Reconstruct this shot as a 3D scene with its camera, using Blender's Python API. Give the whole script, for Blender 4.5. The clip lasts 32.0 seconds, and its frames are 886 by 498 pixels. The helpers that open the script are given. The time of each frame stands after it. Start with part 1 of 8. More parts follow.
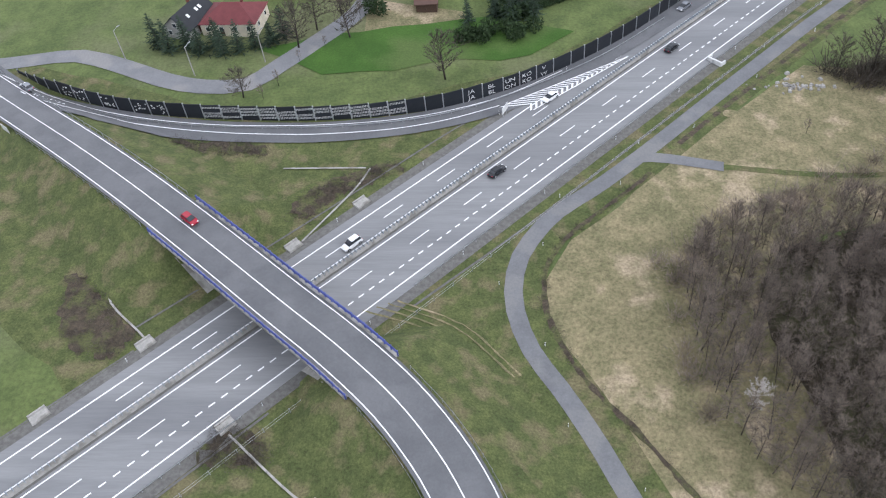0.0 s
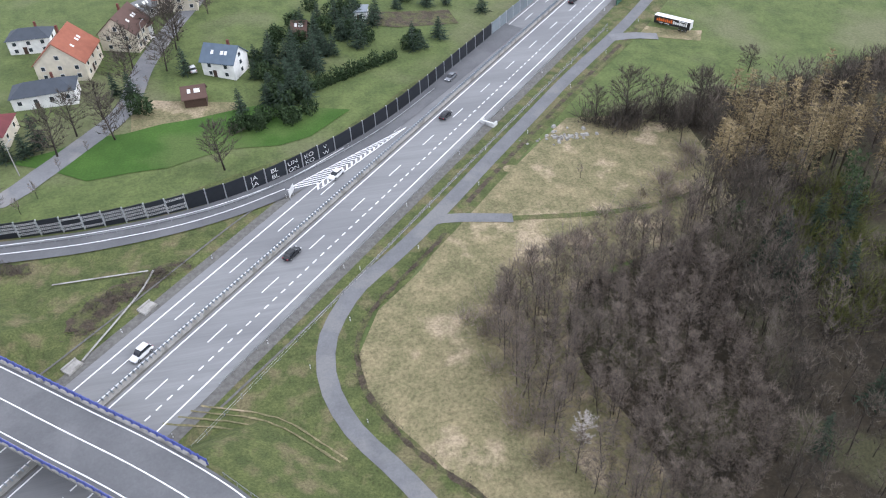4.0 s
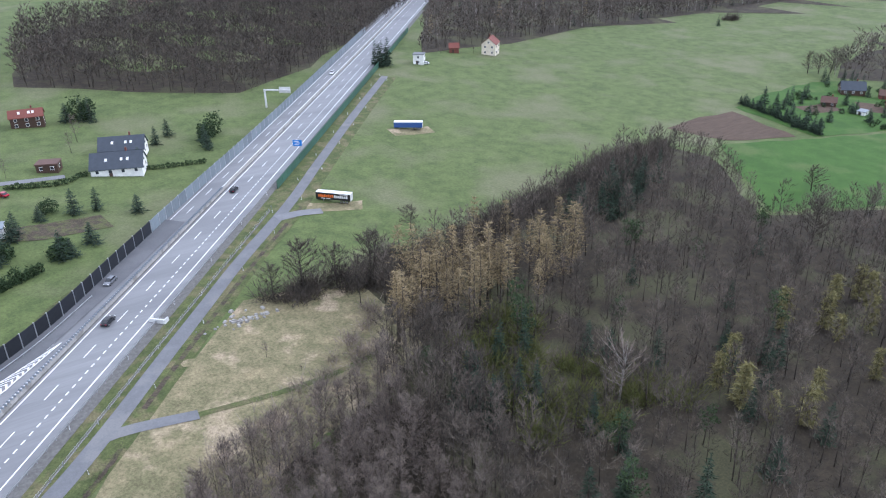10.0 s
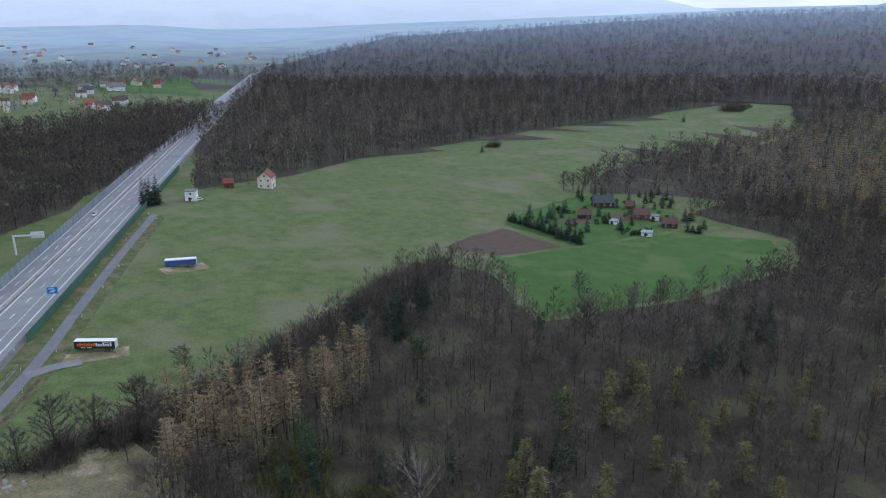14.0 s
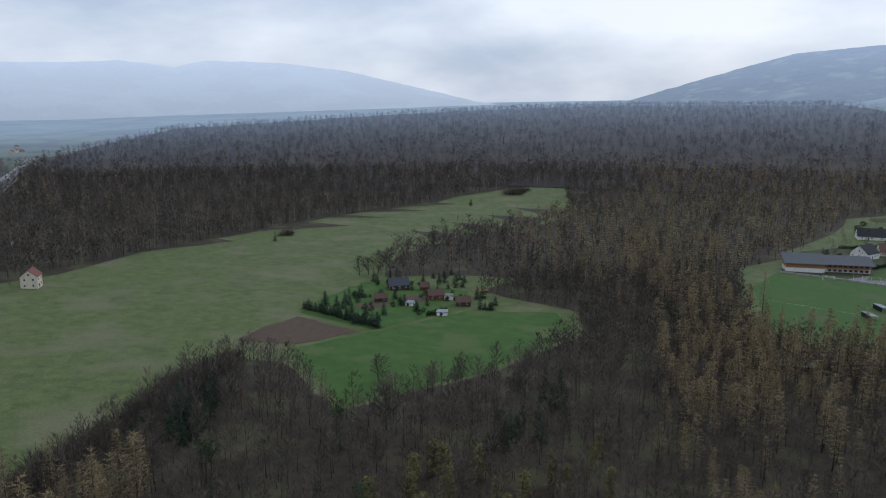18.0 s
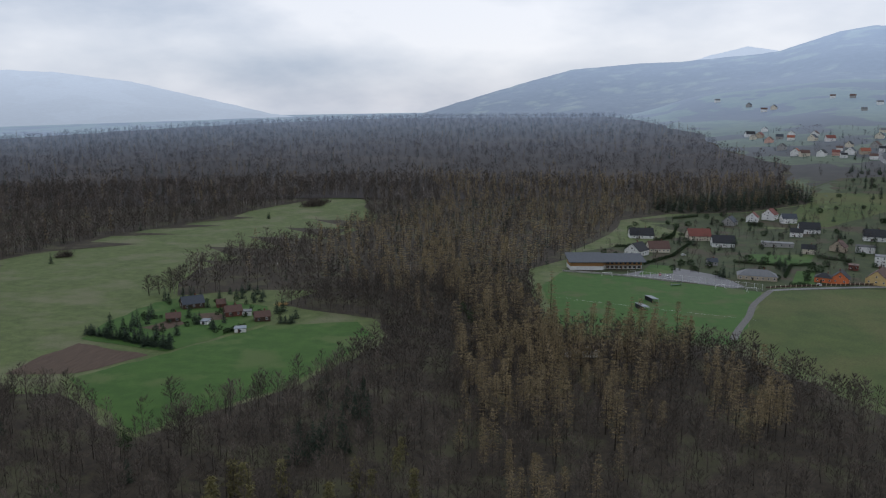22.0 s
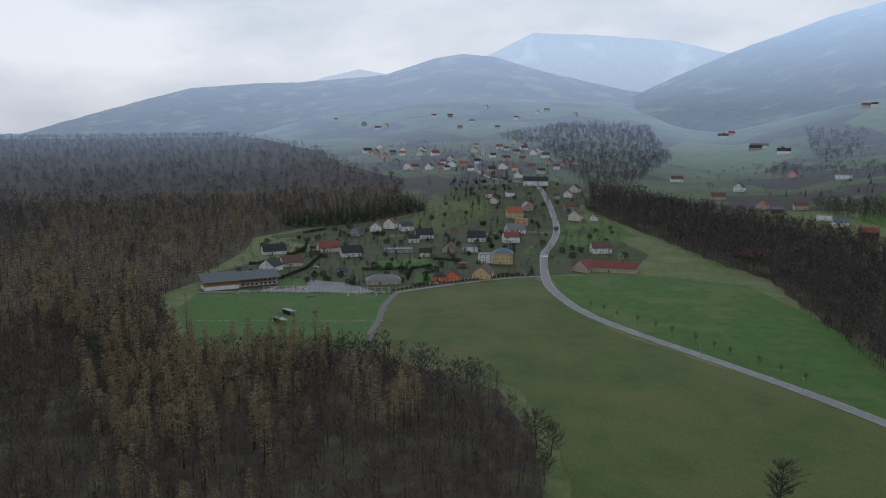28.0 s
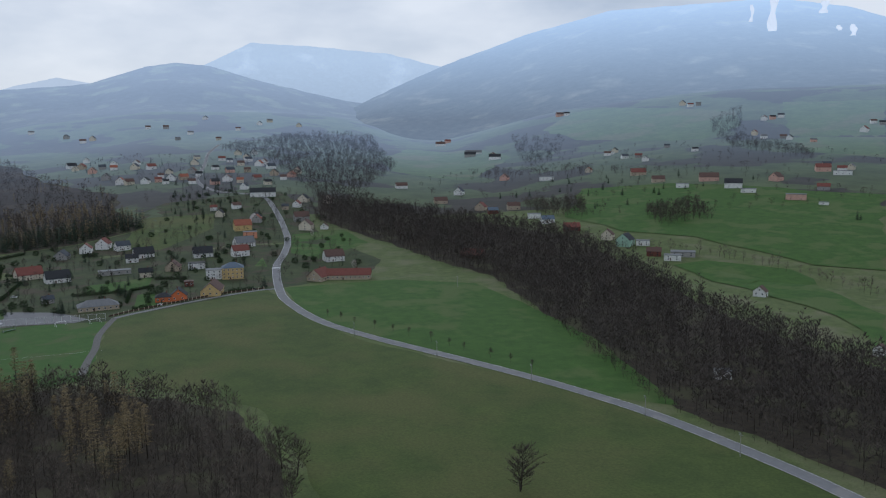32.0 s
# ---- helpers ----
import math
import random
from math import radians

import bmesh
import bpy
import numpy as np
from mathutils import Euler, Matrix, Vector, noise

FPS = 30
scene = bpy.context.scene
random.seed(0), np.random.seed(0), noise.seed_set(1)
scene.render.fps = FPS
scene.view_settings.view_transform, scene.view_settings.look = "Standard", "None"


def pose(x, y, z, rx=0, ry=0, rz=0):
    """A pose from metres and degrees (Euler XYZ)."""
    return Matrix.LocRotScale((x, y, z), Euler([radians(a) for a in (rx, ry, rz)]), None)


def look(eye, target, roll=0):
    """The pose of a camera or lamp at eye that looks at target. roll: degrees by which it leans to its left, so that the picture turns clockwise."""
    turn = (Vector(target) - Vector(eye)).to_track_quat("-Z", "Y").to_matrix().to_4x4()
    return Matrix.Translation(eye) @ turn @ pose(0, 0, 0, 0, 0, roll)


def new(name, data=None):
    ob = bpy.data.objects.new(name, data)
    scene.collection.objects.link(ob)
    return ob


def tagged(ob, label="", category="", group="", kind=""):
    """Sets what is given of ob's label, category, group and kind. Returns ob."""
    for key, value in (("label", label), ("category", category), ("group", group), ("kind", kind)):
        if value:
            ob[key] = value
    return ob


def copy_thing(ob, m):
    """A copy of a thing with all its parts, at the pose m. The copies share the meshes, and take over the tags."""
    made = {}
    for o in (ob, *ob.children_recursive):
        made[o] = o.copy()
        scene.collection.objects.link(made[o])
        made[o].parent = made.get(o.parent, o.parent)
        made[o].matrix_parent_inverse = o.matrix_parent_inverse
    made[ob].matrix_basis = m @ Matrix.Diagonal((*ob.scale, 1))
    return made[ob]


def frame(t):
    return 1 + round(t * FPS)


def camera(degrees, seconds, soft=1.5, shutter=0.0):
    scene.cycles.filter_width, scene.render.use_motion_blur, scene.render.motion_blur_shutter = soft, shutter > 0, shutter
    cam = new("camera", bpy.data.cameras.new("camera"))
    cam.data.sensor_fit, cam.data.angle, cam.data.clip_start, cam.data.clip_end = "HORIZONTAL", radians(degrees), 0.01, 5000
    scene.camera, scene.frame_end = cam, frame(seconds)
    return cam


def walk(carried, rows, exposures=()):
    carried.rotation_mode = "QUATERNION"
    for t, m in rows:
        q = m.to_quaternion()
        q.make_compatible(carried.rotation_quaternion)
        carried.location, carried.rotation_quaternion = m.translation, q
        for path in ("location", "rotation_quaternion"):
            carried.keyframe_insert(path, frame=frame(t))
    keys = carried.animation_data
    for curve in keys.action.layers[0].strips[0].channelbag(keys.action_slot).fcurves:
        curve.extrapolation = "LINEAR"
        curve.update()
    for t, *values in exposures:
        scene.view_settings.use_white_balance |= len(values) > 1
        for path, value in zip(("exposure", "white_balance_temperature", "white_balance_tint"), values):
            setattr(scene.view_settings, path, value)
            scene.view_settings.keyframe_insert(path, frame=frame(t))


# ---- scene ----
import collections

cam = camera(58.4, 32.0, 1.15)
# seconds, eye x, y, z in metres; yaw, pitch, roll in degrees
PATH = [
    (0, 9.31, -7.24, 118.13, 5.098, -45.581, -7.329),
    (1, 10.29, -6.89, 116.90, 0.595, -44.511, -6.377),
    (2, 10.54, -6.75, 115.56, -4.226, -43.302, -5.334),
    (3, 10.33, -6.58, 113.02, -9.342, -41.606, -4.238),
    (3.5, 10.58, -6.62, 112.02, -11.707, -40.702, -3.796),
    (5.5, 13.11, -5.73, 109.12, -20.568, -37.236, -2.582),
    (6, 13.64, -5.94, 108.60, -22.679, -36.172, -2.330),
    (7, 14.60, -6.04, 107.46, -26.983, -33.971, -1.969),
    (8, 16.10, -6.35, 106.34, -31.003, -31.717, -1.671),
    (9, 17.43, -6.71, 105.21, -34.940, -29.259, -1.523),
    (10, 18.36, -6.50, 103.95, -38.997, -26.824, -1.200),
    (11, 19.26, -6.74, 102.89, -42.929, -24.406, -1.011),
    (12, 20.40, -6.16, 101.55, -46.953, -22.040, -0.740),
    (13, 22.67, -6.43, 101.08, -50.834, -19.828, -0.549),
    (14, 24.22, -6.78, 100.51, -54.932, -17.590, -0.371),
    (14.5, 24.87, -6.91, 100.18, -56.809, -16.493, -0.302),
    (16.5, 28.66, -6.87, 98.61, -64.135, -12.194, -0.031),
    (17, 29.12, -6.81, 98.22, -66.010, -11.586, 0.064),
    (18, 30.04, -6.78, 97.46, -69.720, -11.221, 0.215),
    (19, 30.65, -7.07, 97.01, -73.375, -10.973, 0.341),
    (20, 31.11, -7.65, 96.45, -76.967, -10.721, 0.374),
    (21, 31.22, -9.03, 96.44, -80.460, -10.528, 0.422),
    (22, 31.19, -9.31, 95.98, -84.070, -10.260, 0.416),
    (23, 30.56, -9.91, 95.64, -87.573, -9.995, 0.424),
    (24, 30.35, -10.34, 95.45, -91.499, -9.747, 0.391),
    (25, 31.28, -10.44, 94.90, -96.080, -9.501, 0.362),
    (25.5, 31.54, -10.33, 94.72, -98.498, -9.373, 0.375),
    (27.5, 28.48, -9.28, 94.75, -108.073, -8.869, 0.283),
    (28, 28.41, -9.18, 94.48, -110.417, -8.745, 0.217),
    (29, 29.95, -9.42, 93.60, -115.102, -8.515, 0.037),
    (30, 32.63, -10.64, 92.92, -119.790, -8.317, -0.094),
    (31, 35.51, -12.26, 92.06, -124.897, -8.124, -0.262),
    (32, 37.95, -13.61, 91.23, -129.847, -7.986, -0.546),
]


def flight(x, y, z, yaw, pitch, roll):
    ya, pi = radians(yaw), radians(pitch)
    ahead = Vector((-math.sin(ya) * math.cos(pi), math.cos(ya) * math.cos(pi), math.sin(pi)))
    return look((x, y, z), Vector((x, y, z)) + ahead * 10, roll)


EXPOSURES = [(0, 0.72, 5720, 13), (3, 0.84, 5700, 14), (6, 1.03, 5600, 14), (9, 1.12, 5380, 14), (10, 0.94, 5290, 16), (11, 0.48, 5150, 15), (12, 0.22, 5060, 14), (13, 0.08, 5000, 14), (14, 0.08, 5150, 13), (17, -0.38, 5400, 11), (24, -0.52, 5700, 12), (28, -0.6, 5600, 11), (32, -0.64, 5450, 10)]
walk(cam, [(t, flight(*row)) for t, *row in PATH], EXPOSURES)

# ---- sky and sun: a bright overcast afternoon ----
SUN_AZ, SUN_EL = radians(-12), radians(32)
world = bpy.data.worlds.new("sky")
scene.world = world
world.use_nodes = True
wn, wl = world.node_tree.nodes, world.node_tree.links
wn.clear()
w_out, w_bg = wn.new("ShaderNodeOutputWorld"), wn.new("ShaderNodeBackground")
w_sky = wn.new("ShaderNodeTexSky")
w_sky.sky_type, w_sky.sun_disc = "NISHITA", False
w_sky.sun_elevation, w_sky.sun_rotation = SUN_EL, radians(90) - SUN_AZ
w_co, w_map, w_noise = wn.new("ShaderNodeTexCoord"), wn.new("ShaderNodeMapping"), wn.new("ShaderNodeTexNoise")
w_map.inputs["Scale"].default_value = (1.3, 1.3, 3.6)
w_noise.inputs["Scale"].default_value, w_noise.inputs["Detail"].default_value = 1.7, 7
w_noise.inputs["Roughness"].default_value = 0.52
w_ramp, w_mix, w_gain = wn.new("ShaderNodeValToRGB"), wn.new("ShaderNodeMix"), wn.new("ShaderNodeMix")
w_ramp.color_ramp.elements[0].position, w_ramp.color_ramp.elements[0].color = 0.34, (7.2, 8.0, 9.0, 1)
w_ramp.color_ramp.elements[1].position, w_ramp.color_ramp.elements[1].color = 0.62, (16.0, 15.2, 14.1, 1)
w_mix.data_type = "RGBA"
w_mix.inputs[0].default_value = 0.85
wl.new(w_co.outputs["Generated"], w_map.inputs["Vector"])
wl.new(w_map.outputs["Vector"], w_noise.inputs["Vector"])
wl.new(w_noise.outputs["Fac"], w_ramp.inputs["Fac"])
wl.new(w_sky.outputs["Color"], w_mix.inputs["A"])
wl.new(w_ramp.outputs["Color"], w_mix.inputs["B"])
wl.new(w_mix.outputs["Result"], w_bg.inputs["Color"])
w_bg.inputs["Strength"].default_value = 0.086
wl.new(w_bg.outputs["Background"], w_out.inputs["Surface"])
sun = new("sun", bpy.data.lights.new("sun", "SUN"))
sun.data.energy, sun.data.angle, sun.data.color = 0.9, radians(24), (1.0, 0.95, 0.88)
sun.matrix_world = look((math.cos(SUN_AZ) * math.cos(SUN_EL) * 100, math.sin(SUN_AZ) * math.cos(SUN_EL) * 100, math.sin(SUN_EL) * 100), (0, 0, 0))

# ---- materials ----
MATS = {}


def mat(name, a, b=None, scale=1.0, rough=0.85, metal=0.0, bump=0.0, spots=None, spot_scale=0.05, spot_at=(0.52, 0.62), stretch=(1, 1, 1), each=0.0, spec=0.3, coords="Object", fine=0.0, fine_scale=2.2):
    """Two tones by fine noise, a third one in larger patches, a tone of its own for each object or island."""
    m = bpy.data.materials.new(name)
    m.use_nodes = True
    n, l = m.node_tree.nodes, m.node_tree.links
    s = n["Principled BSDF"]
    s.inputs["Roughness"].default_value, s.inputs["Metallic"].default_value = rough, metal
    s.inputs["Specular IOR Level"].default_value = spec
    MATS[name] = m
    b = b or tuple(v * 0.75 for v in a)
    co, mp, no, ra = n.new("ShaderNodeTexCoord"), n.new("ShaderNodeMapping"), n.new("ShaderNodeTexNoise"), n.new("ShaderNodeValToRGB")
    mp.inputs["Scale"].default_value = stretch
    no.inputs["Scale"].default_value, no.inputs["Detail"].default_value, no.inputs["Roughness"].default_value = scale, 6, 0.62
    ra.color_ramp.elements[0].position, ra.color_ramp.elements[1].position = 0.36, 0.66
    ra.color_ramp.elements[0].color, ra.color_ramp.elements[1].color = (*b, 1), (*a, 1)
    l.new(co.outputs[coords], mp.inputs["Vector"])
    l.new(mp.outputs["Vector"], no.inputs["Vector"])
    l.new(no.outputs["Fac"], ra.inputs["Fac"])
    colour = ra.outputs["Color"]
    if spots:
        no2, ra2, mix = n.new("ShaderNodeTexNoise"), n.new("ShaderNodeValToRGB"), n.new("ShaderNodeMix")
        no2.inputs["Scale"].default_value, no2.inputs["Detail"].default_value = spot_scale, 5
        ra2.color_ramp.elements[0].position, ra2.color_ramp.elements[1].position = spot_at
        mix.data_type = "RGBA"
        l.new(mp.outputs["Vector"], no2.inputs["Vector"])
        l.new(no2.outputs["Fac"], ra2.inputs["Fac"])
        l.new(ra2.outputs["Color"], mix.inputs["Factor"])
        l.new(colour, mix.inputs["A"])
        mix.inputs["B"].default_value = (*spots, 1)
        colour = mix.outputs["Result"]
    if fine:
        nf, mf, hf = n.new("ShaderNodeTexNoise"), n.new("ShaderNodeMapRange"), n.new("ShaderNodeHueSaturation")
        nf.inputs["Scale"].default_value, nf.inputs["Detail"].default_value, nf.inputs["Roughness"].default_value = fine_scale, 4, 0.75
        mf.inputs["From Min"].default_value, mf.inputs["From Max"].default_value = 0.3, 0.7
        mf.inputs["To Min"].default_value, mf.inputs["To Max"].default_value = 1 - fine, 1 + fine
        l.new(mp.outputs["Vector"], nf.inputs["Vector"])
        l.new(nf.outputs["Fac"], mf.inputs["Value"])
        l.new(mf.outputs["Result"], hf.inputs["Value"])
        l.new(colour, hf.inputs["Color"])
        colour = hf.outputs["Color"]
    if each:
        oi, ge, ad, mr, hs = n.new("ShaderNodeObjectInfo"), n.new("ShaderNodeNewGeometry"), n.new("ShaderNodeMath"), n.new("ShaderNodeMapRange"), n.new("ShaderNodeHueSaturation")
        fr = n.new("ShaderNodeMath")
        ad.operation, fr.operation = "ADD", "FRACT"
        l.new(oi.outputs["Random"], ad.inputs[0])
        l.new(ge.outputs["Random Per Island"], ad.inputs[1])
        l.new(ad.outputs[0], fr.inputs[0])
        l.new(fr.outputs[0], mr.inputs["Value"])
        mr.inputs["To Min"].default_value, mr.inputs["To Max"].default_value = 1 - each, 1 + each
        l.new(mr.outputs["Result"], hs.inputs["Value"])
        l.new(colour, hs.inputs["Color"])
        colour = hs.outputs["Color"]
    l.new(colour, s.inputs["Base Color"])
    if bump:
        bu = n.new("ShaderNodeBump")
        bu.inputs["Strength"].default_value, bu.inputs["Distance"].default_value = bump, 0.3
        l.new(no.outputs["Fac"], bu.inputs["Height"])
        l.new(bu.outputs["Normal"], s.inputs["Normal"])
    return m


mat("meadow", (0.108, 0.135, 0.044), (0.069, 0.093, 0.029), 0.16, 0.95, bump=0.4, spots=(0.130, 0.134, 0.068), spot_scale=0.035, spot_at=(0.5, 0.68), fine=0.28, fine_scale=1.3)
mat("verge", (0.094, 0.108, 0.036), (0.054, 0.068, 0.022), 0.35, 0.95, bump=0.5, spots=(0.132, 0.116, 0.060), spot_scale=0.22, spot_at=(0.50, 0.66), fine=0.42)
mat("dry_grass", (0.232, 0.194, 0.110), (0.132, 0.124, 0.062), 0.22, 0.95, bump=0.6, spots=(0.31, 0.25, 0.165), spot_scale=0.11, spot_at=(0.56, 0.66), fine=0.42, fine_scale=1.6)
mat("lush_field", (0.052, 0.108, 0.016), (0.036, 0.082, 0.011), 0.12, 0.95, bump=0.2, spots=(0.072, 0.108, 0.028), spot_scale=0.03, fine=0.22)
mat("pasture", (0.066, 0.092, 0.020), (0.047, 0.070, 0.015), 0.07, 0.95, bump=0.3, spots=(0.080, 0.090, 0.026), spot_scale=0.018, spot_at=(0.45, 0.62), fine=0.25, fine_scale=0.9)
mat("lawn", (0.054, 0.070, 0.024), (0.030, 0.042, 0.015), 0.06, 0.95, bump=0.3, spots=(0.060, 0.050, 0.030), spot_scale=0.035, spot_at=(0.54, 0.64), fine=0.3)
mat("pitch_turf", (0.050, 0.108, 0.018), (0.038, 0.090, 0.013), 0.16, 0.95, bump=0.2, spots=(0.070, 0.096, 0.030), spot_scale=0.05, fine=0.18)
mat("forest_floor", (0.052, 0.041, 0.026), (0.026, 0.021, 0.014), 0.3, 0.97, bump=0.7, spots=(0.062, 0.060, 0.030), spot_scale=0.05, fine=0.45)
mat("tilled_soil", (0.092, 0.064, 0.043), (0.068, 0.046, 0.032), 0.5, 0.97, bump=0.7, stretch=(0.25, 1.6, 1))
mat("bramble_soil", (0.084, 0.064, 0.046), (0.050, 0.042, 0.028), 0.8, 0.97, bump=0.8, spots=(0.085, 0.090, 0.036), spot_scale=0.35, spot_at=(0.46, 0.6), fine=0.4)
mat("motorway_concrete", (0.205, 0.206, 0.207), (0.166, 0.167, 0.170), 0.15, 0.6, stretch=(0.15, 2.5, 1), spots=(0.150, 0.151, 0.155), spot_scale=0.03, fine=0.1, fine_scale=1.0, spec=0.45)
mat("asphalt", (0.118, 0.119, 0.124), (0.098, 0.099, 0.104), 0.25, 0.75, bump=0.1, spots=(0.128, 0.128, 0.133), spot_scale=0.1, fine=0.1, spec=0.4)
mat("old_asphalt", (0.190, 0.191, 0.196), (0.158, 0.159, 0.165), 0.25, 0.88, bump=0.1, spots=(0.21, 0.205, 0.20), spot_scale=0.12, fine=0.12)
mat("shoulder", (0.150, 0.145, 0.135), (0.098, 0.094, 0.086), 1.2, 0.9, bump=0.3)
mat("road_paint", (0.80, 0.80, 0.80), (0.66, 0.66, 0.66), 1.5, 0.6)
mat("concrete", (0.36, 0.345, 0.32), (0.27, 0.26, 0.24), 1.3, 0.85, bump=0.2, spots=(0.20, 0.19, 0.17), spot_scale=0.4)
mat("steel", (0.45, 0.46, 0.47), (0.36, 0.37, 0.38), 2.0, 0.42, 0.75)
mat("blue_rail", (0.085, 0.105, 0.33), (0.065, 0.082, 0.26), 2.0, 0.45, 0.1)
mat("dark_panel", (0.020, 0.023, 0.028), (0.012, 0.014, 0.018), 1.2, 0.7, bump=0.2, each=0.25)
mat("grey_panel", (0.20, 0.23, 0.245), (0.15, 0.175, 0.19), 1.5, 0.55, each=0.15)
mat("green_panel", (0.055, 0.125, 0.085), (0.040, 0.095, 0.066), 1.5, 0.5, each=0.15)
mat("white_dots", (0.62, 0.62, 0.60), (0.50, 0.50, 0.49), 2.0, 0.6)
mat("bark", (0.090, 0.073, 0.060), (0.046, 0.038, 0.032), 1.5, 0.95, each=0.2)
mat("birch_bark", (0.46, 0.43, 0.39), (0.20, 0.17, 0.15), 1.2, 0.9)
mat("twigs_grey", (0.292, 0.240, 0.198), (0.148, 0.121, 0.100), 0.16, 0.95, each=0.3)
mat("twigs_brown", (0.112, 0.094, 0.074), (0.054, 0.046, 0.037), 0.09, 0.95, each=0.3)
mat("twigs_dun", (0.185, 0.155, 0.123), (0.092, 0.077, 0.062), 0.12, 0.95, each=0.3)
mat("twigs_green", (0.135, 0.145, 0.040), (0.092, 0.100, 0.030), 0.4, 0.95, each=0.25)
mat("larch_needles", (0.310, 0.242, 0.128), (0.180, 0.141, 0.078), 0.10, 0.95, each=0.28)
mat("twigs_umber", (0.102, 0.086, 0.072), (0.050, 0.043, 0.037), 0.09, 0.95, each=0.3)
mat("service_asphalt", (0.158, 0.159, 0.164), (0.128, 0.129, 0.134), 0.25, 0.85, bump=0.1, spots=(0.172, 0.170, 0.168), spot_scale=0.12, fine=0.12)
mat("fresh_larch", (0.235, 0.212, 0.088), (0.155, 0.142, 0.058), 0.4, 0.95, each=0.2)
mat("spruce_needles", (0.046, 0.070, 0.042), (0.024, 0.040, 0.025), 0.6, 0.95, each=0.35)
mat("pine_needles", (0.052, 0.080, 0.030), (0.030, 0.048, 0.019), 0.6, 0.95, each=0.3)
mat("hedge_leaf", (0.040, 0.066, 0.024), (0.024, 0.042, 0.016), 0.8, 0.95, each=0.25)
mat("blossom", (0.62, 0.58, 0.54), (0.42, 0.38, 0.34), 0.5, 0.9)
mat("wood_dark", (0.085, 0.052, 0.036), (0.055, 0.034, 0.024), 1.2, 0.8, stretch=(1, 1, 6))
mat("wood_warm", (0.40, 0.215, 0.085), (0.32, 0.165, 0.062), 0.8, 0.7, stretch=(1, 1, 6))
mat("car_glass", (0.020, 0.024, 0.030), None, 1, 0.12, spec=0.6)
mat("rubber", (0.025, 0.025, 0.027), None, 2, 0.85)
mat("window_glass", (0.045, 0.055, 0.068), (0.030, 0.036, 0.046), 0.2, 0.15, spec=0.6)
PLAIN = {
    "white_wall": (0.82, 0.81, 0.78), "cream_wall": (0.70, 0.63, 0.50), "yellow_wall": (0.64, 0.47, 0.21), "orange_wall": (0.66, 0.19, 0.07),
    "grey_wall": (0.36, 0.35, 0.33), "beige_wall": (0.48, 0.40, 0.30), "salmon_wall": (0.70, 0.32, 0.19), "mint_wall": (0.42, 0.62, 0.48), "pink_wall": (0.66, 0.42, 0.34),
    "red_roof": (0.190, 0.066, 0.050), "brown_roof": (0.118, 0.070, 0.056), "slate_roof": (0.062, 0.072, 0.088), "black_roof": (0.030, 0.032, 0.036), "blue_roof": (0.115, 0.150, 0.195),
    "maroon_roof": (0.150, 0.040, 0.042), "orange_roof": (0.30, 0.105, 0.062), "grey_roof": (0.17, 0.175, 0.18), "brick_red": (0.165, 0.062, 0.047), "metal_roof": (0.26, 0.29, 0.32),
}
for key, c in PLAIN.items():
    mat(key, c, tuple(v * 0.82 for v in c), 0.6, 0.75, spots=tuple(v * 0.7 for v in c), spot_scale=0.25, spot_at=(0.55, 0.8))
for key, c, r, me in (("car_red", (0.32, 0.018, 0.035), 0.25, 0.2), ("car_black", (0.016, 0.018, 0.022), 0.2, 0.2), ("car_white", (0.72, 0.72, 0.72), 0.25, 0.0), ("car_grey", (0.22, 0.23, 0.25), 0.25, 0.4), ("car_blue", (0.045, 0.085, 0.2), 0.25, 0.3),
                      ("truck_black", (0.015, 0.014, 0.014), 0.5, 0.0), ("truck_blue", (0.035, 0.085, 0.26), 0.5, 0.0), ("print_orange", (0.72, 0.15, 0.018), 0.5, 0.0), ("print_white", (0.75, 0.75, 0.74), 0.5, 0.0),
                      ("sign_blue", (0.012, 0.17, 0.55), 0.4, 0.0), ("pool_blue", (0.12, 0.42, 0.55), 0.3, 0.0), ("net_green", (0.03, 0.13, 0.06), 0.6, 0.0)):
    mat(key, c, tuple(v * 0.93 for v in c), 1.0, r, me, spec=0.5)



def haze_glow(m, near, far, amount, colour=(0.38, 0.47, 0.60)):
    """Bluish haze painted into a far material: emission growing with distance from the origin."""
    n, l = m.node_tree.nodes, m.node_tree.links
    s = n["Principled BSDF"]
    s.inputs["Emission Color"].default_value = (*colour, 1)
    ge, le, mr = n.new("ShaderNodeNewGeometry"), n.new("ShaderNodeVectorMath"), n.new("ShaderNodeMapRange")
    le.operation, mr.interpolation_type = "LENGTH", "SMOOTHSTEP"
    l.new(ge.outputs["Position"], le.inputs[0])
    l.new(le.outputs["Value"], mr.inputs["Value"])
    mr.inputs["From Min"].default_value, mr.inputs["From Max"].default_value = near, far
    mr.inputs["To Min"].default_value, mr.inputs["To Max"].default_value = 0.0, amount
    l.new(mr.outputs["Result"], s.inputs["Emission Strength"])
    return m


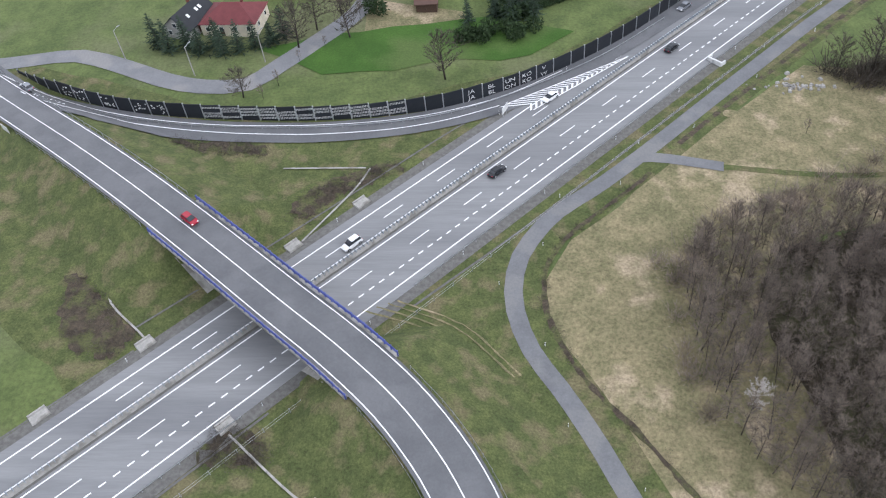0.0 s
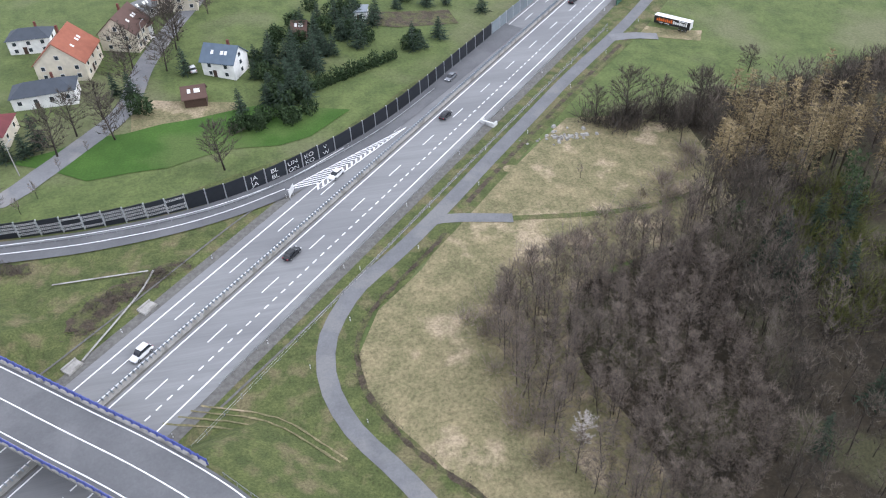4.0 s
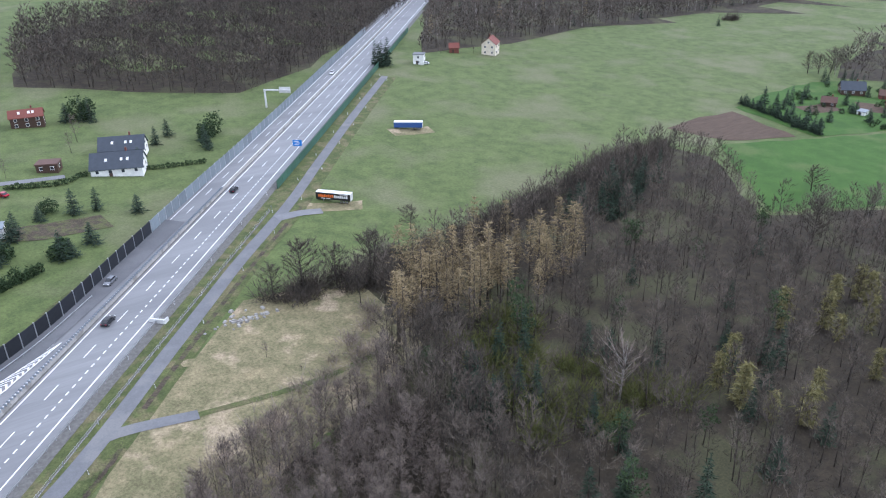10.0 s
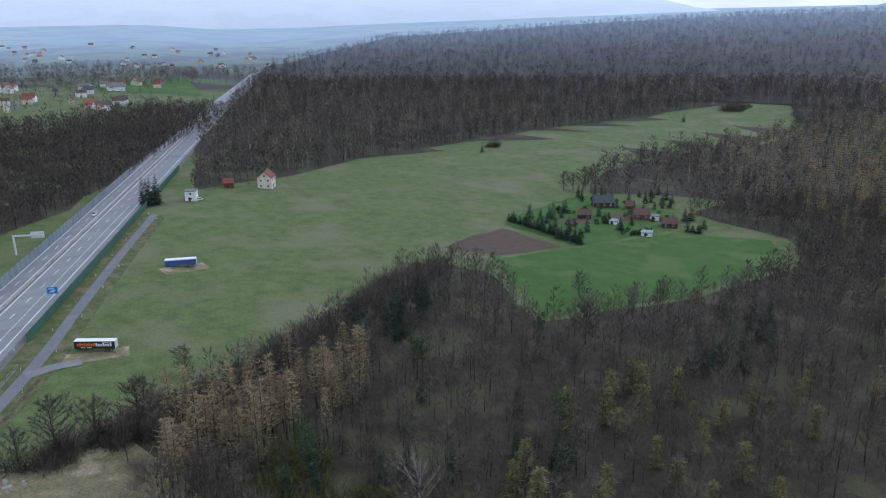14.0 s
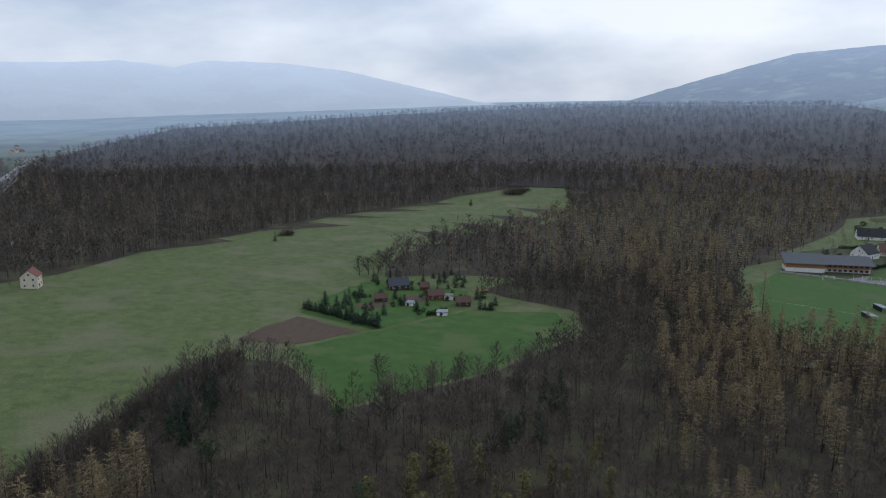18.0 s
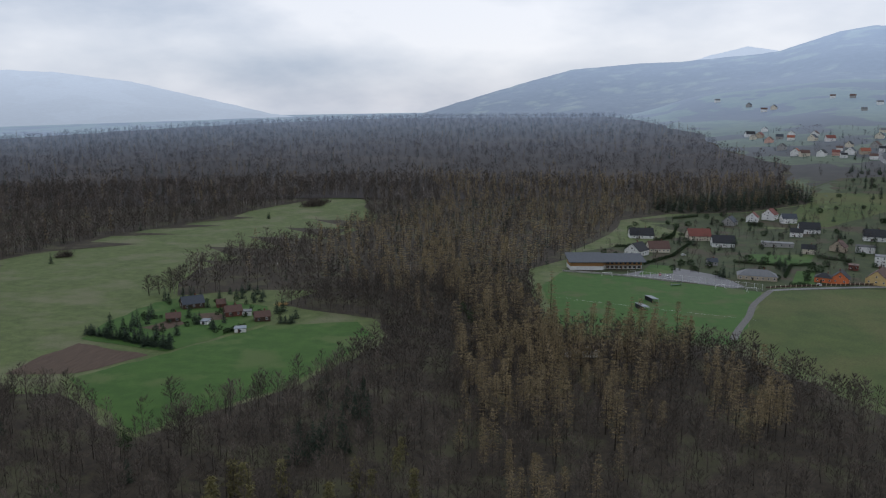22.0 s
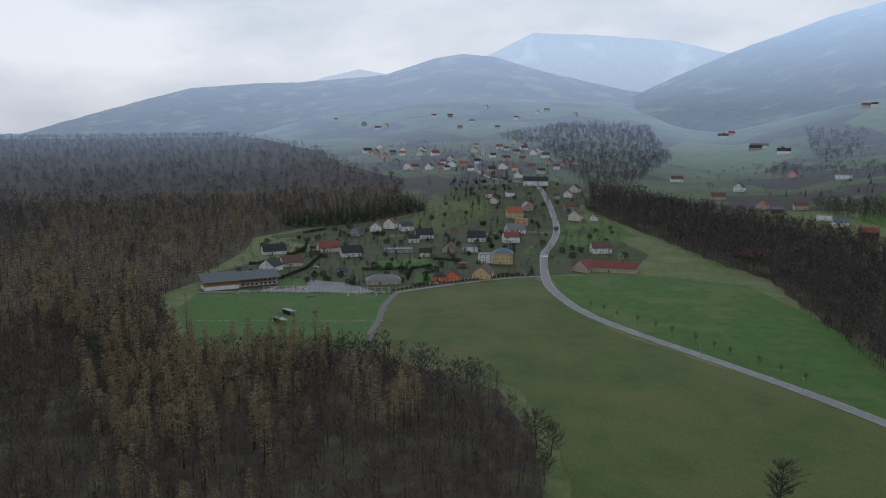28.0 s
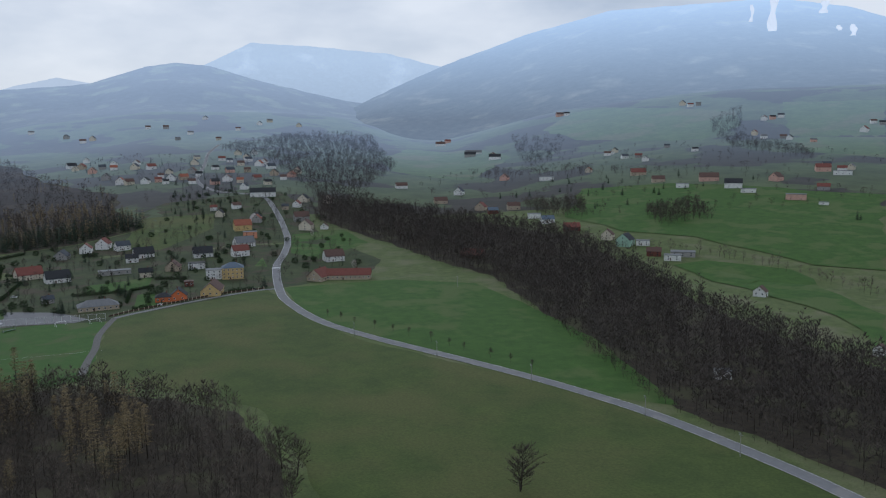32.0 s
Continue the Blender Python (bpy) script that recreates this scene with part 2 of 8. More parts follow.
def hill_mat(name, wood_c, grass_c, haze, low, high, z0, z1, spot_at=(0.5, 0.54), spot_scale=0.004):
    """Far hill's woods and clearings; bluish haze painted in as emission rising with height."""
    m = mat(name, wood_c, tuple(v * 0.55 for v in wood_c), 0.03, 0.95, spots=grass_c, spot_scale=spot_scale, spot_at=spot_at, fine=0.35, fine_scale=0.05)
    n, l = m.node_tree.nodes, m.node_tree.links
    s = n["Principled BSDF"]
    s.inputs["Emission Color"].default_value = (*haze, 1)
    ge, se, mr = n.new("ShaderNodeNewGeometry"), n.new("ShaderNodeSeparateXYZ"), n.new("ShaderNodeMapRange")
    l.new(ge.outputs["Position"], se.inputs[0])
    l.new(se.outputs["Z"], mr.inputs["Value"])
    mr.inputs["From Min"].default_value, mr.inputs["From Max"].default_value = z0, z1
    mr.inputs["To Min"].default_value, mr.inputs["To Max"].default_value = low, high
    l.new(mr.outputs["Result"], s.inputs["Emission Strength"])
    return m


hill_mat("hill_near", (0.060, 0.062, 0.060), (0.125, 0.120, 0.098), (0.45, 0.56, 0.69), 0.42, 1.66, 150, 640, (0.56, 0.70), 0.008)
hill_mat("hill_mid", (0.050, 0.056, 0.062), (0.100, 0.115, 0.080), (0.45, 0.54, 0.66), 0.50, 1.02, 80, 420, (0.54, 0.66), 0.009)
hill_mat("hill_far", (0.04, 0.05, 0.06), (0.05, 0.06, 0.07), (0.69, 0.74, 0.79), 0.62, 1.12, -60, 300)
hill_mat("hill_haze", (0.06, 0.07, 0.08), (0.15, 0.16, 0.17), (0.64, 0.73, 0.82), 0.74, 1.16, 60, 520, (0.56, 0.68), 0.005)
# far ground and trees carry painted-in haze as their own faint glow
haze_glow(mat("distant_country", (0.080, 0.102, 0.042), (0.052, 0.070, 0.030), 0.012, 0.95, spots=(0.040, 0.036, 0.028), spot_scale=0.0065, spot_at=(0.50, 0.53), fine=0.25, fine_scale=0.03), 950, 2900, 0.70)
haze_glow(mat("distant_field", (0.086, 0.126, 0.040), (0.062, 0.096, 0.030), 0.03, 0.95, spots=(0.10, 0.11, 0.05), spot_scale=0.01, fine=0.2, fine_scale=0.08), 950, 2900, 0.70)
haze_glow(mat("distant_twigs", (0.084, 0.069, 0.057), (0.040, 0.034, 0.030), 0.05, 0.95, each=0.3), 1050, 3200, 0.40)
haze_glow(mat("distant_larch", (0.185, 0.146, 0.084), (0.110, 0.088, 0.052), 0.05, 0.95, each=0.3), 1050, 3200, 0.40)
haze_glow(mat("distant_needles", (0.030, 0.044, 0.030), (0.018, 0.028, 0.020), 0.05, 0.95, each=0.3), 1050, 3200, 0.40)
# floor of the far forest, its colour darkened to stand for canopy shade
haze_glow(mat("far_understorey", (0.040, 0.033, 0.029), (0.026, 0.022, 0.020), 0.05, 0.97, spots=(0.050, 0.041, 0.033), spot_scale=0.01), 1050, 3200, 0.40)

# ---- the lie of the land ----
S = 1.12


def smooth(a, b, v):
    k = np.clip((v - a) / (b - a), 0, 1)
    return k * k * (3 - 2 * k)


def land(x, y):
    """The ground's height: a slope that falls to the valley, level far off, rising to the hills in the south-east."""
    x, y = np.asarray(x, float), np.asarray(y, float)
    p = (-0.0788 * x + 0.0613 * y) / S
    n = S * np.where(p < 0, 22 * np.tanh(p / 22), 18 * np.tanh(p / 18))
    r, az = np.hypot(x - 30, y + 8), np.degrees(np.arctan2(y + 8, x - 30))
    k = smooth(730, 1730, r)
    rise = smooth(-10, -32, az) * (0.045 + 0.055 * smooth(-35, -62, az)) * np.clip(r - 680, 0, 1720)
    more = np.interp(-az, [-46, -25, -8, 4, 11, 20, 32, 40], [0.0, 0.024, 0.042, 0.046, 0.058, 0.062, 0.027, 0.0]) * np.clip(r - 850, 0, 1750)
    foot = smooth(-36, -50, az) * 0.12 * np.clip(r - 1750, 0, 500) + smooth(-6, -14, az) * smooth(-40, -32, az) * 0.10 * np.clip(r - 2200, 0, 500)
    lift = np.clip(r - 1700, 0, None) * 0.012 * (smooth(-7, -12, az) + smooth(50, 56, az))
    return n * (1 - k) - 22 * k + rise + more + foot + lift


def lz(x, y):
    return float(land(x, y))


# ---- mesh helpers ----
Bag = collections.namedtuple("Bag", "v f")


def bag():
    return Bag([], [])


def put(b, verts, faces):
    n = len(b.v)
    b.v.extend(verts)
    b.f.extend([tuple(i + n for i in f) for f in faces])
    return b


BOX_F = [(0, 3, 2, 1), (4, 5, 6, 7), (0, 1, 5, 4), (1, 2, 6, 5), (2, 3, 7, 6), (3, 0, 4, 7)]


def box(b, x, y, z, w, d, h, turn=0.0, top=1.0):
    """A box on z, centred in x and y; top narrows its upper face."""
    c, s = math.cos(turn), math.sin(turn)
    vs = []
    for zz, k in ((z, 1.0), (z + h, top)):
        for px, py in ((-w / 2, -d / 2), (w / 2, -d / 2), (w / 2, d / 2), (-w / 2, d / 2)):
            px, py = px * k, py * k
            vs.append((x + px * c - py * s, y + px * s + py * c, zz))
    return put(b, vs, BOX_F)


def tube(b, p, q, r0, r1, sides=6):
    p, q = Vector(p), Vector(q)
    a = (q - p).normalized()
    u = a.orthogonal().normalized()
    w = a.cross(u)
    vs = [tuple(c + (u * math.cos(k) + w * math.sin(k)) * r) for c, r in ((p, r0), (q, r1)) for k in (2 * math.pi * i / sides for i in range(sides))]
    fs = [(i, (i + 1) % sides, sides + (i + 1) % sides, sides + i) for i in range(sides)] + [tuple(range(sides, 2 * sides)), tuple(reversed(range(sides)))]
    return put(b, vs, fs)


def pipe(b, pts, r, sides=4):
    """One continuous round bar through the points."""
    n = len(b.v)
    for i, p in enumerate(pts):
        d = (Vector(pts[min(i + 1, len(pts) - 1)]) - Vector(pts[max(i - 1, 0)])).normalized()
        u = d.orthogonal().normalized()
        w = d.cross(u)
        b.v.extend(tuple(Vector(p) + (u * math.cos(k) + w * math.sin(k)) * r) for k in (2 * math.pi * j / sides for j in range(sides)))
    for i in range(len(pts) - 1):
        for k in range(sides):
            a, c = n + i * sides + k, n + i * sides + (k + 1) % sides
            b.f.append((a, c, c + sides, a + sides))
    return b


def mesh_of(name, b, material, smooth_shade=False):
    me = bpy.data.meshes.new(name)
    me.from_pydata(b.v, [], b.f)
    for m in (material if isinstance(material, (list, tuple)) else [material]):
        me.materials.append(MATS[m])
    if smooth_shade:
        me.polygons.foreach_set("use_smooth", [True] * len(me.polygons))
    me.update()
    return me


def part(name, b, material, parent=None, label=""):
    ob = new(name, b if isinstance(b, bpy.types.Mesh) else mesh_of(name, b, material))
    if parent:
        ob.parent = parent
    return tagged(ob, label)


def thing(name, label, category, m=None, group="", kind=""):
    ob = new(name)
    ob.empty_display_size = 0.5
    if m:
        ob.matrix_basis = m
    return tagged(ob, label, category, group, kind)


def along(points, step):
    """Points every step metres along a smooth line through the given ones, with their directions."""
    pts = [Vector((*p, 0)) for p in points]
    ext = [pts[0] * 2 - pts[1], *pts, pts[-1] * 2 - pts[-2]]
    fine = []
    for i in range(1, len(ext) - 2):
        a, b_, c, d = ext[i - 1 : i + 3]
        n = max(2, int((c - b_).length / (step / 3)))
        for k in range(n):
            t = k / n
            fine.append(0.5 * (2 * b_ + (c - a) * t + (2 * a - 5 * b_ + 4 * c - d) * t * t + (3 * b_ - a - 3 * c + d) * t ** 3))
    fine.append(pts[-1])
    out, gone = [fine[0]], 0.0
    for p, q in zip(fine, fine[1:]):
        gone += (q - p).length
        if gone >= step:
            out.append(q)
            gone = 0.0
    if (out[-1] - fine[-1]).length > step * 0.3:
        out.append(fine[-1])
    res = []
    for i, p in enumerate(out):
        d = (out[min(i + 1, len(out) - 1)] - out[max(i - 1, 0)]).normalized()
        res.append((p.x, p.y, d.x, d.y))
    return res


def strip(b, line, left, right, up, height=None):
    """A band along a line, from left to right of it (to the right is plus), lying up metres over the ground or over height(x, y)."""
    n = len(b.v)
    rows = max(1, int(abs(right - left) / 4))
    for x, y, dx, dy in line:
        for k in range(rows + 1):
            o = left + (right - left) * k / rows
            px, py = x + dy * o, y - dx * o
            b.v.append((px, py, (height(px, py) if height else lz(px, py)) + up))
    w = rows + 1
    for i in range(len(line) - 1):
        for k in range(rows):
            a = n + i * w + k
            b.f.append((a, a + 1, a + w + 1, a + w))
    return b


def clip(poly, axis, value, keep_less):
    out = []
    for p, q in zip(poly, poly[1:] + poly[:1]):
        pin, qin = ((p[axis] <= value) == keep_less), ((q[axis] <= value) == keep_less)
        if pin:
            out.append(p)
        if pin != qin:
            t = (value - p[axis]) / (q[axis] - p[axis])
            out.append(tuple(p[i] + (q[i] - p[i]) * t for i in range(2)))
    return out


def sheet(b, poly, up, step):
    """A flat-cut piece of ground with the given outline, draped over the land."""
    x0, x1 = min(p[0] for p in poly), max(p[0] for p in poly)
    nx = max(1, int((x1 - x0) / step))
    seen = {}

    def corner(px, py):
        key = (round(px, 2), round(py, 2))
        if key not in seen:
            seen[key] = len(b.v)
            b.v.append((px, py, lz(px, py) + up))
        return seen[key]

    for i in range(nx):
        a, c = x0 + (x1 - x0) * i / nx, x0 + (x1 - x0) * (i + 1) / nx
        col = clip(clip(poly, 0, a, False), 0, c, True)
        if len(col) < 3:
            continue
        y0, y1 = min(p[1] for p in col), max(p[1] for p in col)
        ny = max(1, int((y1 - y0) / step))
        for j in range(ny):
            d, e = y0 + (y1 - y0) * j / ny, y0 + (y1 - y0) * (j + 1) / ny
            cell = clip(clip(col, 1, d, False), 1, e, True)
            if len(cell) >= 3:
                face = list(dict.fromkeys(corner(px, py) for px, py in cell))
                if len(face) >= 3:
                    b.f.append(tuple(face))
    return b


def wobble(poly, size, amount, seed=0):
    """The outline with small uneven bends."""
    rnd = random.Random(seed)
    out = []
    for p, q in zip(poly, poly[1:] + poly[:1]):
        n = max(1, int(math.dist(p, q) / size))
        for k in range(n):
            t = k / n
            out.append((p[0] + (q[0] - p[0]) * t + rnd.uniform(-amount, amount) * (k > 0), p[1] + (q[1] - p[1]) * t + rnd.uniform(-amount, amount) * (k > 0)))
    return out


def inside(poly, x, y):
    hit = False
    for (ax, ay), (bx, by) in zip(poly, poly[1:] + poly[:1]):
        if (ay > y) != (by > y) and x < (bx - ax) * (y - ay) / (by - ay) + ax:
            hit = not hit
    return hit

# ---- ground ----
NA, RINGS = 360, [0.0]
while RINGS[-1] < 4750:
    RINGS.append(RINGS[-1] + max(4.0, RINGS[-1] * 0.022))
g = bag()
for r in RINGS:
    for k in range(NA):
        a = 2 * math.pi * k / NA
        px, py = 30 + r * math.cos(a), -8 + r * math.sin(a)
        g.v.append((px, py, 0.0))
gz = land([v[0] for v in g.v], [v[1] for v in g.v])
g = Bag([(v[0], v[1], float(z)) for v, z in zip(g.v, gz)], [])
SEAM = next(i for i, r in enumerate(RINGS) if r > 1015)
country = bag()
for i in range(len(RINGS) - 1):
    for k in range(NA):
        a, b_ = i * NA + k, i * NA + (k + 1) % NA
        (g if i < SEAM else country).f.append((a, a + NA, b_ + NA, b_))
country.v.extend(g.v[SEAM * NA:])
country = Bag(country.v, [tuple(q - SEAM * NA for q in f) for f in country.f])
g = Bag(g.v[:(SEAM + 1) * NA], g.f)
ground = part("ground", g, "meadow")
ground.data.polygons.foreach_set("use_smooth", [True] * len(ground.data.polygons))
tagged(ground, "green meadow ground sloping down to a wooded valley", "ground", kind="structure")
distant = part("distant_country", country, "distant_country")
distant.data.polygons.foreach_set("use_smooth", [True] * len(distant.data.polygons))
tagged(distant, "plain and foothills with woods, fields and painted-in haze", "backdrop", kind="structure")


def field(name, poly, material, label, up=0.1, step=14, bends=(8, 1.2), seed=1):
    b = sheet(bag(), wobble(poly, bends[0], bends[1], seed) if bends else list(poly), up, step)
    return tagged(part(name, b, material), label, "field", kind="structure")


DRY = [(13, 45), (30, 40), (64, 40), (62, 62), (58, 80), (59, 92), (66, 101), (76, 105), (90, 108), (114, 120), (118, 150), (104, 158), (88, 160), (78, 152), (62, 138), (50, 127), (36, 113), (25, 104), (18, 92), (18, 80), (24, 68)]
field("dry_grass_meadow", DRY, "dry_grass", "pale dry grass meadow beside the wood", 0.08, 10)
field("dry_grass_bank", [(8, 42), (20, 40), (32, 40), (36, 50), (24, 66), (17, 80), (16, 92), (24, 104), (38, 117), (58, 137), (84, 163), (140, 216), (136, 220), (80, 168), (52, 142), (22, 116), (2, 98), (-2, 84), (2, 66)], "verge", "mown grass bank between motorway and service road", 0.06, 10)
VERGE = [(-118, 110), (-70, 76), (-60, 62), (-50, 45), (-12, 30), (6, 44), (0, 62), (-2, 84), (16, 104), (60, 146), (150, 234), (290, 372), (272, 386), (140, 262), (60, 190), (20, 160), (-20, 146), (-60, 150), (-110, 172), (-140, 150)]
field("motorway_verge", VERGE, "verge", "rough grass verge and slopes along the motorway", 0.04, 12)
field("tilled_field", [(315.8, 197.5), (345, 200), (368.5, 197), (358.5, 157.7), (325.4, 172.4)], "tilled_soil", "bare brown tilled field at the meadow's edge", 0.12)
field("lush_field", [(318, 171), (358, 154), (425, 125), (443, 80), (412, 64), (330, 86), (268, 118), (296, 150)], "lush_field", "bright green sown field between wood and gardens", 0.14)
field("garden_ground", [(376, 200), (412, 206), (460, 204), (481, 193), (468, 139), (428, 127), (366, 153)], "lush_field", "mown grass of a small garden colony", 0.12)
field("football_pitch", [(432, -118), (438, -30), (560, -22), (617, -41), (561, -166)], "pitch_turf", "green football pitch in front of the clubhouse", 0.16)
field("pasture", [(200, -100), (236, -130), (267, -143), (338, -161), (441, -121), (566, -172), (592, -296), (550, -288), (476, -268), (412, -262), (348, -270), (300, -277), (246, -278), (196, -271), (136, -255), (60, -215), (60, -120), (140, -90)], "pasture", "wide green pasture below the village", 0.10)
field("roadside_field", [(588, -310), (560, -396), (500, -434), (418, -405), (318, -362), (222, -297), (250, -284), (300, -282), (372, -277), (428, -271), (470, -272), (526, -286)], "lush_field", "green field between the road and a wood", 0.12)
field("village_ground", [(561, -166), (617, -41), (700, -60), (800, -170), (890, -130), (925, -190), (930, -260), (965, -345), (1060, -360), (1120, -420), (1110, -590), (1000, -560), (800, -470), (640, -440), (600, -400), (588, -300)], "lawn", "garden and orchard ground of the village", 0.06, 30)
field("upper_field", [(864.3, -271.0), (1028.2, -355.5), (997.0, -436.5), (906.8, -393.7), (840.7, -305.8)], "pasture", "striped green field above the village", 0.14, 25)
field("orchard_field", [(725.9, -392.7), (815.0, -444.4), (801.8, -504.0), (722.4, -482.8), (685.2, -399.8)], "lush_field", "bright green field beside the village road", 0.14, 20)
field("far_field", [(620, 745), (800, 1010), (700, 1060), (540, 830)], "lush_field", "distant green field beyond the wood", 0.3, 40)
for k, poly in enumerate((
    [(1480, -1034), (1715, -1292), (1459, -1320), (1284, -1251), (1080, -944), (1282, -934)],
    [(1427, -1503), (1491, -1684), (1401, -1751), (1047, -1753), (956, -1621), (959, -1474), (1247, -1423)],
    [(995, -1878), (799, -1970), (551, -1348), (685, -1368), (873, -1655)],
    [(666, -727), (797, -913), (697, -991), (428, -1034), (294, -694), (345, -677), (480, -712), (557, -694)],
)):
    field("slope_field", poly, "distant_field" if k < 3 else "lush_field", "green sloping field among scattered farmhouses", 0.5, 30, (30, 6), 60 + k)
field("slope_field", [(433.5, -604.0), (420.4, -635.9), (351.8, -652.7), (236.3, -546.0), (193.4, -434.9), (257.2, -523.1)], "lush_field", "bright green field behind the brookside wood", 0.5, 40, (30, 5))
field("garden_plot", [(48.5, 231.8), (75.8, 227.2), (76.3, 217.6), (57.1, 218.9), (47.8, 222.8)], "bramble_soil", "brown dug garden plot with dead stalks", 0.12, 8)
field("rough_grass", [(-17.8, 193.8), (5.3, 186.5), (10.7, 176.2), (3.9, 173.4), (-13.3, 174.3), (-20.4, 177.5), (-20.3, 190.6)], "dry_grass", "rough yellow grass around a shed", 0.12, 8)
field("roadside_lawn", [(-30, 178), (-48, 172), (-30, 160), (22, 166), (34, 176), (14, 184)], "lush_field", "lush mown lawn behind the noise barrier", 0.14)
BRAMBLES = [
    [(-68.5, 137.3), (-54.6, 135.9), (-40.1, 134.1), (-39.9, 130.5), (-53.8, 132.0), (-67.1, 134.3)],
    [(-61.8, 125.3), (-57.1, 123.6), (-47.4, 117.7), (-49.5, 116.1), (-58.9, 120.7)],
    [(-33.0, 112.6), (-27.3, 120.5), (-17.9, 125.5), (-9.4, 128.0), (-8.7, 125.2), (-22.2, 116.9), (-28.1, 110.9)],
    [(-74.0, 95.6), (-70.7, 100.6), (-62.6, 89.5), (-56.6, 82.2), (-58.5, 77.1), (-66.6, 78.9), (-71.2, 85.2)],
    [(-40.7, 58.3), (-38.1, 63.5), (-31.6, 62.0), (-28.5, 58.4), (-29.1, 56.5), (-40.4, 57.3)],
    [(-77.1, 122.4), (-72.0, 119.5), (-67.4, 113.4), (-70.1, 112.7), (-75.0, 117.1)],
]
for k, poly in enumerate(BRAMBLES):
    field("bramble_patch", poly, "bramble_soil", "patch of brown dead brambles on the slope", 0.12, 3, (1.0, 1.0), k + 5)
swrnd = random.Random(14)
UPPER, LOWER = [(-15.1, 87.3), (-1.9, 82.0), (9.1, 71.7), (16.7, 60.0)], [(-0.8, 92.0), (10.3, 85.4), (18.1, 74.0), (22.3, 62.9)]
for k in range(4):
    t_ = (k + swrnd.uniform(-0.2, 0.2)) / 7
    row = [(p[0] + (q[0] - p[0]) * t_, p[1] + (q[1] - p[1]) * t_) for p, q in zip(UPPER[:3], LOWER[:3])]
    b = strip(bag(), along(row, 1.2), -0.16, 0.16, 0.17)
    for i, v in enumerate(b.v):
        b.v[i] = (v[0] + swrnd.uniform(-0.12, 0.12), v[1] + swrnd.uniform(-0.12, 0.12), max(v[2], lz(v[0], v[1]) + 0.17))
    tagged(part("cut_grass_row", b, "dry_grass"), "thin row of dry cut grass on the bank", "grass", kind="structure")
for k, (cx, cy, rr) in enumerate([(28.5, 95, 1.6), (70, 138, 3.2), (78, 143, 2.6), (75, 133, 1.8), (66, 142, 1.5)]):
    ring = [(cx + rr * 1.3 * math.cos(t), cy + rr * math.sin(t)) for t in (2 * math.pi * i / 12 for i in range(12))]
    field("bare_patch", ring, "concrete" if k == 9 else "dry_grass", "pale patch of flattened dry grass", 0.13, 3, (1.2, 0.4), k + 30)

# ---- motorway: a straight line; along is u, to the right is w ----
U, N = Vector((0.7235, 0.6903)), Vector((0.6903, -0.7235))


def mw(s, n):
    return (U.x * s + N.x * n, U.y * s + N.y * n)


def axis_line(s0, s1, n, step):
    m = max(2, int((s1 - s0) / step))
    return [(*mw(s0 + (s1 - s0) * i / m, n), U.x, U.y) for i in range(m + 1)]


def road(name, material, label):
    return tagged(thing(name, label, "road"), kind="structure")


S0, S1 = -120.0, 1620.0
motorway = road("motorway", None, "pale concrete motorway with two carriageways and white lane lines")
for n0, n1 in ((-93.4, -85.6), (-84.2, -71.2)):
    part("carriageway", strip(bag(), axis_line(S0, S1, 0, 9), n0, n1, 0.16), "motorway_concrete", motorway)
part("median_strip", strip(bag(), axis_line(S0, S1, 0, 12), -85.6, -84.2, 0.13), "shoulder", motorway, "dark gravel median strip")
for n0, n1 in ((-95.6, -93.4), (-71.2, -69.0)):
    part("gravel_shoulder", strip(bag(), axis_line(S0, 600, 0, 10), n0, n1, 0.12), "shoulder", motorway, "dark gravel shoulder and drain")
for n in (-91.4, -86.1, -83.5, -73.3):
    part("edge_line", strip(bag(), axis_line(S0, S1, 0, 9), n - 0.14, n + 0.14, 0.2), "road_paint", motorway, "solid white edge line")
part("edge_line", strip(bag(), axis_line(S0, -22, 0, 9), -76.7, -76.4, 0.2), "road_paint", motorway, "solid white edge line")


def dash_mesh(length, width):
    return mesh_of("dash", put(bag(), [(-length / 2, -width / 2, 0), (length / 2, -width / 2, 0), (length / 2, width / 2, 0), (-length / 2, width / 2, 0)], [(0, 1, 2, 3)]), "road_paint")


def dashes(parent, s0, s1, n, pitch, length, width, limit=300):
    me, s, made, rest = dash_mesh(length, width), s0, 0, bag()
    while s < s1:
        x, y = mw(s + length / 2, n)
        if made < limit:
            ob = part("lane_dash", me, None, parent)
            e = (lz(*mw(s + length, n)) - lz(*mw(s, n))) / length
            ob.matrix_basis = Matrix.Translation((x, y, lz(x, y) + 0.2)) @ Euler((0, -math.atan(e), math.atan2(U.y, U.x))).to_matrix().to_4x4()
        else:
            strip(rest, axis_line(s, s + length, 0, 9), n - width / 2, n + width / 2, 0.2)
        made, s = made + 1, s + pitch
    if rest.v:
        part("lane_dashes", rest, "road_paint", parent)


dashes(motorway, -116.0, 700, -79.7, 15.2, 5.2, 0.24)
dashes(motorway, -115.0, 700, -88.7, 15.2, 5.2, 0.24)
dashes(motorway, -21, 420, -76.5, 2.55, 1.3, 0.3, 150)
dashes(motorway, 150, 420, -91.4, 2.55, 1.3, 0.3, 60)
# painted gore where the slip road joins: two edge lines and chevrons with their points ahead
GORE_LEFT, GORE_RIGHT, GORE_TIP = (14.8, 146.5), (20.9, 144.2), (45.9, 164.2)
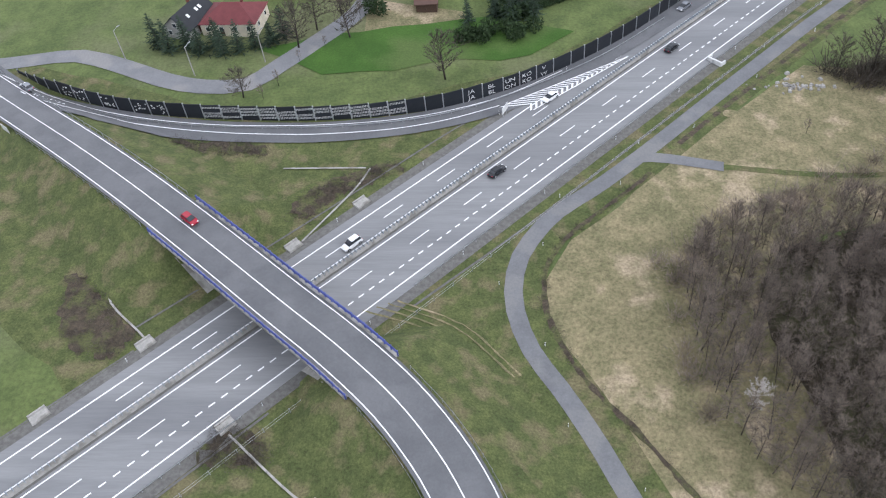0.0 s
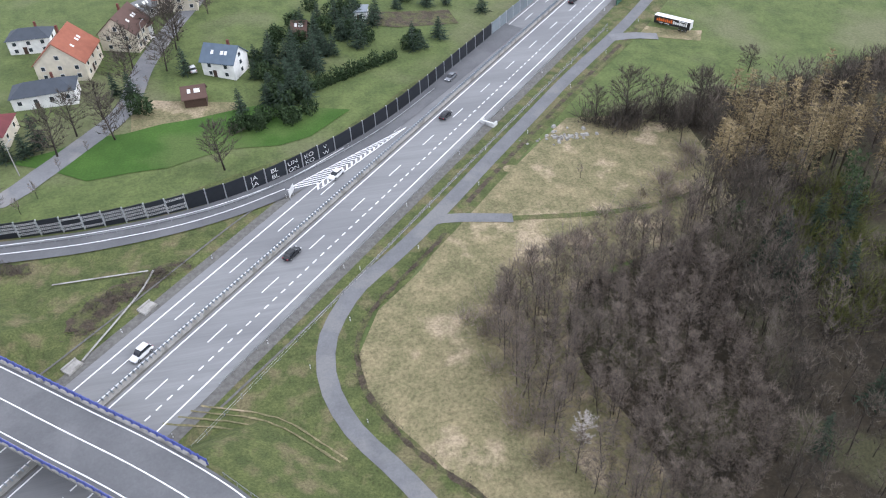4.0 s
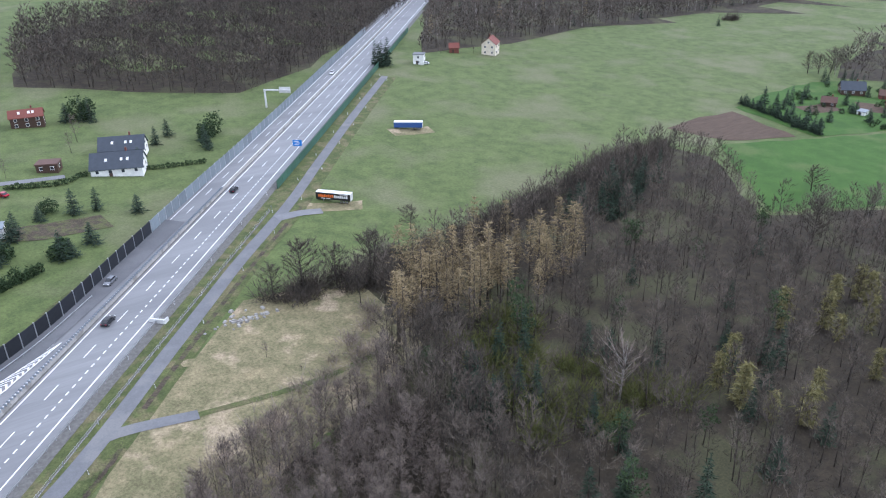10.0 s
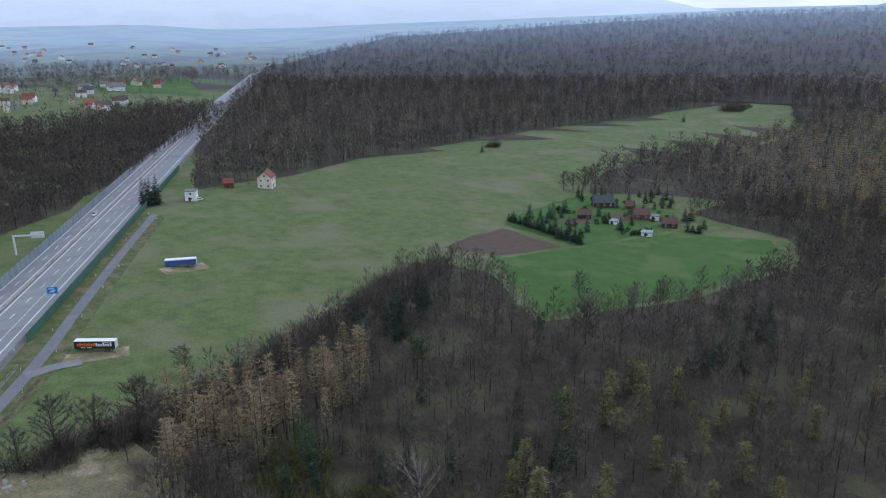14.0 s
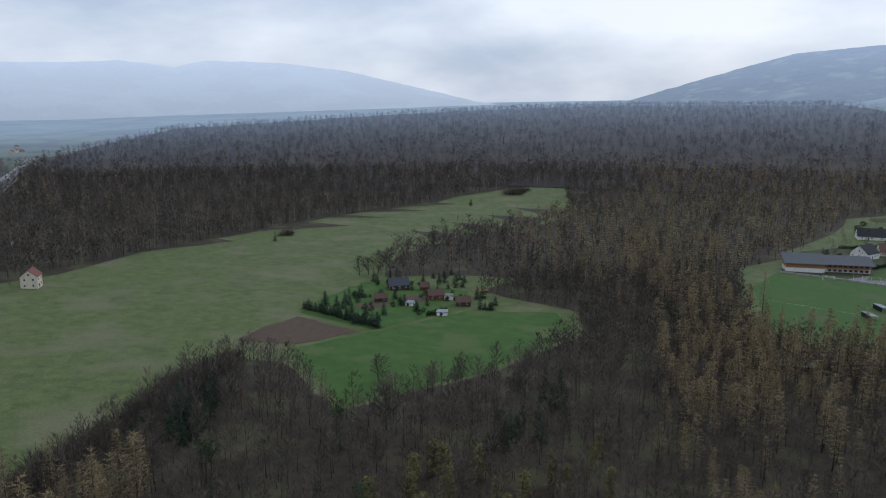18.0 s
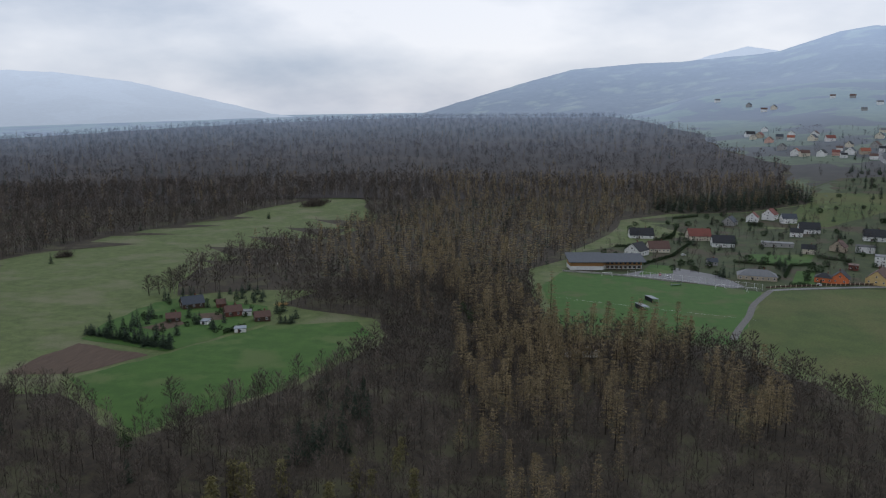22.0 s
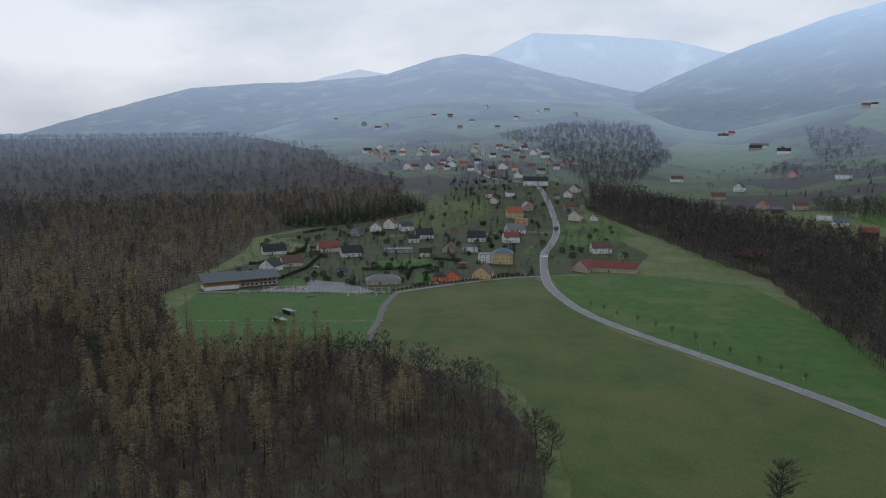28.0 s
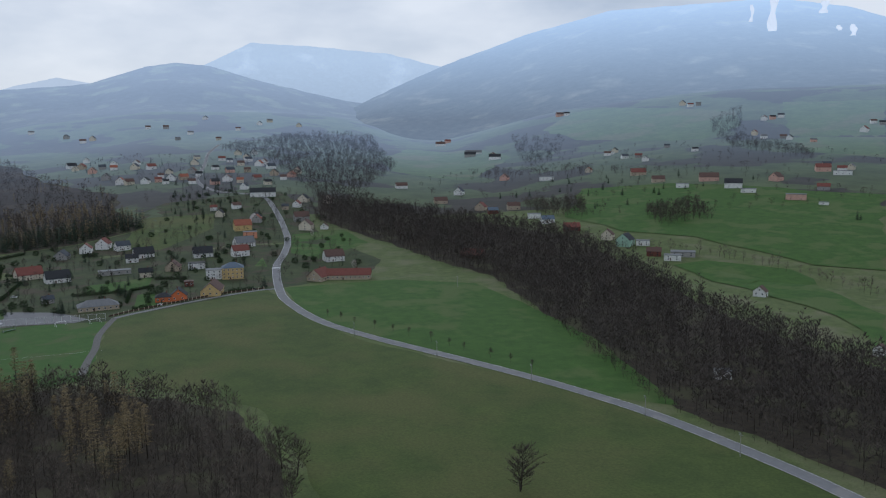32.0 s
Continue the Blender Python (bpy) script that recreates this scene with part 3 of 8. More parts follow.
def on_gore(u, k):
    """A place on the gore: u along it, k across from its left edge to its right."""
    a = [GORE_LEFT[i] + (GORE_RIGHT[i] - GORE_LEFT[i]) * k for i in (0, 1)]
    return (a[0] + (GORE_TIP[0] - a[0]) * u, a[1] + (GORE_TIP[1] - a[1]) * u)


def painted(name, corners):
    b = put(bag(), [(x, y, lz(x, y) + 0.36) for x, y in corners], [(0, 1, 2, 3)])
    part(name, b, "road_paint", motorway)


for k in (0.0, 1.0):
    for i in range(8):
        p, q = on_gore(i / 8, k), on_gore((i + 1) / 8, k)
        painted("gore_line", [(p[0] - N.x * 0.12, p[1] - N.y * 0.12), (q[0] - N.x * 0.12, q[1] - N.y * 0.12), (q[0] + N.x * 0.12, q[1] + N.y * 0.12), (p[0] + N.x * 0.12, p[1] + N.y * 0.12)])
for i in range(19):
    u = 0.06 + i * 0.048
    w_ = 0.020
    back = 0.11 * (1 - u) + 0.02
    painted("chevron_bar", [on_gore(u - back, 0.03), on_gore(u - back + w_, 0.03), on_gore(u + w_, 0.62), on_gore(u, 0.62)])
    painted("chevron_bar", [on_gore(u, 0.62), on_gore(u + w_, 0.62), on_gore(u - back * 0.7 + w_, 0.97), on_gore(u - back * 0.7, 0.97)])

# ---- other roads ----
SERVICE = [(34, 38), (28.1, 50.7), (24.5, 59.5), (20, 68.9), (15, 78.1), (12.7, 88), (13.7, 97), (17, 104), (23, 111.5), (32.6, 119.1), (45, 130.2), (61.5, 146), (79.5, 163), (97, 179.5), (128, 207), (158, 236.5), (202, 279), (250, 324)]
GREY_ROAD = [(-150, 168), (-114.5, 170.1), (-95.9, 172.4), (-84.3, 168.2), (-67.7, 159.4), (-57.2, 156.5), (-47.6, 157.1), (-41.5, 163.7), (-32.7, 174.3), (-21.9, 189.8), (-16, 215), (-2, 250), (20, 290), (55, 350)]
OVER = [(9, 32), (5.8, 40), (2.7, 47.8), (-1.5, 55.4), (-8.2, 64.4), (-17.6, 74), (-28.4, 83.7), (-46.8, 100.4), (-68.3, 119.4), (-85.3, 134.6), (-104.4, 151.5), (-135, 178), (-170, 207)]
RAMP = [(-130, 179), (-112, 163), (-100.5, 154.1), (-91.4, 149.7), (-80.7, 145.9), (-66.9, 142), (-53.2, 139.5), (-39.8, 138.3), (-27, 138), (-11, 139.6), (2, 142.7), (15, 148), (30, 157.5), (48, 172.5), (70, 192), (92, 212.5)]
VILLAGE_ROAD = [(60, -222), (100, -243), (136.2, -257.5), (157.8, -264.8), (195.3, -274.1), (230.6, -280), (274, -281.5), (310, -280), (357, -276), (412, -270.5), (470, -270.5), (538, -285.5), (589, -306), (677, -351), (727.3, -386.2), (803.7, -432.2), (948.3, -497.7), (1068.4, -543.5), (1121.8, -538.8), (1169.1, -517.3), (1247.7, -526.4), (1323.3, -551.8), (1495.7, -639.4), (1684.1, -731.4), (1842.6, -827.1)]
SIDE_LANE = [(589, -303), (592, -290), (590, -262), (583, -226), (573, -190), (567, -174)]
PITCH_PATH = [(567, -174), (545, -162), (521, -150), (493, -140), (466, -128), (442, -118.6)]
FIELD_TRACK = [(60.1, 124.4), (76.6, 122), (92, 121.5), (108, 124)]


def lane(name, line, width, material, label, up=0.15, step=5, edge=None):
    rd = tagged(thing(name, label, "road"), kind="structure")
    ln = along(line, step)
    part("carriageway", strip(bag(), ln, -width / 2, width / 2, up), material, rd)
    if edge:
        for o in (-width / 2 + 0.25, width / 2 - 0.25):
            part("edge_line", strip(bag(), ln, o - 0.07, o + 0.07, up + 0.04), "road_paint", rd)
    return rd


tagged(part("road_verge", strip(bag(), along(SERVICE, 4), -5.5, 6.0, 0.1), "verge"), "mown olive grass along the service road", "verge", kind="structure")
lane("service_road", SERVICE, 3.5, "service_asphalt", "narrow grey asphalt service road curving beside the motorway", 0.16, 4)
lane("side_road", [(41, 127.5), (46, 127.6), (52, 126.4), (60.1, 124.4)], 3.0, "service_asphalt", "short asphalt stub joining the service road", 0.18, 3)
lane("field_track", FIELD_TRACK, 1.6, "verge", "grassy wheel track across the dry meadow", 0.14, 3)
lane("trailer_track", [(119, 199), (127, 199), (134, 197)], 4, "old_asphalt", "gravel turning place by the service road", 0.17, 3)
lane("grey_road", GREY_ROAD, 5.6, "old_asphalt", "pale grey local road behind the noise barrier", 0.16, 5)
lane("garden_lane", [(20.6, 278.3), (34.9, 273.8), (49.9, 269.3), (59.2, 266.0), (76.3, 262.7)], 3.2, "old_asphalt", "narrow lane leading to the long houses", 0.16, 5)
lane("village_road", VILLAGE_ROAD, 7.0, "old_asphalt", "grey two-lane road bending into the village", 0.22, 8, True)
lane("side_lane", SIDE_LANE, 4.2, "old_asphalt", "narrow lane along the garden fences", 0.22, 6)
lane("pitch_path", PITCH_PATH, 4.0, "shoulder", "gravel path beside the football pitch", 0.24, 5)
slip = lane("slip_road", RAMP, 6.4, "asphalt", "dark asphalt slip road curving along the noise barrier", 0.26, 4, True)

# ---- overpass: embankments, bridge deck, rails ----
DECK_UP = 6.3 * S


def deck_z(x, y):
    fade = smooth(-205, -120, N.x * x + N.y * y)
    return lz(x, y) + DECK_UP * float(fade) * float(1 - smooth(-30, 22, N.x * x + N.y * y)) + 0.3


over_line = along(OVER, 3)


def n_of(row):
    return N.x * row[0] + N.y * row[1]


over = tagged(thing("overpass_road", "dark asphalt road crossing over the motorway", "road"), kind="structure")
part("carriageway", strip(bag(), over_line, -5.2, 5.2, 0.05, deck_z), "asphalt", over)
for o in (-4.6, -0.1, 4.5):
    part("lane_line", strip(bag(), over_line, o, o + 0.22, 0.09, deck_z), "road_paint", over)
OC = np.array([(r[0], r[1]) for r in over_line])
OZ = np.array([deck_z(r[0], r[1]) for r in over_line])


def bank(x, y):
    """The height of the road's embankment at a place, or far below where there is none."""
    dd = np.hypot(OC[:, 0] - x, OC[:, 1] - y)
    i = int(dd.argmin())
    n = N.x * x + N.y * y
    gap = max(0.0, min(n + 108.5, -60.5 - n))
    return OZ[i] - 0.5 - max(0.0, dd[i] - 5.9) * 0.52 - gap * 0.72


def raised(x, y):
    return max(lz(x, y), bank(x, y))


b = bag()
GX, GY = np.arange(-190, 40, 2.0), np.arange(10, 235, 2.0)
HB = np.array([[bank(x, y) - lz(x, y) for y in GY] for x in GX])
index = {}
for i in range(len(GX) - 1):
    for j in range(len(GY) - 1):
        if HB[i : i + 2, j : j + 2].max() > 0.05:
            f = []
            for p, q in ((i, j), (i + 1, j), (i + 1, j + 1), (i, j + 1)):
                if (p, q) not in index:
                    index[p, q] = len(b.v)
                    b.v.append((GX[p], GY[q], lz(GX[p], GY[q]) + max(-0.3, HB[p, q])))
                f.append(index[p, q])
            b.f.append(tuple(f))
emb = tagged(part("embankment", b, "verge"), "grassy embankment carrying the overpass road", "ground", kind="structure")
emb.data.polygons.foreach_set("use_smooth", [True] * len(emb.data.polygons))
# the slip road leaves it on the same bank
strip_top = bag()
for k in range(6):
    strip(strip_top, along(RAMP, 3), -3.5 + k * 1.17, -3.5 + (k + 1) * 1.17, 0.3, raised)
for ch in slip.children:
    if ch.name.startswith("carriageway"):
        ch.data = mesh_of("carriageway", strip_top, "asphalt")
    elif ch.name.startswith("edge_line"):
        o = -2.9 if ch.name == "edge_line" or ch.name.endswith("1") else 2.9
        bpy.data.objects.remove(ch)
SLIP_TOP = [(-112.1, 165.0), (-102.8, 158.5), (-93.9, 153.1), (-84.4, 149.2), (-70.9, 144.8), (-57.0, 142.0), (-43.6, 140.6), (-26.6, 140.3), (-11, 141.6), (2, 144.6), (15, 149.8), (29, 158.8)]
SLIP_LOW = [(-104.2, 156.6), (-97.5, 151.6), (-89.4, 147.8), (-77.5, 144.3), (-63.3, 140.7), (-49.8, 138.4), (-36.6, 137.3), (-26.3, 137.1), (-11.5, 138.3), (1, 141.2), (13, 145.8)]
for ln_ in (SLIP_TOP, SLIP_LOW):
    part("edge_line", strip(bag(), along(ln_, 3), -0.12, 0.12, 0.46, raised), "road_paint", slip)
for k in range(9):
    t_ = k / 9
    ax, ay, cx_, cy_ = -99.5 + 11 * t_, 153.2 - 5.6 * t_, -100.8 + 10.5 * t_, 151.6 - 6.2 * t_
    bar = strip(bag(), [(cx_, cy_, 0.63, 0.77), (ax + 0.8, ay + 0.9, 0.63, 0.77)], -0.22, 0.22, 0.45, raised)
    part("hatch_bar", bar, "road_paint", slip)
bridge = thing("road_bridge", "slim concrete bridge with blue railings over the motorway", "bridge", kind="structure")
span = [r for r in over_line if -112 < n_of(r) < -55]
b = bag()
for x, y, dx, dy in span:
    for o, z in ((-5.9, 0.25), (5.9, 0.25), (5.7, -0.65), (3.2, -1.3), (-3.2, -1.3), (-5.7, -0.65)):
        px, py = x + dy * o, y - dx * o
        b.v.append((px, py, deck_z(x, y) + z - 0.34))
for i in range(len(span) - 1):
    for k in range(6):
        a, c = i * 6 + k, i * 6 + (k + 1) % 6
        b.f.append((a, c, c + 6, a + 6))
part("deck", b, "concrete", bridge)
for side in (-1, 1):
    part("kerb", strip(bag(), span, side * 5.55 - 0.35, side * 5.55 + 0.35, 0.2, deck_z), "concrete", bridge)
    for up in (0.55, 0.85, 1.15):
        r = pipe(bag(), [(x + dy * side * 5.7, y - dx * side * 5.7, deck_z(x, y) + up) for x, y, dx, dy in span], 0.1)
        part("rail", r, "blue_rail", bridge)
    post = mesh_of("rail_post", box(bag(), 0, 0, 0, 0.24, 0.24, 1.35), "blue_rail")
    for x, y, dx, dy in along([(r[0], r[1]) for r in span], 1.5):
        o = side * 5.7
        ob = part("rail_post", post, None, bridge)
        ob.location = (x + dy * o, y - dx * o, deck_z(x, y) - 0.05)
for nn in (-107.5, -60.5):
    rows = [r for r in over_line if abs(n_of(r) - nn) < 2.2][:1]
    for x, y, dx, dy in rows:
        b = box(bag(), x, y, lz(x, y) - 0.5, 2.0, 11.4, DECK_UP - 0.2, math.atan2(dy, dx))
        part("abutment", b, "concrete", bridge, "stained concrete abutment")
        sg = 1 if nn < -85 else -1
        b = bag()
        for o in (-5.4, 5.4):
            px, py = x + dy * o, y - dx * o
            b.v.extend([(px, py, deck_z(x, y) - 1.4), (px - sg * dx * 11, py - sg * dy * 11, lz(px - sg * dx * 11, py - sg * dy * 11) + 0.25)])
        b.f.append((0, 1, 3, 2))
        part("slope_paving", b, "concrete", bridge, "weathered concrete slope paving")
for o in (-3.2, 0.0, 3.2):
    rows = [r for r in over_line if abs(n_of(r) + 85) < 1.6][:1]
    for x, y, dx, dy in rows:
        px, py = x + dy * o, y - dx * o
        part("pier", tube(bag(), (px, py, lz(px, py) - 0.3), (px, py, deck_z(x, y) - 1.2), 0.55, 0.55, 10), "concrete", bridge)

# ---- barriers ----
barrier = thing("median_barrier", "long grey concrete and steel median barrier", "crash barrier", kind="structure")
b = bag()
for o, (lo, hi) in ((0, (0.0, 0.95)),):
    line = axis_line(S0, 900, 0, 9)
    for x, y, dx, dy in line:
        px, py = x + N.x * -85.0, y + N.y * -85.0
        for q, z in ((-0.32, 0), (-0.12, 0.95), (0.12, 0.95), (0.32, 0)):
            b.v.append((px + N.x * q, py + N.y * q, lz(px, py) + 0.1 + z))
    for i in range(len(line) - 1):
        for k in range(3):
            a = i * 4 + k
            b.f.append((a, a + 1, a + 5, a + 4))
part("wall", b, "concrete", barrier)
cap = mesh_of("glare_plate", box(bag(), 0, 0, 0, 0.12, 0.75, 0.55), "metal_roof")
for i in range(300):
    x, y = mw(-60 + i * 1.0, -85.0)
    ob = part("glare_plate", cap, None, barrier)
    ob.matrix_basis = pose(x, y, lz(x, y) + 0.95, 0, 0, 43.7)


def guard_rail(line, side, up=0.72, every=2.6, label="galvanised steel guard rail", height=lz):
    gr = thing("guard_rail", label, "guard rail")
    ln = along(line, 4)
    b = bag()
    for z, w_ in ((up, 0.16),):
        for x, y, dx, dy in ln:
            for q in (-w_, w_):
                b.v.append((x, y, height(x, y) + z + q))
            b.v.append((x + dy * 0.06, y - dx * 0.06, height(x, y) + z))
    for i in range(len(ln) - 1):
        a = i * 3
        b.f.extend([(a, a + 3, a + 5, a + 2), (a + 2, a + 5, a + 4, a + 1)])
    part("rail", b, "steel", gr)
    po = mesh_of("post", box(bag(), 0, 0, 0, 0.1, 0.14, up + 0.15), "steel")
    for x, y, dx, dy in along(line, every):
        ob = part("post", po, None, gr)
        ob.location = (x, y, height(x, y))
    return gr


guard_rail([mw(-70, -71.0), mw(-20, -71.0), mw(20, -70.8)], 1)
guard_rail([mw(60, -71.0), mw(120, -71.0), mw(220, -71.0)], 1)
guard_rail([(-97, 153), (-78.5, 146), (-60, 141.5), (-40, 139.6), (-24, 139.4), (-8.5, 141), (4.7, 144.6), (21, 152.6), (40, 165), (58, 180.5)], 1)

for side in (-1, 1):
    for lo, hi in ((-205, -112), (-55, -8)):
        rows = [r for r in over_line if lo < n_of(r) < hi]
        if side == -1 and lo == -205:
            rows = [r for r in rows if n_of(r) > -172]
        guard_rail([(r[0] + r[3] * side * 5.6, r[1] - r[2] * side * 5.6) for r in rows[::3]], 1, 0.95, 2.6, "galvanised guard rail along the overpass road", raised)

# ---- noise barrier ----
NOISE = [(-108, 166), (-94.9, 156.8), (-78.7, 149.2), (-60.1, 145), (-39.8, 142.9), (-24.1, 142.6), (-8.5, 144.2), (4.7, 147.6), (22.5, 155.9), (44.8, 171.5), (70.5, 195.5), (99, 222.5), (142, 262.5), (194, 312), (272, 387), (300, 414)]
PANEL = 4.1
noise_line = along(NOISE, PANEL)
wall = thing("noise_barrier", "tall dark noise barrier panels between steel posts", "noise barrier", kind="structure")
post = mesh_of("post", box(bag(), 0, 0, 0, 0.28, 0.28, 1.0), "steel")


def unit_panel(material):
    b = box(bag(), 0, 0, 0, 1, 0.16, 1)
    return mesh_of("panel", b, material)


dark, grey = unit_panel("dark_panel"), unit_panel("grey_panel")
white_row = mesh_of("dot", box(bag(), 0, 0, 0, 0.16, 0.06, 0.12), "white_dots")
rng = random.Random(4)
HIGH = 3.9


def panel_frame(i):
    (x, y, dx, dy), (x2, y2, _, _) = noise_line[i], noise_line[i + 1]
    mx, my = (x + x2) / 2, (y + y2) / 2
    return mx, my, math.dist((x, y), (x2, y2)), math.atan2(y2 - y, x2 - x)


for i in range(len(noise_line) - 1):
    mx, my, ln, an = panel_frame(i)
    s_here = U.x * mx + U.y * my
    high = HIGH * (0.25 + 0.75 * min(1, i / 4))
    z = lz(mx, my)
    ob = part("panel", dark if s_here < 205 else grey, None, wall)
    ob.matrix_basis = Matrix.LocRotScale((mx, my, z), Euler((0, 0, an)), (ln - 0.1, 1, high))
    x, y = noise_line[i][:2]
    ob = part("post", post, None, wall)
    ob.matrix_basis = Matrix.LocRotScale((x, y, lz(x, y)), Euler((0, 0, an)), (1, 1, high + 0.15))
GREEN_FENCE = [mw(246, -68.6), mw(300, -68.4), mw(420, -68.2), mw(520, -68.2)]
fence2 = thing("green_noise_barrier", "low green noise barrier along the far carriageway", "noise barrier", kind="structure")
gp_ = unit_panel("green_panel")
gl = along(GREEN_FENCE, 4.5)
for (x, y, dx, dy), (x2, y2, _, _) in zip(gl, gl[1:]):
    ob = part("panel", gp_, None, fence2)
    ob.matrix_basis = Matrix.LocRotScale(((x + x2) / 2, (y + y2) / 2, lz(x, y)), Euler((0, 0, math.atan2(y2 - y, x2 - x))), (math.dist((x, y), (x2, y2)) - 0.08, 1, 3.0))

# ---- trees ----
Tree = collections.namedtuple("Tree", "trunk crown")


def blades(rnd, base, tips, width):
    """Thin pointed slips from base points to tips, as vertices and triangles."""
    n = len(base)
    base, tips = np.asarray(base), np.asarray(tips)
    side = np.cross(tips - base, rnd.normal(size=(n, 3)))
    side /= np.linalg.norm(side, axis=1, keepdims=True) + 1e-9
    w = np.asarray(width).reshape(-1, 1)
    v = np.stack([base - side * w, base + side * w, tips], 1).reshape(-1, 3)
    return v, np.arange(3 * n).reshape(-1, 3)


def prism(p, q, r0, r1, sides):
    b = tube(bag(), p, q, r0, r1, sides)
    tris = []
    for f in b.f:
        tris += [(f[0], f[k], f[k + 1]) for k in range(1, len(f) - 1)]
    return np.array(b.v), np.array(tris)


def join(pieces):
    vs, fs, n = [], [], 0
    for v, f in pieces:
        vs.append(v)
        fs.append(f + n)
        n += len(v)
    return np.concatenate(vs), np.concatenate(fs)


def bare_tree(seed, high, wide, limbs, twigs, clear=0.35, sides=5, thick=1.0, width=0.05, boughs=True, rise=0.6, reach_up=0.45, long=1.0, follow=0.75):
    """A leafless tree: limbs climb from the stem and carry fans of fine twigs that follow them, in an uneven oval crown."""
    rnd = np.random.default_rng(seed)
    bend = rnd.normal(size=2) * 0.3
    trunk = [prism((0, 0, -0.4), (bend[0], bend[1], high * 0.55), 0.17 * thick * high / 12, 0.10 * thick * high / 12, sides),
             prism((bend[0], bend[1], high * 0.54), (bend[0] * 2, bend[1] * 2, high * 0.95), 0.10 * thick * high / 12, 0.02, 3)]
    lean = rnd.uniform(0, 6.283)
    ends = []
    for i in range(limbs):
        a, k = 2.4 * i + rnd.uniform(-0.5, 0.5), (i + rnd.uniform(0, 1)) / limbs
        z0 = high * (clear + (0.86 - clear) * k)
        full = math.sin(math.pi * (0.30 + 0.66 * k)) ** 0.75 * (1 + 0.25 * math.cos(a - lean))
        reach = wide * rnd.uniform(0.62, 1.08) * full
        tip = np.array([math.cos(a) * reach, math.sin(a) * reach, min(high * 1.0, z0 + high * rnd.uniform(0.03, 0.10) + reach * reach_up * rnd.uniform(0.8, 2.0))])
        foot = np.array([bend[0] * z0 / high, bend[1] * z0 / high, z0])
        if boughs:
            trunk.append(prism(tuple(foot), tuple(tip), 0.045 * thick * high / 12, 0.012, 3))
        ends.append((foot, tip))
    pick = rnd.integers(0, limbs, twigs)
    t = rnd.uniform(0.1, 1.0, (twigs, 1)) ** 0.6
    foot, tip = np.array([ends[k][0] for k in pick]), np.array([ends[k][1] for k in pick])
    base = foot * (1 - t) + tip * t
    way = tip - foot
    way /= np.linalg.norm(way, axis=1, keepdims=True) + 1e-9
    d = way * follow + rnd.normal(size=(twigs, 3)) * [0.5, 0.5, 0.3] + [0, 0, rise]
    d /= np.linalg.norm(d, axis=1, keepdims=True)
    tips = base + d * rnd.uniform(0.05, 0.13, (twigs, 1)) * high * long
    tips[:, 2] = np.minimum(tips[:, 2], high * 1.06)
    return Tree(join(trunk), blades(rnd, base, tips, width * rnd.uniform(0.6, 1.4, twigs)))


def larch_tree(seed, high, wide, tiers, per, twigs, width, start=0.3, sides=5, branch=0.05):
    """A larch: a straight stem, level branches in a loose cone, and short hanging twigs along them."""
    rnd = np.random.default_rng(seed)
    trunk = [prism((0, 0, -0.4), (0, 0, high * 0.97), 0.013 * high, 0.02, sides)]
    base, tips, ws = [], [], []
    for i in range(tiers):
        k = (i + rnd.uniform(-0.3, 0.3)) / tiers
        z = high * (start + (0.97 - start) * max(0.0, k))
        for j in range(per):
            a = 6.283 * (j + rnd.random()) / per
            reach = (wide * (1 - max(0.0, k)) ** 0.62 * min(1.0, 0.5 + 2.2 * max(0.0, k)) + 0.2) * rnd.uniform(0.6, 1.15)
            out = np.array([math.cos(a), math.sin(a), 0.0])
            p, q = np.array([0, 0, z]), np.array([0, 0, z]) + out * reach + [0, 0, reach * rnd.uniform(-0.12, 0.22)]
            base.append(p), tips.append(q), ws.append(branch)
            for _ in range(twigs):
                m = p + (q - p) * rnd.uniform(0.2, 1.0)
                e = rnd.normal(size=3) * [0.6, 0.6, 0.4] + out * 0.35 - [0, 0, 0.15]
                base.append(m), tips.append(m + e * rnd.uniform(0.5, 1.1)), ws.append(width * rnd.uniform(0.6, 1.4))
    return Tree(join(trunk), blades(rnd, base, tips, ws))


def pine_tree(seed, high, wide, clumps, per, size):
    """A pine: a bare leaning stem with rounded clumps of needles on a few upper limbs."""
    rnd = np.random.default_rng(seed)
    top = np.array([rnd.normal() * 0.5, rnd.normal() * 0.5, high * 0.93])
    trunk, crown = [prism((0, 0, -0.4), tuple(top), 0.016 * high, 0.05, 6)], []
    for i in range(clumps):
        k = 0.45 + 0.55 * (i + rnd.random()) / clumps
        foot, a = top * k, 2.4 * i + rnd.uniform(-0.4, 0.4)
        reach = wide * rnd.uniform(0.5, 1.0) * (1.15 - 0.75 * (k - 0.4) / 0.6)
        tip = foot + [math.cos(a) * reach, math.sin(a) * reach, reach * 0.3]
        trunk.append(prism(tuple(foot), tuple(tip), 0.09, 0.03, 3))
        v, f = leaf_ball(seed * 31 + i, 1.5 * rnd.uniform(0.8, 1.3), 2.4 * rnd.uniform(0.8, 1.3), per, size)
        crown.append((v + tip - [0, 0, 0.6], f))
    return Tree(join(trunk), join(crown))


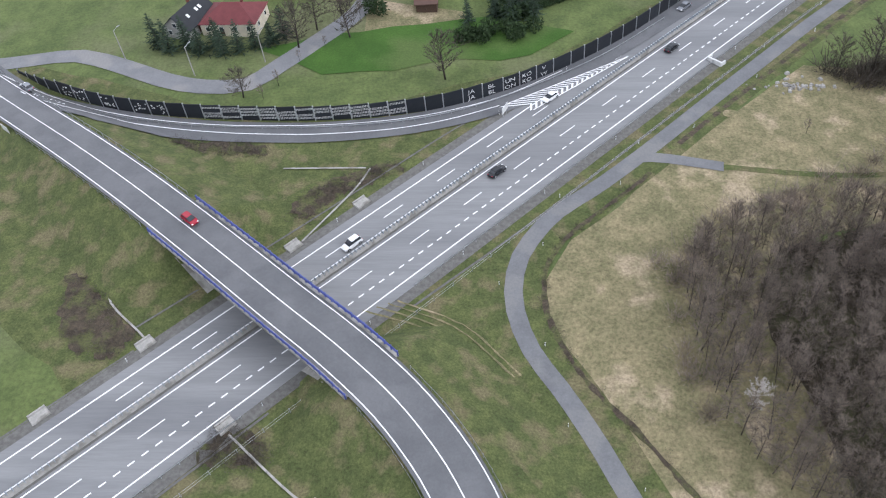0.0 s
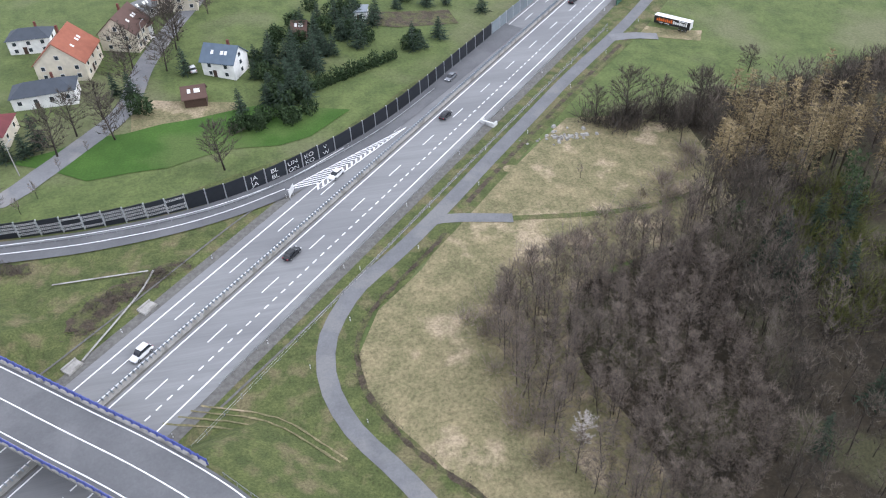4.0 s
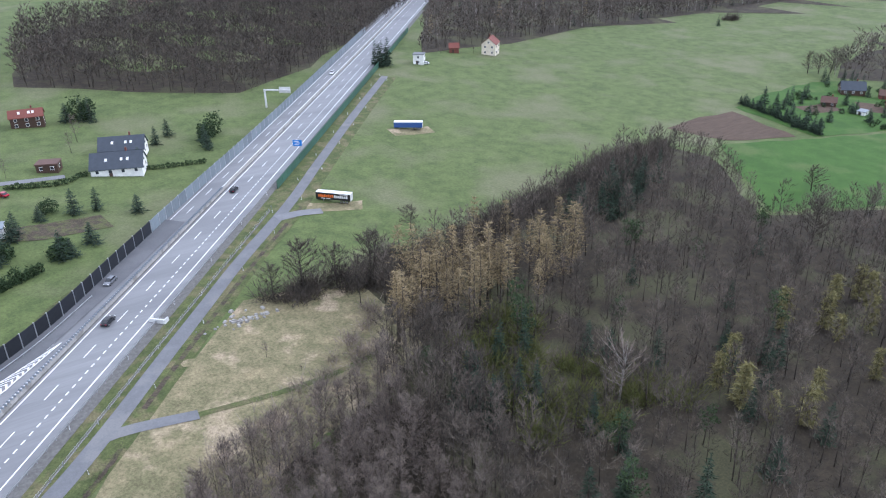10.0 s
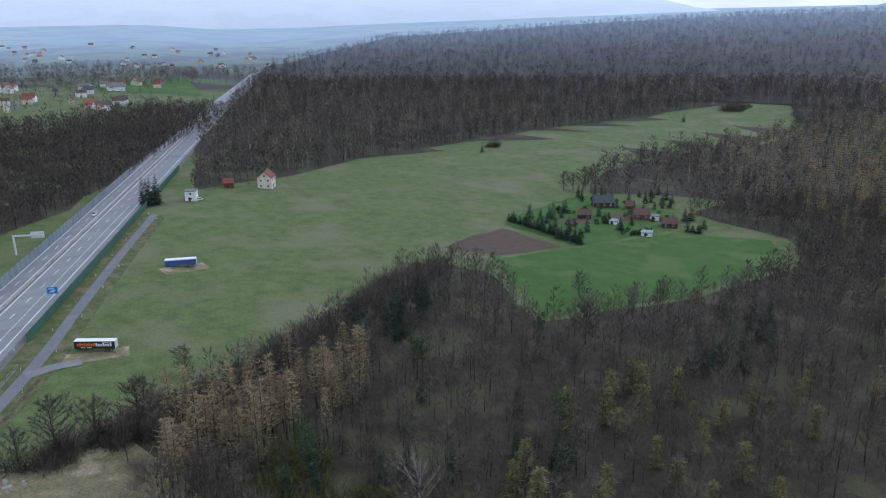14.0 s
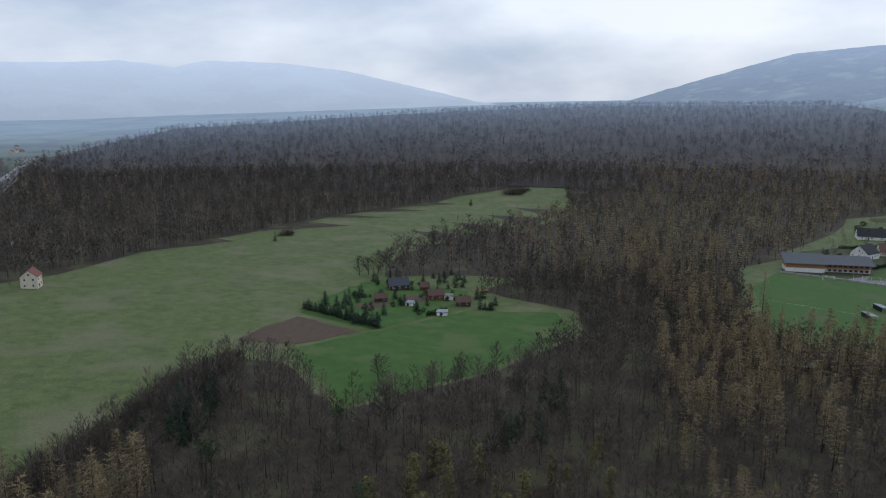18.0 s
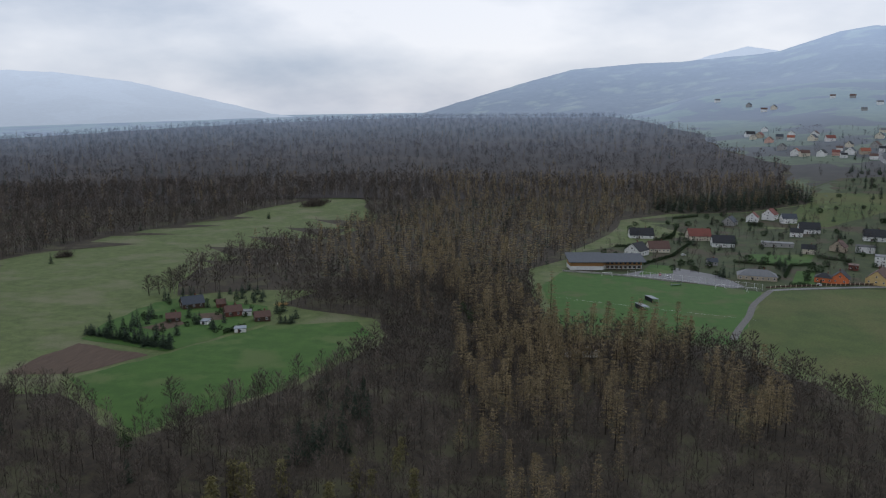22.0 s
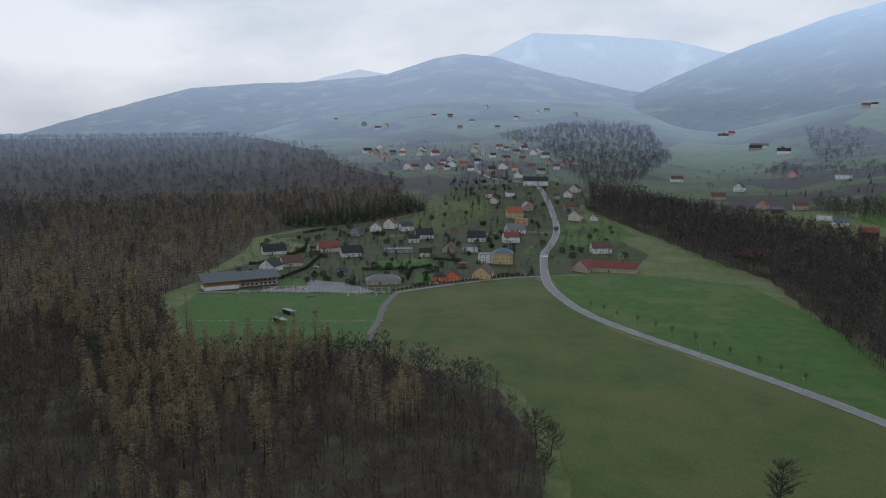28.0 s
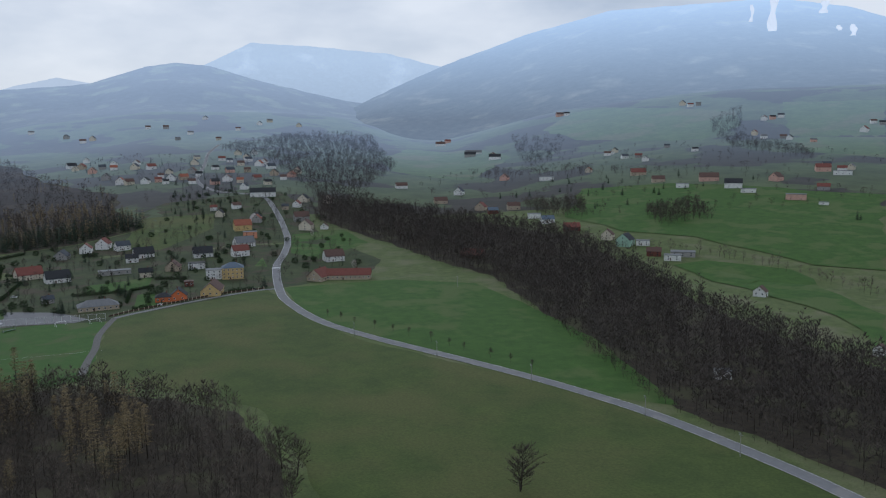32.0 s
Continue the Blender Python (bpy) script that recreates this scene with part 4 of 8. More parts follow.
def conifer(seed, high, wide, tiers, per, droop=0.35, start=0.12, width=0.3, sprays=4):
    """A spruce: whorls of drooping boughs, each with side sprays of needles, in a full uneven cone."""
    rnd = np.random.default_rng(seed)
    trunk = [prism((0, 0, -0.4), (0, 0, high * 0.97), 0.014 * high, 0.02, 5)]
    base, tips, ws = [], [], []
    for i in range(tiers):
        k = i / (tiers - 1)
        z = high * (start + (0.97 - start) * k)
        reach = wide * (1 - k) ** 0.75 * rnd.uniform(0.85, 1.1) + 0.12
        for j in range(per):
            a, rr = 6.283 * (j + rnd.random()) / per, reach * rnd.uniform(0.7, 1.1)
            out = np.array([math.cos(a), math.sin(a), 0.0])
            p = np.array([0, 0, z + 0.04 * high * rnd.random()])
            q = p + out * rr - [0, 0, droop * rr * rnd.uniform(0.5, 1.3)]
            base.append(p), tips.append(q), ws.append(width * (0.3 + 0.5 * (1 - k)) * rnd.uniform(0.7, 1.2))
            for _ in range(sprays):
                m = p + (q - p) * rnd.uniform(0.35, 0.95)
                e = out * 0.5 + rnd.normal(size=3) * [0.75, 0.75, 0.3] - [0, 0, 0.12]
                base.append(m), tips.append(m + e * (0.25 + 0.32 * rr)), ws.append(width * (0.35 + 0.4 * (1 - k)) * rnd.uniform(0.7, 1.2))
    return Tree(join(trunk), blades(rnd, base, tips, ws))


def shrub(seed, high, wide, twigs, width=0.06):
    rnd = np.random.default_rng(seed)
    a = rnd.normal(size=(twigs, 3)) * [wide * 0.35, wide * 0.35, 0]
    d = rnd.normal(size=(twigs, 3)) * [0.5, 0.5, 0.3] + [0, 0, 0.8]
    base = a + d * rnd.uniform(0, 0.6, (twigs, 1)) * high
    tips = base + d * rnd.uniform(0.25, 0.5, (twigs, 1)) * high
    base[:, 2], tips[:, 2] = np.abs(base[:, 2]), np.abs(tips[:, 2])
    return blades(rnd, base, tips, width * rnd.uniform(0.6, 1.4, twigs))


def leaf_ball(seed, high, wide, n, size=0.3):
    """A bush in leaf: small leaf clumps over an uneven rounded body."""
    rnd = np.random.default_rng(seed)
    d = rnd.normal(size=(n, 3))
    d /= np.linalg.norm(d, axis=1, keepdims=True)
    lump = 0.8 + 0.25 * np.sin(3 * d[:, :1] + seed) * np.cos(4 * d[:, 1:2]) + 0.12 * rnd.normal(size=(n, 1))
    base = d * lump * [wide / 2, wide / 2, high * 0.52] + [0, 0, high * 0.46]
    base[:, 2] = np.maximum(base[:, 2], 0.05)
    tips = base + (d * 0.6 + rnd.normal(size=(n, 3)) * 0.6) * size * 2
    return blades(rnd, base, tips, size * rnd.uniform(0.6, 1.4, n))


def np_mesh(name, v, f, material):
    me = bpy.data.meshes.new(name)
    me.vertices.add(len(v))
    me.vertices.foreach_set("co", np.ascontiguousarray(v, dtype=np.float32).ravel())
    me.loops.add(3 * len(f))
    me.loops.foreach_set("vertex_index", np.ascontiguousarray(f, dtype=np.int32).ravel())
    me.polygons.add(len(f))
    me.polygons.foreach_set("loop_start", np.arange(0, 3 * len(f), 3, dtype=np.int32))
    me.polygons.foreach_set("loop_total", np.full(len(f), 3, dtype=np.int32))
    me.materials.append(MATS[material])
    me.update(calc_edges=True)
    return me


def tree_thing(tree, name, label, bark, leaf, m, group=""):
    t = thing(name, label, "tree", m, group)
    part("trunk", np_mesh("trunk", *tree.trunk, bark), None, t)
    part("crown", np_mesh("crown", *tree.crown, leaf), None, t)
    return t


def scatter(poly, count, seed, gap=0.0, also=None):
    rnd = random.Random(seed)
    x0, x1 = min(p[0] for p in poly), max(p[0] for p in poly)
    y0, y1 = min(p[1] for p in poly), max(p[1] for p in poly)
    out, cells, tries = [], set(), 0
    while len(out) < count and tries < count * 60:
        tries += 1
        x, y = rnd.uniform(x0, x1), rnd.uniform(y0, y1)
        key = (int(x // gap), int(y // gap)) if gap else None
        if key in cells or not inside(poly, x, y) or (also and not also(x, y)):
            continue
        if key:
            cells.add(key)
        out.append((x, y))
    return out


def place(x, y, rnd, lo=0.8, hi=1.2):
    k = rnd.uniform(lo, hi)
    return Matrix.LocRotScale((x, y, lz(x, y)), Euler((rnd.gauss(0, 0.02), rnd.gauss(0, 0.02), rnd.uniform(0, 6.28))), (k, k, k * rnd.uniform(0.9, 1.12)))


def wood(name, models, spots, material_names, label, seed, lo=0.75, hi=1.25, leaf_only=False):
    """Very many trees as one body of trunks and one of crowns."""
    rnd = np.random.default_rng(seed)
    top = thing(name, label, "forest", kind="stuff")
    xy = np.array(spots)
    z = land(xy[:, 0], xy[:, 1])
    which = rnd.integers(0, len(models), len(xy))
    turn, size = rnd.uniform(0, 6.283, len(xy)), rnd.uniform(lo, hi, len(xy))
    for what, mname, field_ in (("trunks", material_names[0], "trunk"), ("crowns", material_names[1], "crown")):
        vs, fs, n = [], [], 0
        for k, model in enumerate(models):
            v, f = (model.trunk if field_ == "trunk" else model.crown)
            sel = np.where(which == k)[0]
            if not len(sel):
                continue
            c, s = np.cos(turn[sel])[:, None], np.sin(turn[sel])[:, None]
            sz = size[sel][:, None]
            px = (v[:, 0] * c - v[:, 1] * s) * sz + xy[sel, 0][:, None]
            py = (v[:, 0] * s + v[:, 1] * c) * sz + xy[sel, 1][:, None]
            pz = v[:, 2] * sz + z[sel][:, None]
            vs.append(np.stack([px, py, pz], -1).reshape(-1, 3))
            fs.append((f[None] + (np.arange(len(sel)) * len(v))[:, None, None]).reshape(-1, 3) + n)
            n += len(v) * len(sel)
        tagged(part(what, np_mesh(what, np.concatenate(vs), np.concatenate(fs), mname), None, top), kind="stuff")
    return top


BARE = [bare_tree(10 + k, 10.5 + (k % 3) * 1.5, 1.9 + 0.3 * (k % 3), 30, 1050, 0.12, width=0.021, thick=0.6, rise=0.7, follow=0.35, long=0.95) for k in range(5)]
BARE_MID = [bare_tree(30 + k, 13 + 1.4 * (k % 3), 3.2 + 0.3 * k, 20, 104, 0.16, width=0.16, sides=3, boughs=False, rise=0.3, long=1.25, thick=0.75) for k in range(5)]
BARE_FAR = [bare_tree(40 + k, 14, 4.6 + 0.4 * k, 16, 60, clear=0.12, width=0.25, thick=0.7, sides=3, boughs=False, rise=0.2, long=1.4) for k in range(4)]
LARCH = [larch_tree(50 + k, 17 + 1.5 * k, 2.7 + 0.25 * k, 15, 6, 7, 0.085, 0.34 - 0.06 * k) for k in range(4)]
LARCH_MID = [larch_tree(60 + k, 17 + 2 * k, 2.9, 9, 5, 1, 0.40, 0.25, 3, 0.2) for k in range(3)]
SPRUCE = [conifer(70 + k, 14 + 2 * k, 2.7, 14, 9, 0.3, 0.04, 0.36) for k in range(3)]
SPRUCE_MID = [conifer(80 + k, 15 + k, 2.8, 9, 6, 0.35, 0.05, 0.55, 1) for k in range(2)]
PINE = [pine_tree(95 + k, 13 + k, 2.6, 8, 56, 0.2) for k in range(2)]

WEST = [(56, 40), (50, 62), (47, 84), (49, 95), (62, 104), (82, 109), (106, 120), (116, 136), (100, 150), (96, 154), (122, 152), (160, 156), (206, 166), (256, 179), (294, 182)]
CLEARING = [(300, 165), (286, 146), (262, 119), (330, 82), (412, 58), (452, 72), (472, 135)]
NEAR_WOOD = WEST + CLEARING + [(520, 120), (560, 60), (570, -12), (436, -24), (428, -110), (340, -152), (268, -134), (232, -118), (160, -70), (110, -20), (70, 20)]


def clear_of_glade(x, y):
    glade = ((x - 190) / 34) ** 2 + ((y + 8) / 22) ** 2 < 1
    return not glade or random.Random(int(x * 7 + y * 13)).random() < 0.15


field("forest_floor", [(61, 40), (54, 62), (51, 82), (53, 94), (65, 102), (84, 107)] + NEAR_WOOD[6:], "forest_floor", "brown leaf litter under the bare wood", 0.05, 14, (9, 2.0), 3)
field("forest_floor", [(482, 200), (560, 222), (640, 214), (720, 170), (840, 146), (990, 182), (1004, 225), (964, 258), (917, 284), (802, 321), (697, 359), (600, 367), (500, 369), (420, 367), (335, 359), (300, 357), (420, 500), (900, 960), (1500, 1300), (2400, 900), (2600, 0), (1770, -385), (1547, -362), (1255, -400), (1100, -345), (1010, -350), (968, -342), (946, -288), (930, -246), (926, -168), (889, -112), (744, -70), (660, -44), (615, -14), (575, -12), (560, 60), (520, 120)], "forest_floor", "brown floor of the wide distant forest", 0.08, 60, (40, 8), 8)
field("forest_floor", [(151.5, 334.9), (170.7, 326.3), (199.2, 341.3), (264.4, 387.2), (363.4, 469.6), (460.9, 546.2), (512.0, 591.1), (458.4, 612.1), (353.8, 566.8), (289.4, 560.2), (247.8, 552.0), (120, 480), (90, 380)], "forest_floor", "brown floor of the wood beyond the motorway", 0.08, 40, (20, 4), 9)

rnd = random.Random(77)
near = scatter(NEAR_WOOD, 2900, 21, 4.4, clear_of_glade)
EDGE = [(47, 60), (44.5, 74), (44, 88), (49, 99), (58, 103), (68, 106), (79, 107), (94, 110), (104, 120), (116, 122), (112, 96), (100, 74), (84, 56), (66, 46), (54, 50)]
near = [p for p in near if not inside(EDGE, *p)]
front = sorted((p for p in scatter(EDGE, 520, 22, 2.9) if math.dist(p, (51.0, 65.8)) > 4), key=lambda p: p[0] - 0.3 * p[1])
rest = [p for p in near if p not in set(front)]
protos = [tree_thing(t, "bare_tree", "leafless grey-brown deciduous tree in the wood", "bark", "twigs_grey", place(*front[k], rnd), "trees of the wood") for k, t in enumerate(BARE)]
for k, p in enumerate(front[5:300]):
    copy_thing(protos[k % 5], place(*p, rnd, 0.62, 1.15))
over_flow = front[300:] + rest
near_mid = [p for p in over_flow if math.dist(p, (30, -8)) < 330]
far_mid = [p for p in over_flow if math.dist(p, (30, -8)) >= 330]
BARE_NEAR2 = [bare_tree(20 + k, 12.5 + 1.3 * (k % 3), 2.7 + 0.2 * k, 24, 330, 0.22, width=0.045, rise=0.65, follow=0.45, sides=3, boughs=False, thick=0.8) for k in range(6)]
wood("bare_wood", BARE_NEAR2, near_mid[::2], ("bark", "twigs_brown"), "dense leafless brown wood", 55, 0.6, 1.15)
wood("bare_wood", BARE_NEAR2, near_mid[1::2], ("bark", "twigs_dun"), "dense leafless grey-brown wood", 5, 0.6, 1.15)
wood("bare_wood", BARE_MID, far_mid, ("bark", "twigs_brown"), "dense leafless brown wood", 6, 0.6, 1.1)

def fringe(line, seed, inward=0.0, step=3.2, spread=2.5):
    """Spots for low trees and shrubs along a wood's edge."""
    r = random.Random(seed)
    return [(x + dy * inward + r.uniform(-spread, spread), y - dx * inward + r.uniform(-spread, spread)) for x, y, dx, dy in along(line, step)]


wood("edge_shrubs", [bare_tree(420 + k, 12, 3.4, 16, 110, 0.05, width=0.09, sides=3, boughs=False, thick=0.6) for k in range(3)], fringe(WEST[8:] + [(300, 165)], 401) + fringe([(286, 146), (262, 119), (330, 82), (412, 58), (452, 72), (472, 135)], 402) + fringe([(570, -12), (436, -24), (428, -110), (340, -152), (268, -134), (232, -118), (160, -70)], 403), ("bark", "twigs_dun"), "low bare shrubs along the wood's edge", 404, 0.25, 0.6)

# larches and spruces among them
LARCH_SPOTS = scatter([(118, 140), (160, 150), (190, 140), (170, 118), (130, 122)], 26, 31, 5) + scatter([(200, -20), (420, -100), (430, -30), (380, 10), (250, 10)], 90, 32, 6) + scatter([(300, -60), (560, 20), (540, 110), (460, 60), (330, -10)], 90, 33, 7)
lp = [tree_thing(t, "larch", "bare ochre larch with fine drooping twigs", "bark", "larch_needles", place(*LARCH_SPOTS[k], rnd, 0.85, 1.15), "larches") for k, t in enumerate(LARCH)]
for k, p in enumerate(LARCH_SPOTS[4:]):
    copy_thing(lp[k % 4], place(*p, rnd, 0.75, 1.2))
wood("larch_stand", LARCH, scatter([(380.8, 21.6), (515.7, -4.3), (490.9, -30.8), (320.2, -20.3), (296.0, -0.2), (310.8, 12.9)], 60, 300, 5) + scatter([(435.9, -23.1), (453.1, -93.3), (400.5, -91.2), (365.6, -54.4), (374.0, -21.6)], 50, 301, 5) + scatter([(735.1, 85.5), (663.9, -1.8), (433.0, -11.5), (451.7, 12.8), (536.2, 54.7)], 70, 302, 5) + scatter([(374.0, -88.1), (382.1, -122.3), (301.9, -105.7), (282.8, -86.1), (316.8, -78.1)], 30, 303, 5) + scatter([(121.5, 140.3), (147.1, 136.4), (170.3, 126.6), (152.7, 114.4), (129.3, 118.7), (106.9, 120.5)], 26, 304, 5), ("bark", "larch_needles"), "ochre larches in the leafless wood", 81, 0.8, 1.2)
FRESH = [(157.8, 62.2), (196.6, 74.3), (228.8, 66.2), (233.2, 57.0), (222.9, 48.7), (209.1, 41.9), (225.9, 41.3), (239.2, 36.8), (235.6, 31.5), (256.9, 28.3), (238.4, 20.1), (216.7, 22.8), (203.0, 29.8), (266.9, 28.1), (194.6, 48.8), (204.4, 62.6), (182.6, 31.3), (193.8, 19.9), (215.7, 60.1), (188.6, 41.0), (222.0, 72.8), (206.7, 67.8), (168.2, 72.0), (159.1, 55.1), (173.1, 52.7), (163.5, 49.7), (230.3, 69.9), (230.5, 66.0), (171.6, 72.6), (159.8, 69.5)]
fp = tree_thing(larch_tree(58, 9, 2.0, 13, 8, 7, 0.13, 0.08), "young_larch", "young larch in pale yellow-green leaf", "bark", "fresh_larch", place(*FRESH[0], rnd, 1.2, 1.5), "young larches")
for p in FRESH[1:]:
    copy_thing(fp, place(*p, rnd, 0.65, 1.0))
SPRUCE_SPOTS = [(104, 96), (107, 93), (110, 99), (113, 92), (120, 88), (124, 104)] + scatter([(196, 152), (248, 168), (262, 160), (215, 140)], 26, 35, 4) + scatter([(250, 60), (330, 70), (330, 50), (270, 40)], 22, 36, 5) + scatter([(80, 55), (140, 90), (200, 90), (160, 40)], 14, 37, 6)
sp = [tree_thing(t, "spruce", "dark green spruce with drooping branches", "bark", "spruce_needles", place(*SPRUCE_SPOTS[k], rnd, 0.7, 1.0), "spruces") for k, t in enumerate(SPRUCE)]


def spruce(x, y, lo=0.6, hi=1.0, wide=1.0):
    ob = copy_thing(sp[rnd.randrange(3)], place(x, y, rnd, lo, hi))
    ob.scale = (ob.scale.x * wide, ob.scale.y * wide, ob.scale.z)
    return ob


for p in SPRUCE_SPOTS[3:]:
    spruce(*p, 0.8, 1.15, 1.15)
for p in [(113.8, 101.6), (106.6, 87.5), (144.5, 95.4), (149.2, 92.4), (123.6, 67.5), (112.5, 58.0), (122.9, 103.7), (176.5, 77.6), (168.6, 71.0), (232.6, 102.3), (182.6, 112.0), (130.1, 101.8)]:
    spruce(*p, 0.65, 0.95, 1.3)

for p in ((107, 88), (110, 96), (114, 102), (131, 103), (118, 92)):
    spruce(*p, 1.05, 1.2, 1.05)
PINE_SPOTS = [(122.2, 67.6), (110.4, 55.0), (199.5, 124.1), (132.1, 104.3), (105.4, 107.1), (241.7, 107.7), (157.6, 97.5), (136.0, 110.1), (119.7, 68.6), (193.8, 122.0), (139.7, 59.3), (187.6, 71.7), (245.8, 108.9), (204.7, 106.1), (198.5, 126.6), (428.8, 16.6), (449.5, 22.6)]
pp = [tree_thing(t, "pine", "pine with rounded green needle clumps on a bare stem", "bark", "pine_needles", place(*PINE_SPOTS[k], rnd, 0.85, 1.05), "pines") for k, t in enumerate(PINE)]
for k, p in enumerate(PINE_SPOTS[2:]):
    copy_thing(pp[k % 2], place(*p, rnd, 0.75, 1.1))

# the wide forest
WIDE = [(482, 205), (560, 228), (640, 220), (720, 176), (840, 152), (985, 186), (1000, 225), (960, 262), (915, 288), (800, 326), (697, 364), (600, 372), (500, 374), (420, 372), (335, 364), (305, 362), (420, 500), (900, 960), (1250, 1200), (1500, 500), (1500, -470), (1240, -365), (1100, -330), (1010, -345), (972, -340), (950, -288), (934, -246), (930, -168), (893, -112), (744, -74), (660, -46), (615, -18), (575, -8), (560, 60), (520, 120)]
mid = scatter(WIDE, 5200, 41, 8.0, lambda x, y: math.hypot(x, y) < 1180)


def larch_land(x, y):
    """Where larches fill the wide forest: a broad belt behind the clubhouse."""
    return y < 130 + 40 * math.sin(x / 90) and x > 560


share = random.Random(48)
mixed = {"bare": [], "dun": [], "larch": [], "spruce": []}
for p in mid:
    odds, belt = share.random(), larch_land(*p)
    key = ("larch" if odds < 0.62 else "spruce" if odds < 0.72 else "bare") if belt else ("larch" if odds < 0.05 else "spruce" if odds < 0.075 else "dun" if odds < 0.3 else "bare")
    mixed[key].append(p)
edge_line = along([(305, 362), (420, 372), (500, 374), (600, 372), (697, 364), (800, 326), (915, 288), (960, 262)], 5.5)
wood("wide_forest", BARE_MID, mixed["bare"] + [(x + share.uniform(-3, 3), y + share.uniform(-1, 7)) for x, y, _, _ in edge_line], ("bark", "twigs_brown"), "wide leafless brown forest", 7, 0.8, 1.35)
wood("wide_forest", BARE_MID, mixed["dun"], ("birch_bark", "twigs_dun"), "pale-stemmed birches and ashes in the wide forest", 27, 0.8, 1.3)
wood("wide_forest", LARCH_MID, mixed["larch"], ("bark", "larch_needles"), "ochre larches in the wide forest", 8, 0.7, 1.15)
wood("wide_forest", SPRUCE_MID, mixed["spruce"], ("bark", "spruce_needles"), "dark spruces in the wide forest", 9, 0.6, 1.1)
dark_edge = scatter([(932, -165), (936, -246), (952, -288), (972, -336), (1030, -330), (1000, -250), (980, -150)], 230, 43, 7)
wood("spruce_stand", SPRUCE_MID, dark_edge, ("bark", "spruce_needles"), "dark spruce stand above the village", 12, 0.9, 1.3)
FAR = [(700, 760), (1100, 1150), (1900, 1500), (2900, 700), (2900, -250), (1770, -385), (1547, -362), (1255, -400), (1100, -345), (1040, -335), (1040, -100), (1000, 100), (980, 300)]
far = scatter(FAR, 6600, 44, 15)
field("forest_floor", FAR, "far_understorey", "brown far forest floor, darkened in colour for canopy shade", 0.9, 60, (60, 12), 11)
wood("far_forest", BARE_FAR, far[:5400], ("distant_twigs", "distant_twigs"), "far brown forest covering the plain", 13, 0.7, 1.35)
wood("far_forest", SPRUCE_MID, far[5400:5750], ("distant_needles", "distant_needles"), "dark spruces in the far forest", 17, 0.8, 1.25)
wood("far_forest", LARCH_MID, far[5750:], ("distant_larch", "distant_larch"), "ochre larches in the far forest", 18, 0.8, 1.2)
WEST_WOOD = [(151.5, 334.9), (170.7, 326.3), (199.2, 341.3), (264.4, 387.2), (363.4, 469.6), (460.9, 546.2), (512.0, 591.1), (458.4, 612.1), (353.8, 566.8), (289.4, 560.2), (247.8, 552.0), (120, 480), (90, 380)]
wood("bare_wood", BARE_MID, scatter(WEST_WOOD, 1250, 45, 7), ("bark", "twigs_brown"), "leafless wood beyond the motorway", 14, 0.9, 1.35)
SOUTH_WOOD = [(876, -515), (717, -500), (573, -470), (524, -470), (400, -400), (324, -356), (221, -293), (173, -284), (132, -272), (60, -240), (40, -330), (150, -400), (300, -470), (440, -570), (600, -650), (760, -650), (900, -640), (1000, -590)]
wood("bare_wood", BARE_MID, scatter(SOUTH_WOOD, 2300, 46, 6.2), ("bark", "twigs_umber"), "dark leafless wood along the brook", 15, 0.9, 1.35)
wood("edge_shrubs", BARE_MID, fringe(SOUTH_WOOD[:10], 405, 2) + fringe(SOUTH_WOOD[10:] + SOUTH_WOOD[:1], 406, 2, 5) + fringe(WEST_WOOD[:7], 407, 0, 4) + fringe([(482, 205), (560, 228), (640, 220), (720, 176), (840, 152), (985, 186)], 408, 0, 4) + fringe([(305, 362), (420, 372), (500, 374), (600, 372), (697, 364), (800, 326), (915, 288)], 409, -3, 4), ("bark", "twigs_umber"), "low bare growth along the wood's edge", 410, 0.3, 0.6)
field("forest_floor", SOUTH_WOOD, "forest_floor", "brown floor of the brookside wood", 0.08, 30, (12, 3), 10)

# ---- distant hills ----
def hills(name, label, outline, near_r, far_r, foot, material, seed):
    """A ridge seen from the valley: outline gives its height as degrees over the eye by bearing."""
    rnd = random.Random(seed)
    az = np.array([a for a, _ in outline])
    el = np.array([e for _, e in outline])
    order = np.argsort(az)
    az, el = az[order], el[order]
    na, nr = 220, 26
    b = bag()
    for i in range(na + 1):
        a = az[0] + (az[-1] - az[0]) * i / na
        e = float(np.interp(a, az, el)) + 0.05 * noise.noise(Vector((a * 1.1, seed, 0))) + 0.025 * noise.noise(Vector((a * 6, seed, 3)))
        for j in range(nr + 1):
            k = j / nr
            r = near_r + (far_r - near_r) * k
            x, y = 30 + r * math.cos(radians(a)), -8 + r * math.sin(radians(a))
            top = 94 + far_r * math.tan(radians(e))
            z0 = lz(30 + near_r * math.cos(radians(a)), -8 + near_r * math.sin(radians(a))) - foot
            shape = k ** 1.25
            z = z0 + (top - z0) * shape + math.sin(k * 3.14) * 26 * noise.noise(Vector((x / 420, y / 420, seed)))
            b.v.append((x, y, z))
    for i in range(na):
        for j in range(nr):
            q = i * (nr + 1) + j
            b.f.append((q, q + 1, q + nr + 2, q + nr + 1))
    ob = part(name, b, material)
    ob.data.polygons.foreach_set("use_smooth", [True] * len(ob.data.polygons))
    return tagged(ob, label, "mountain", kind="structure")


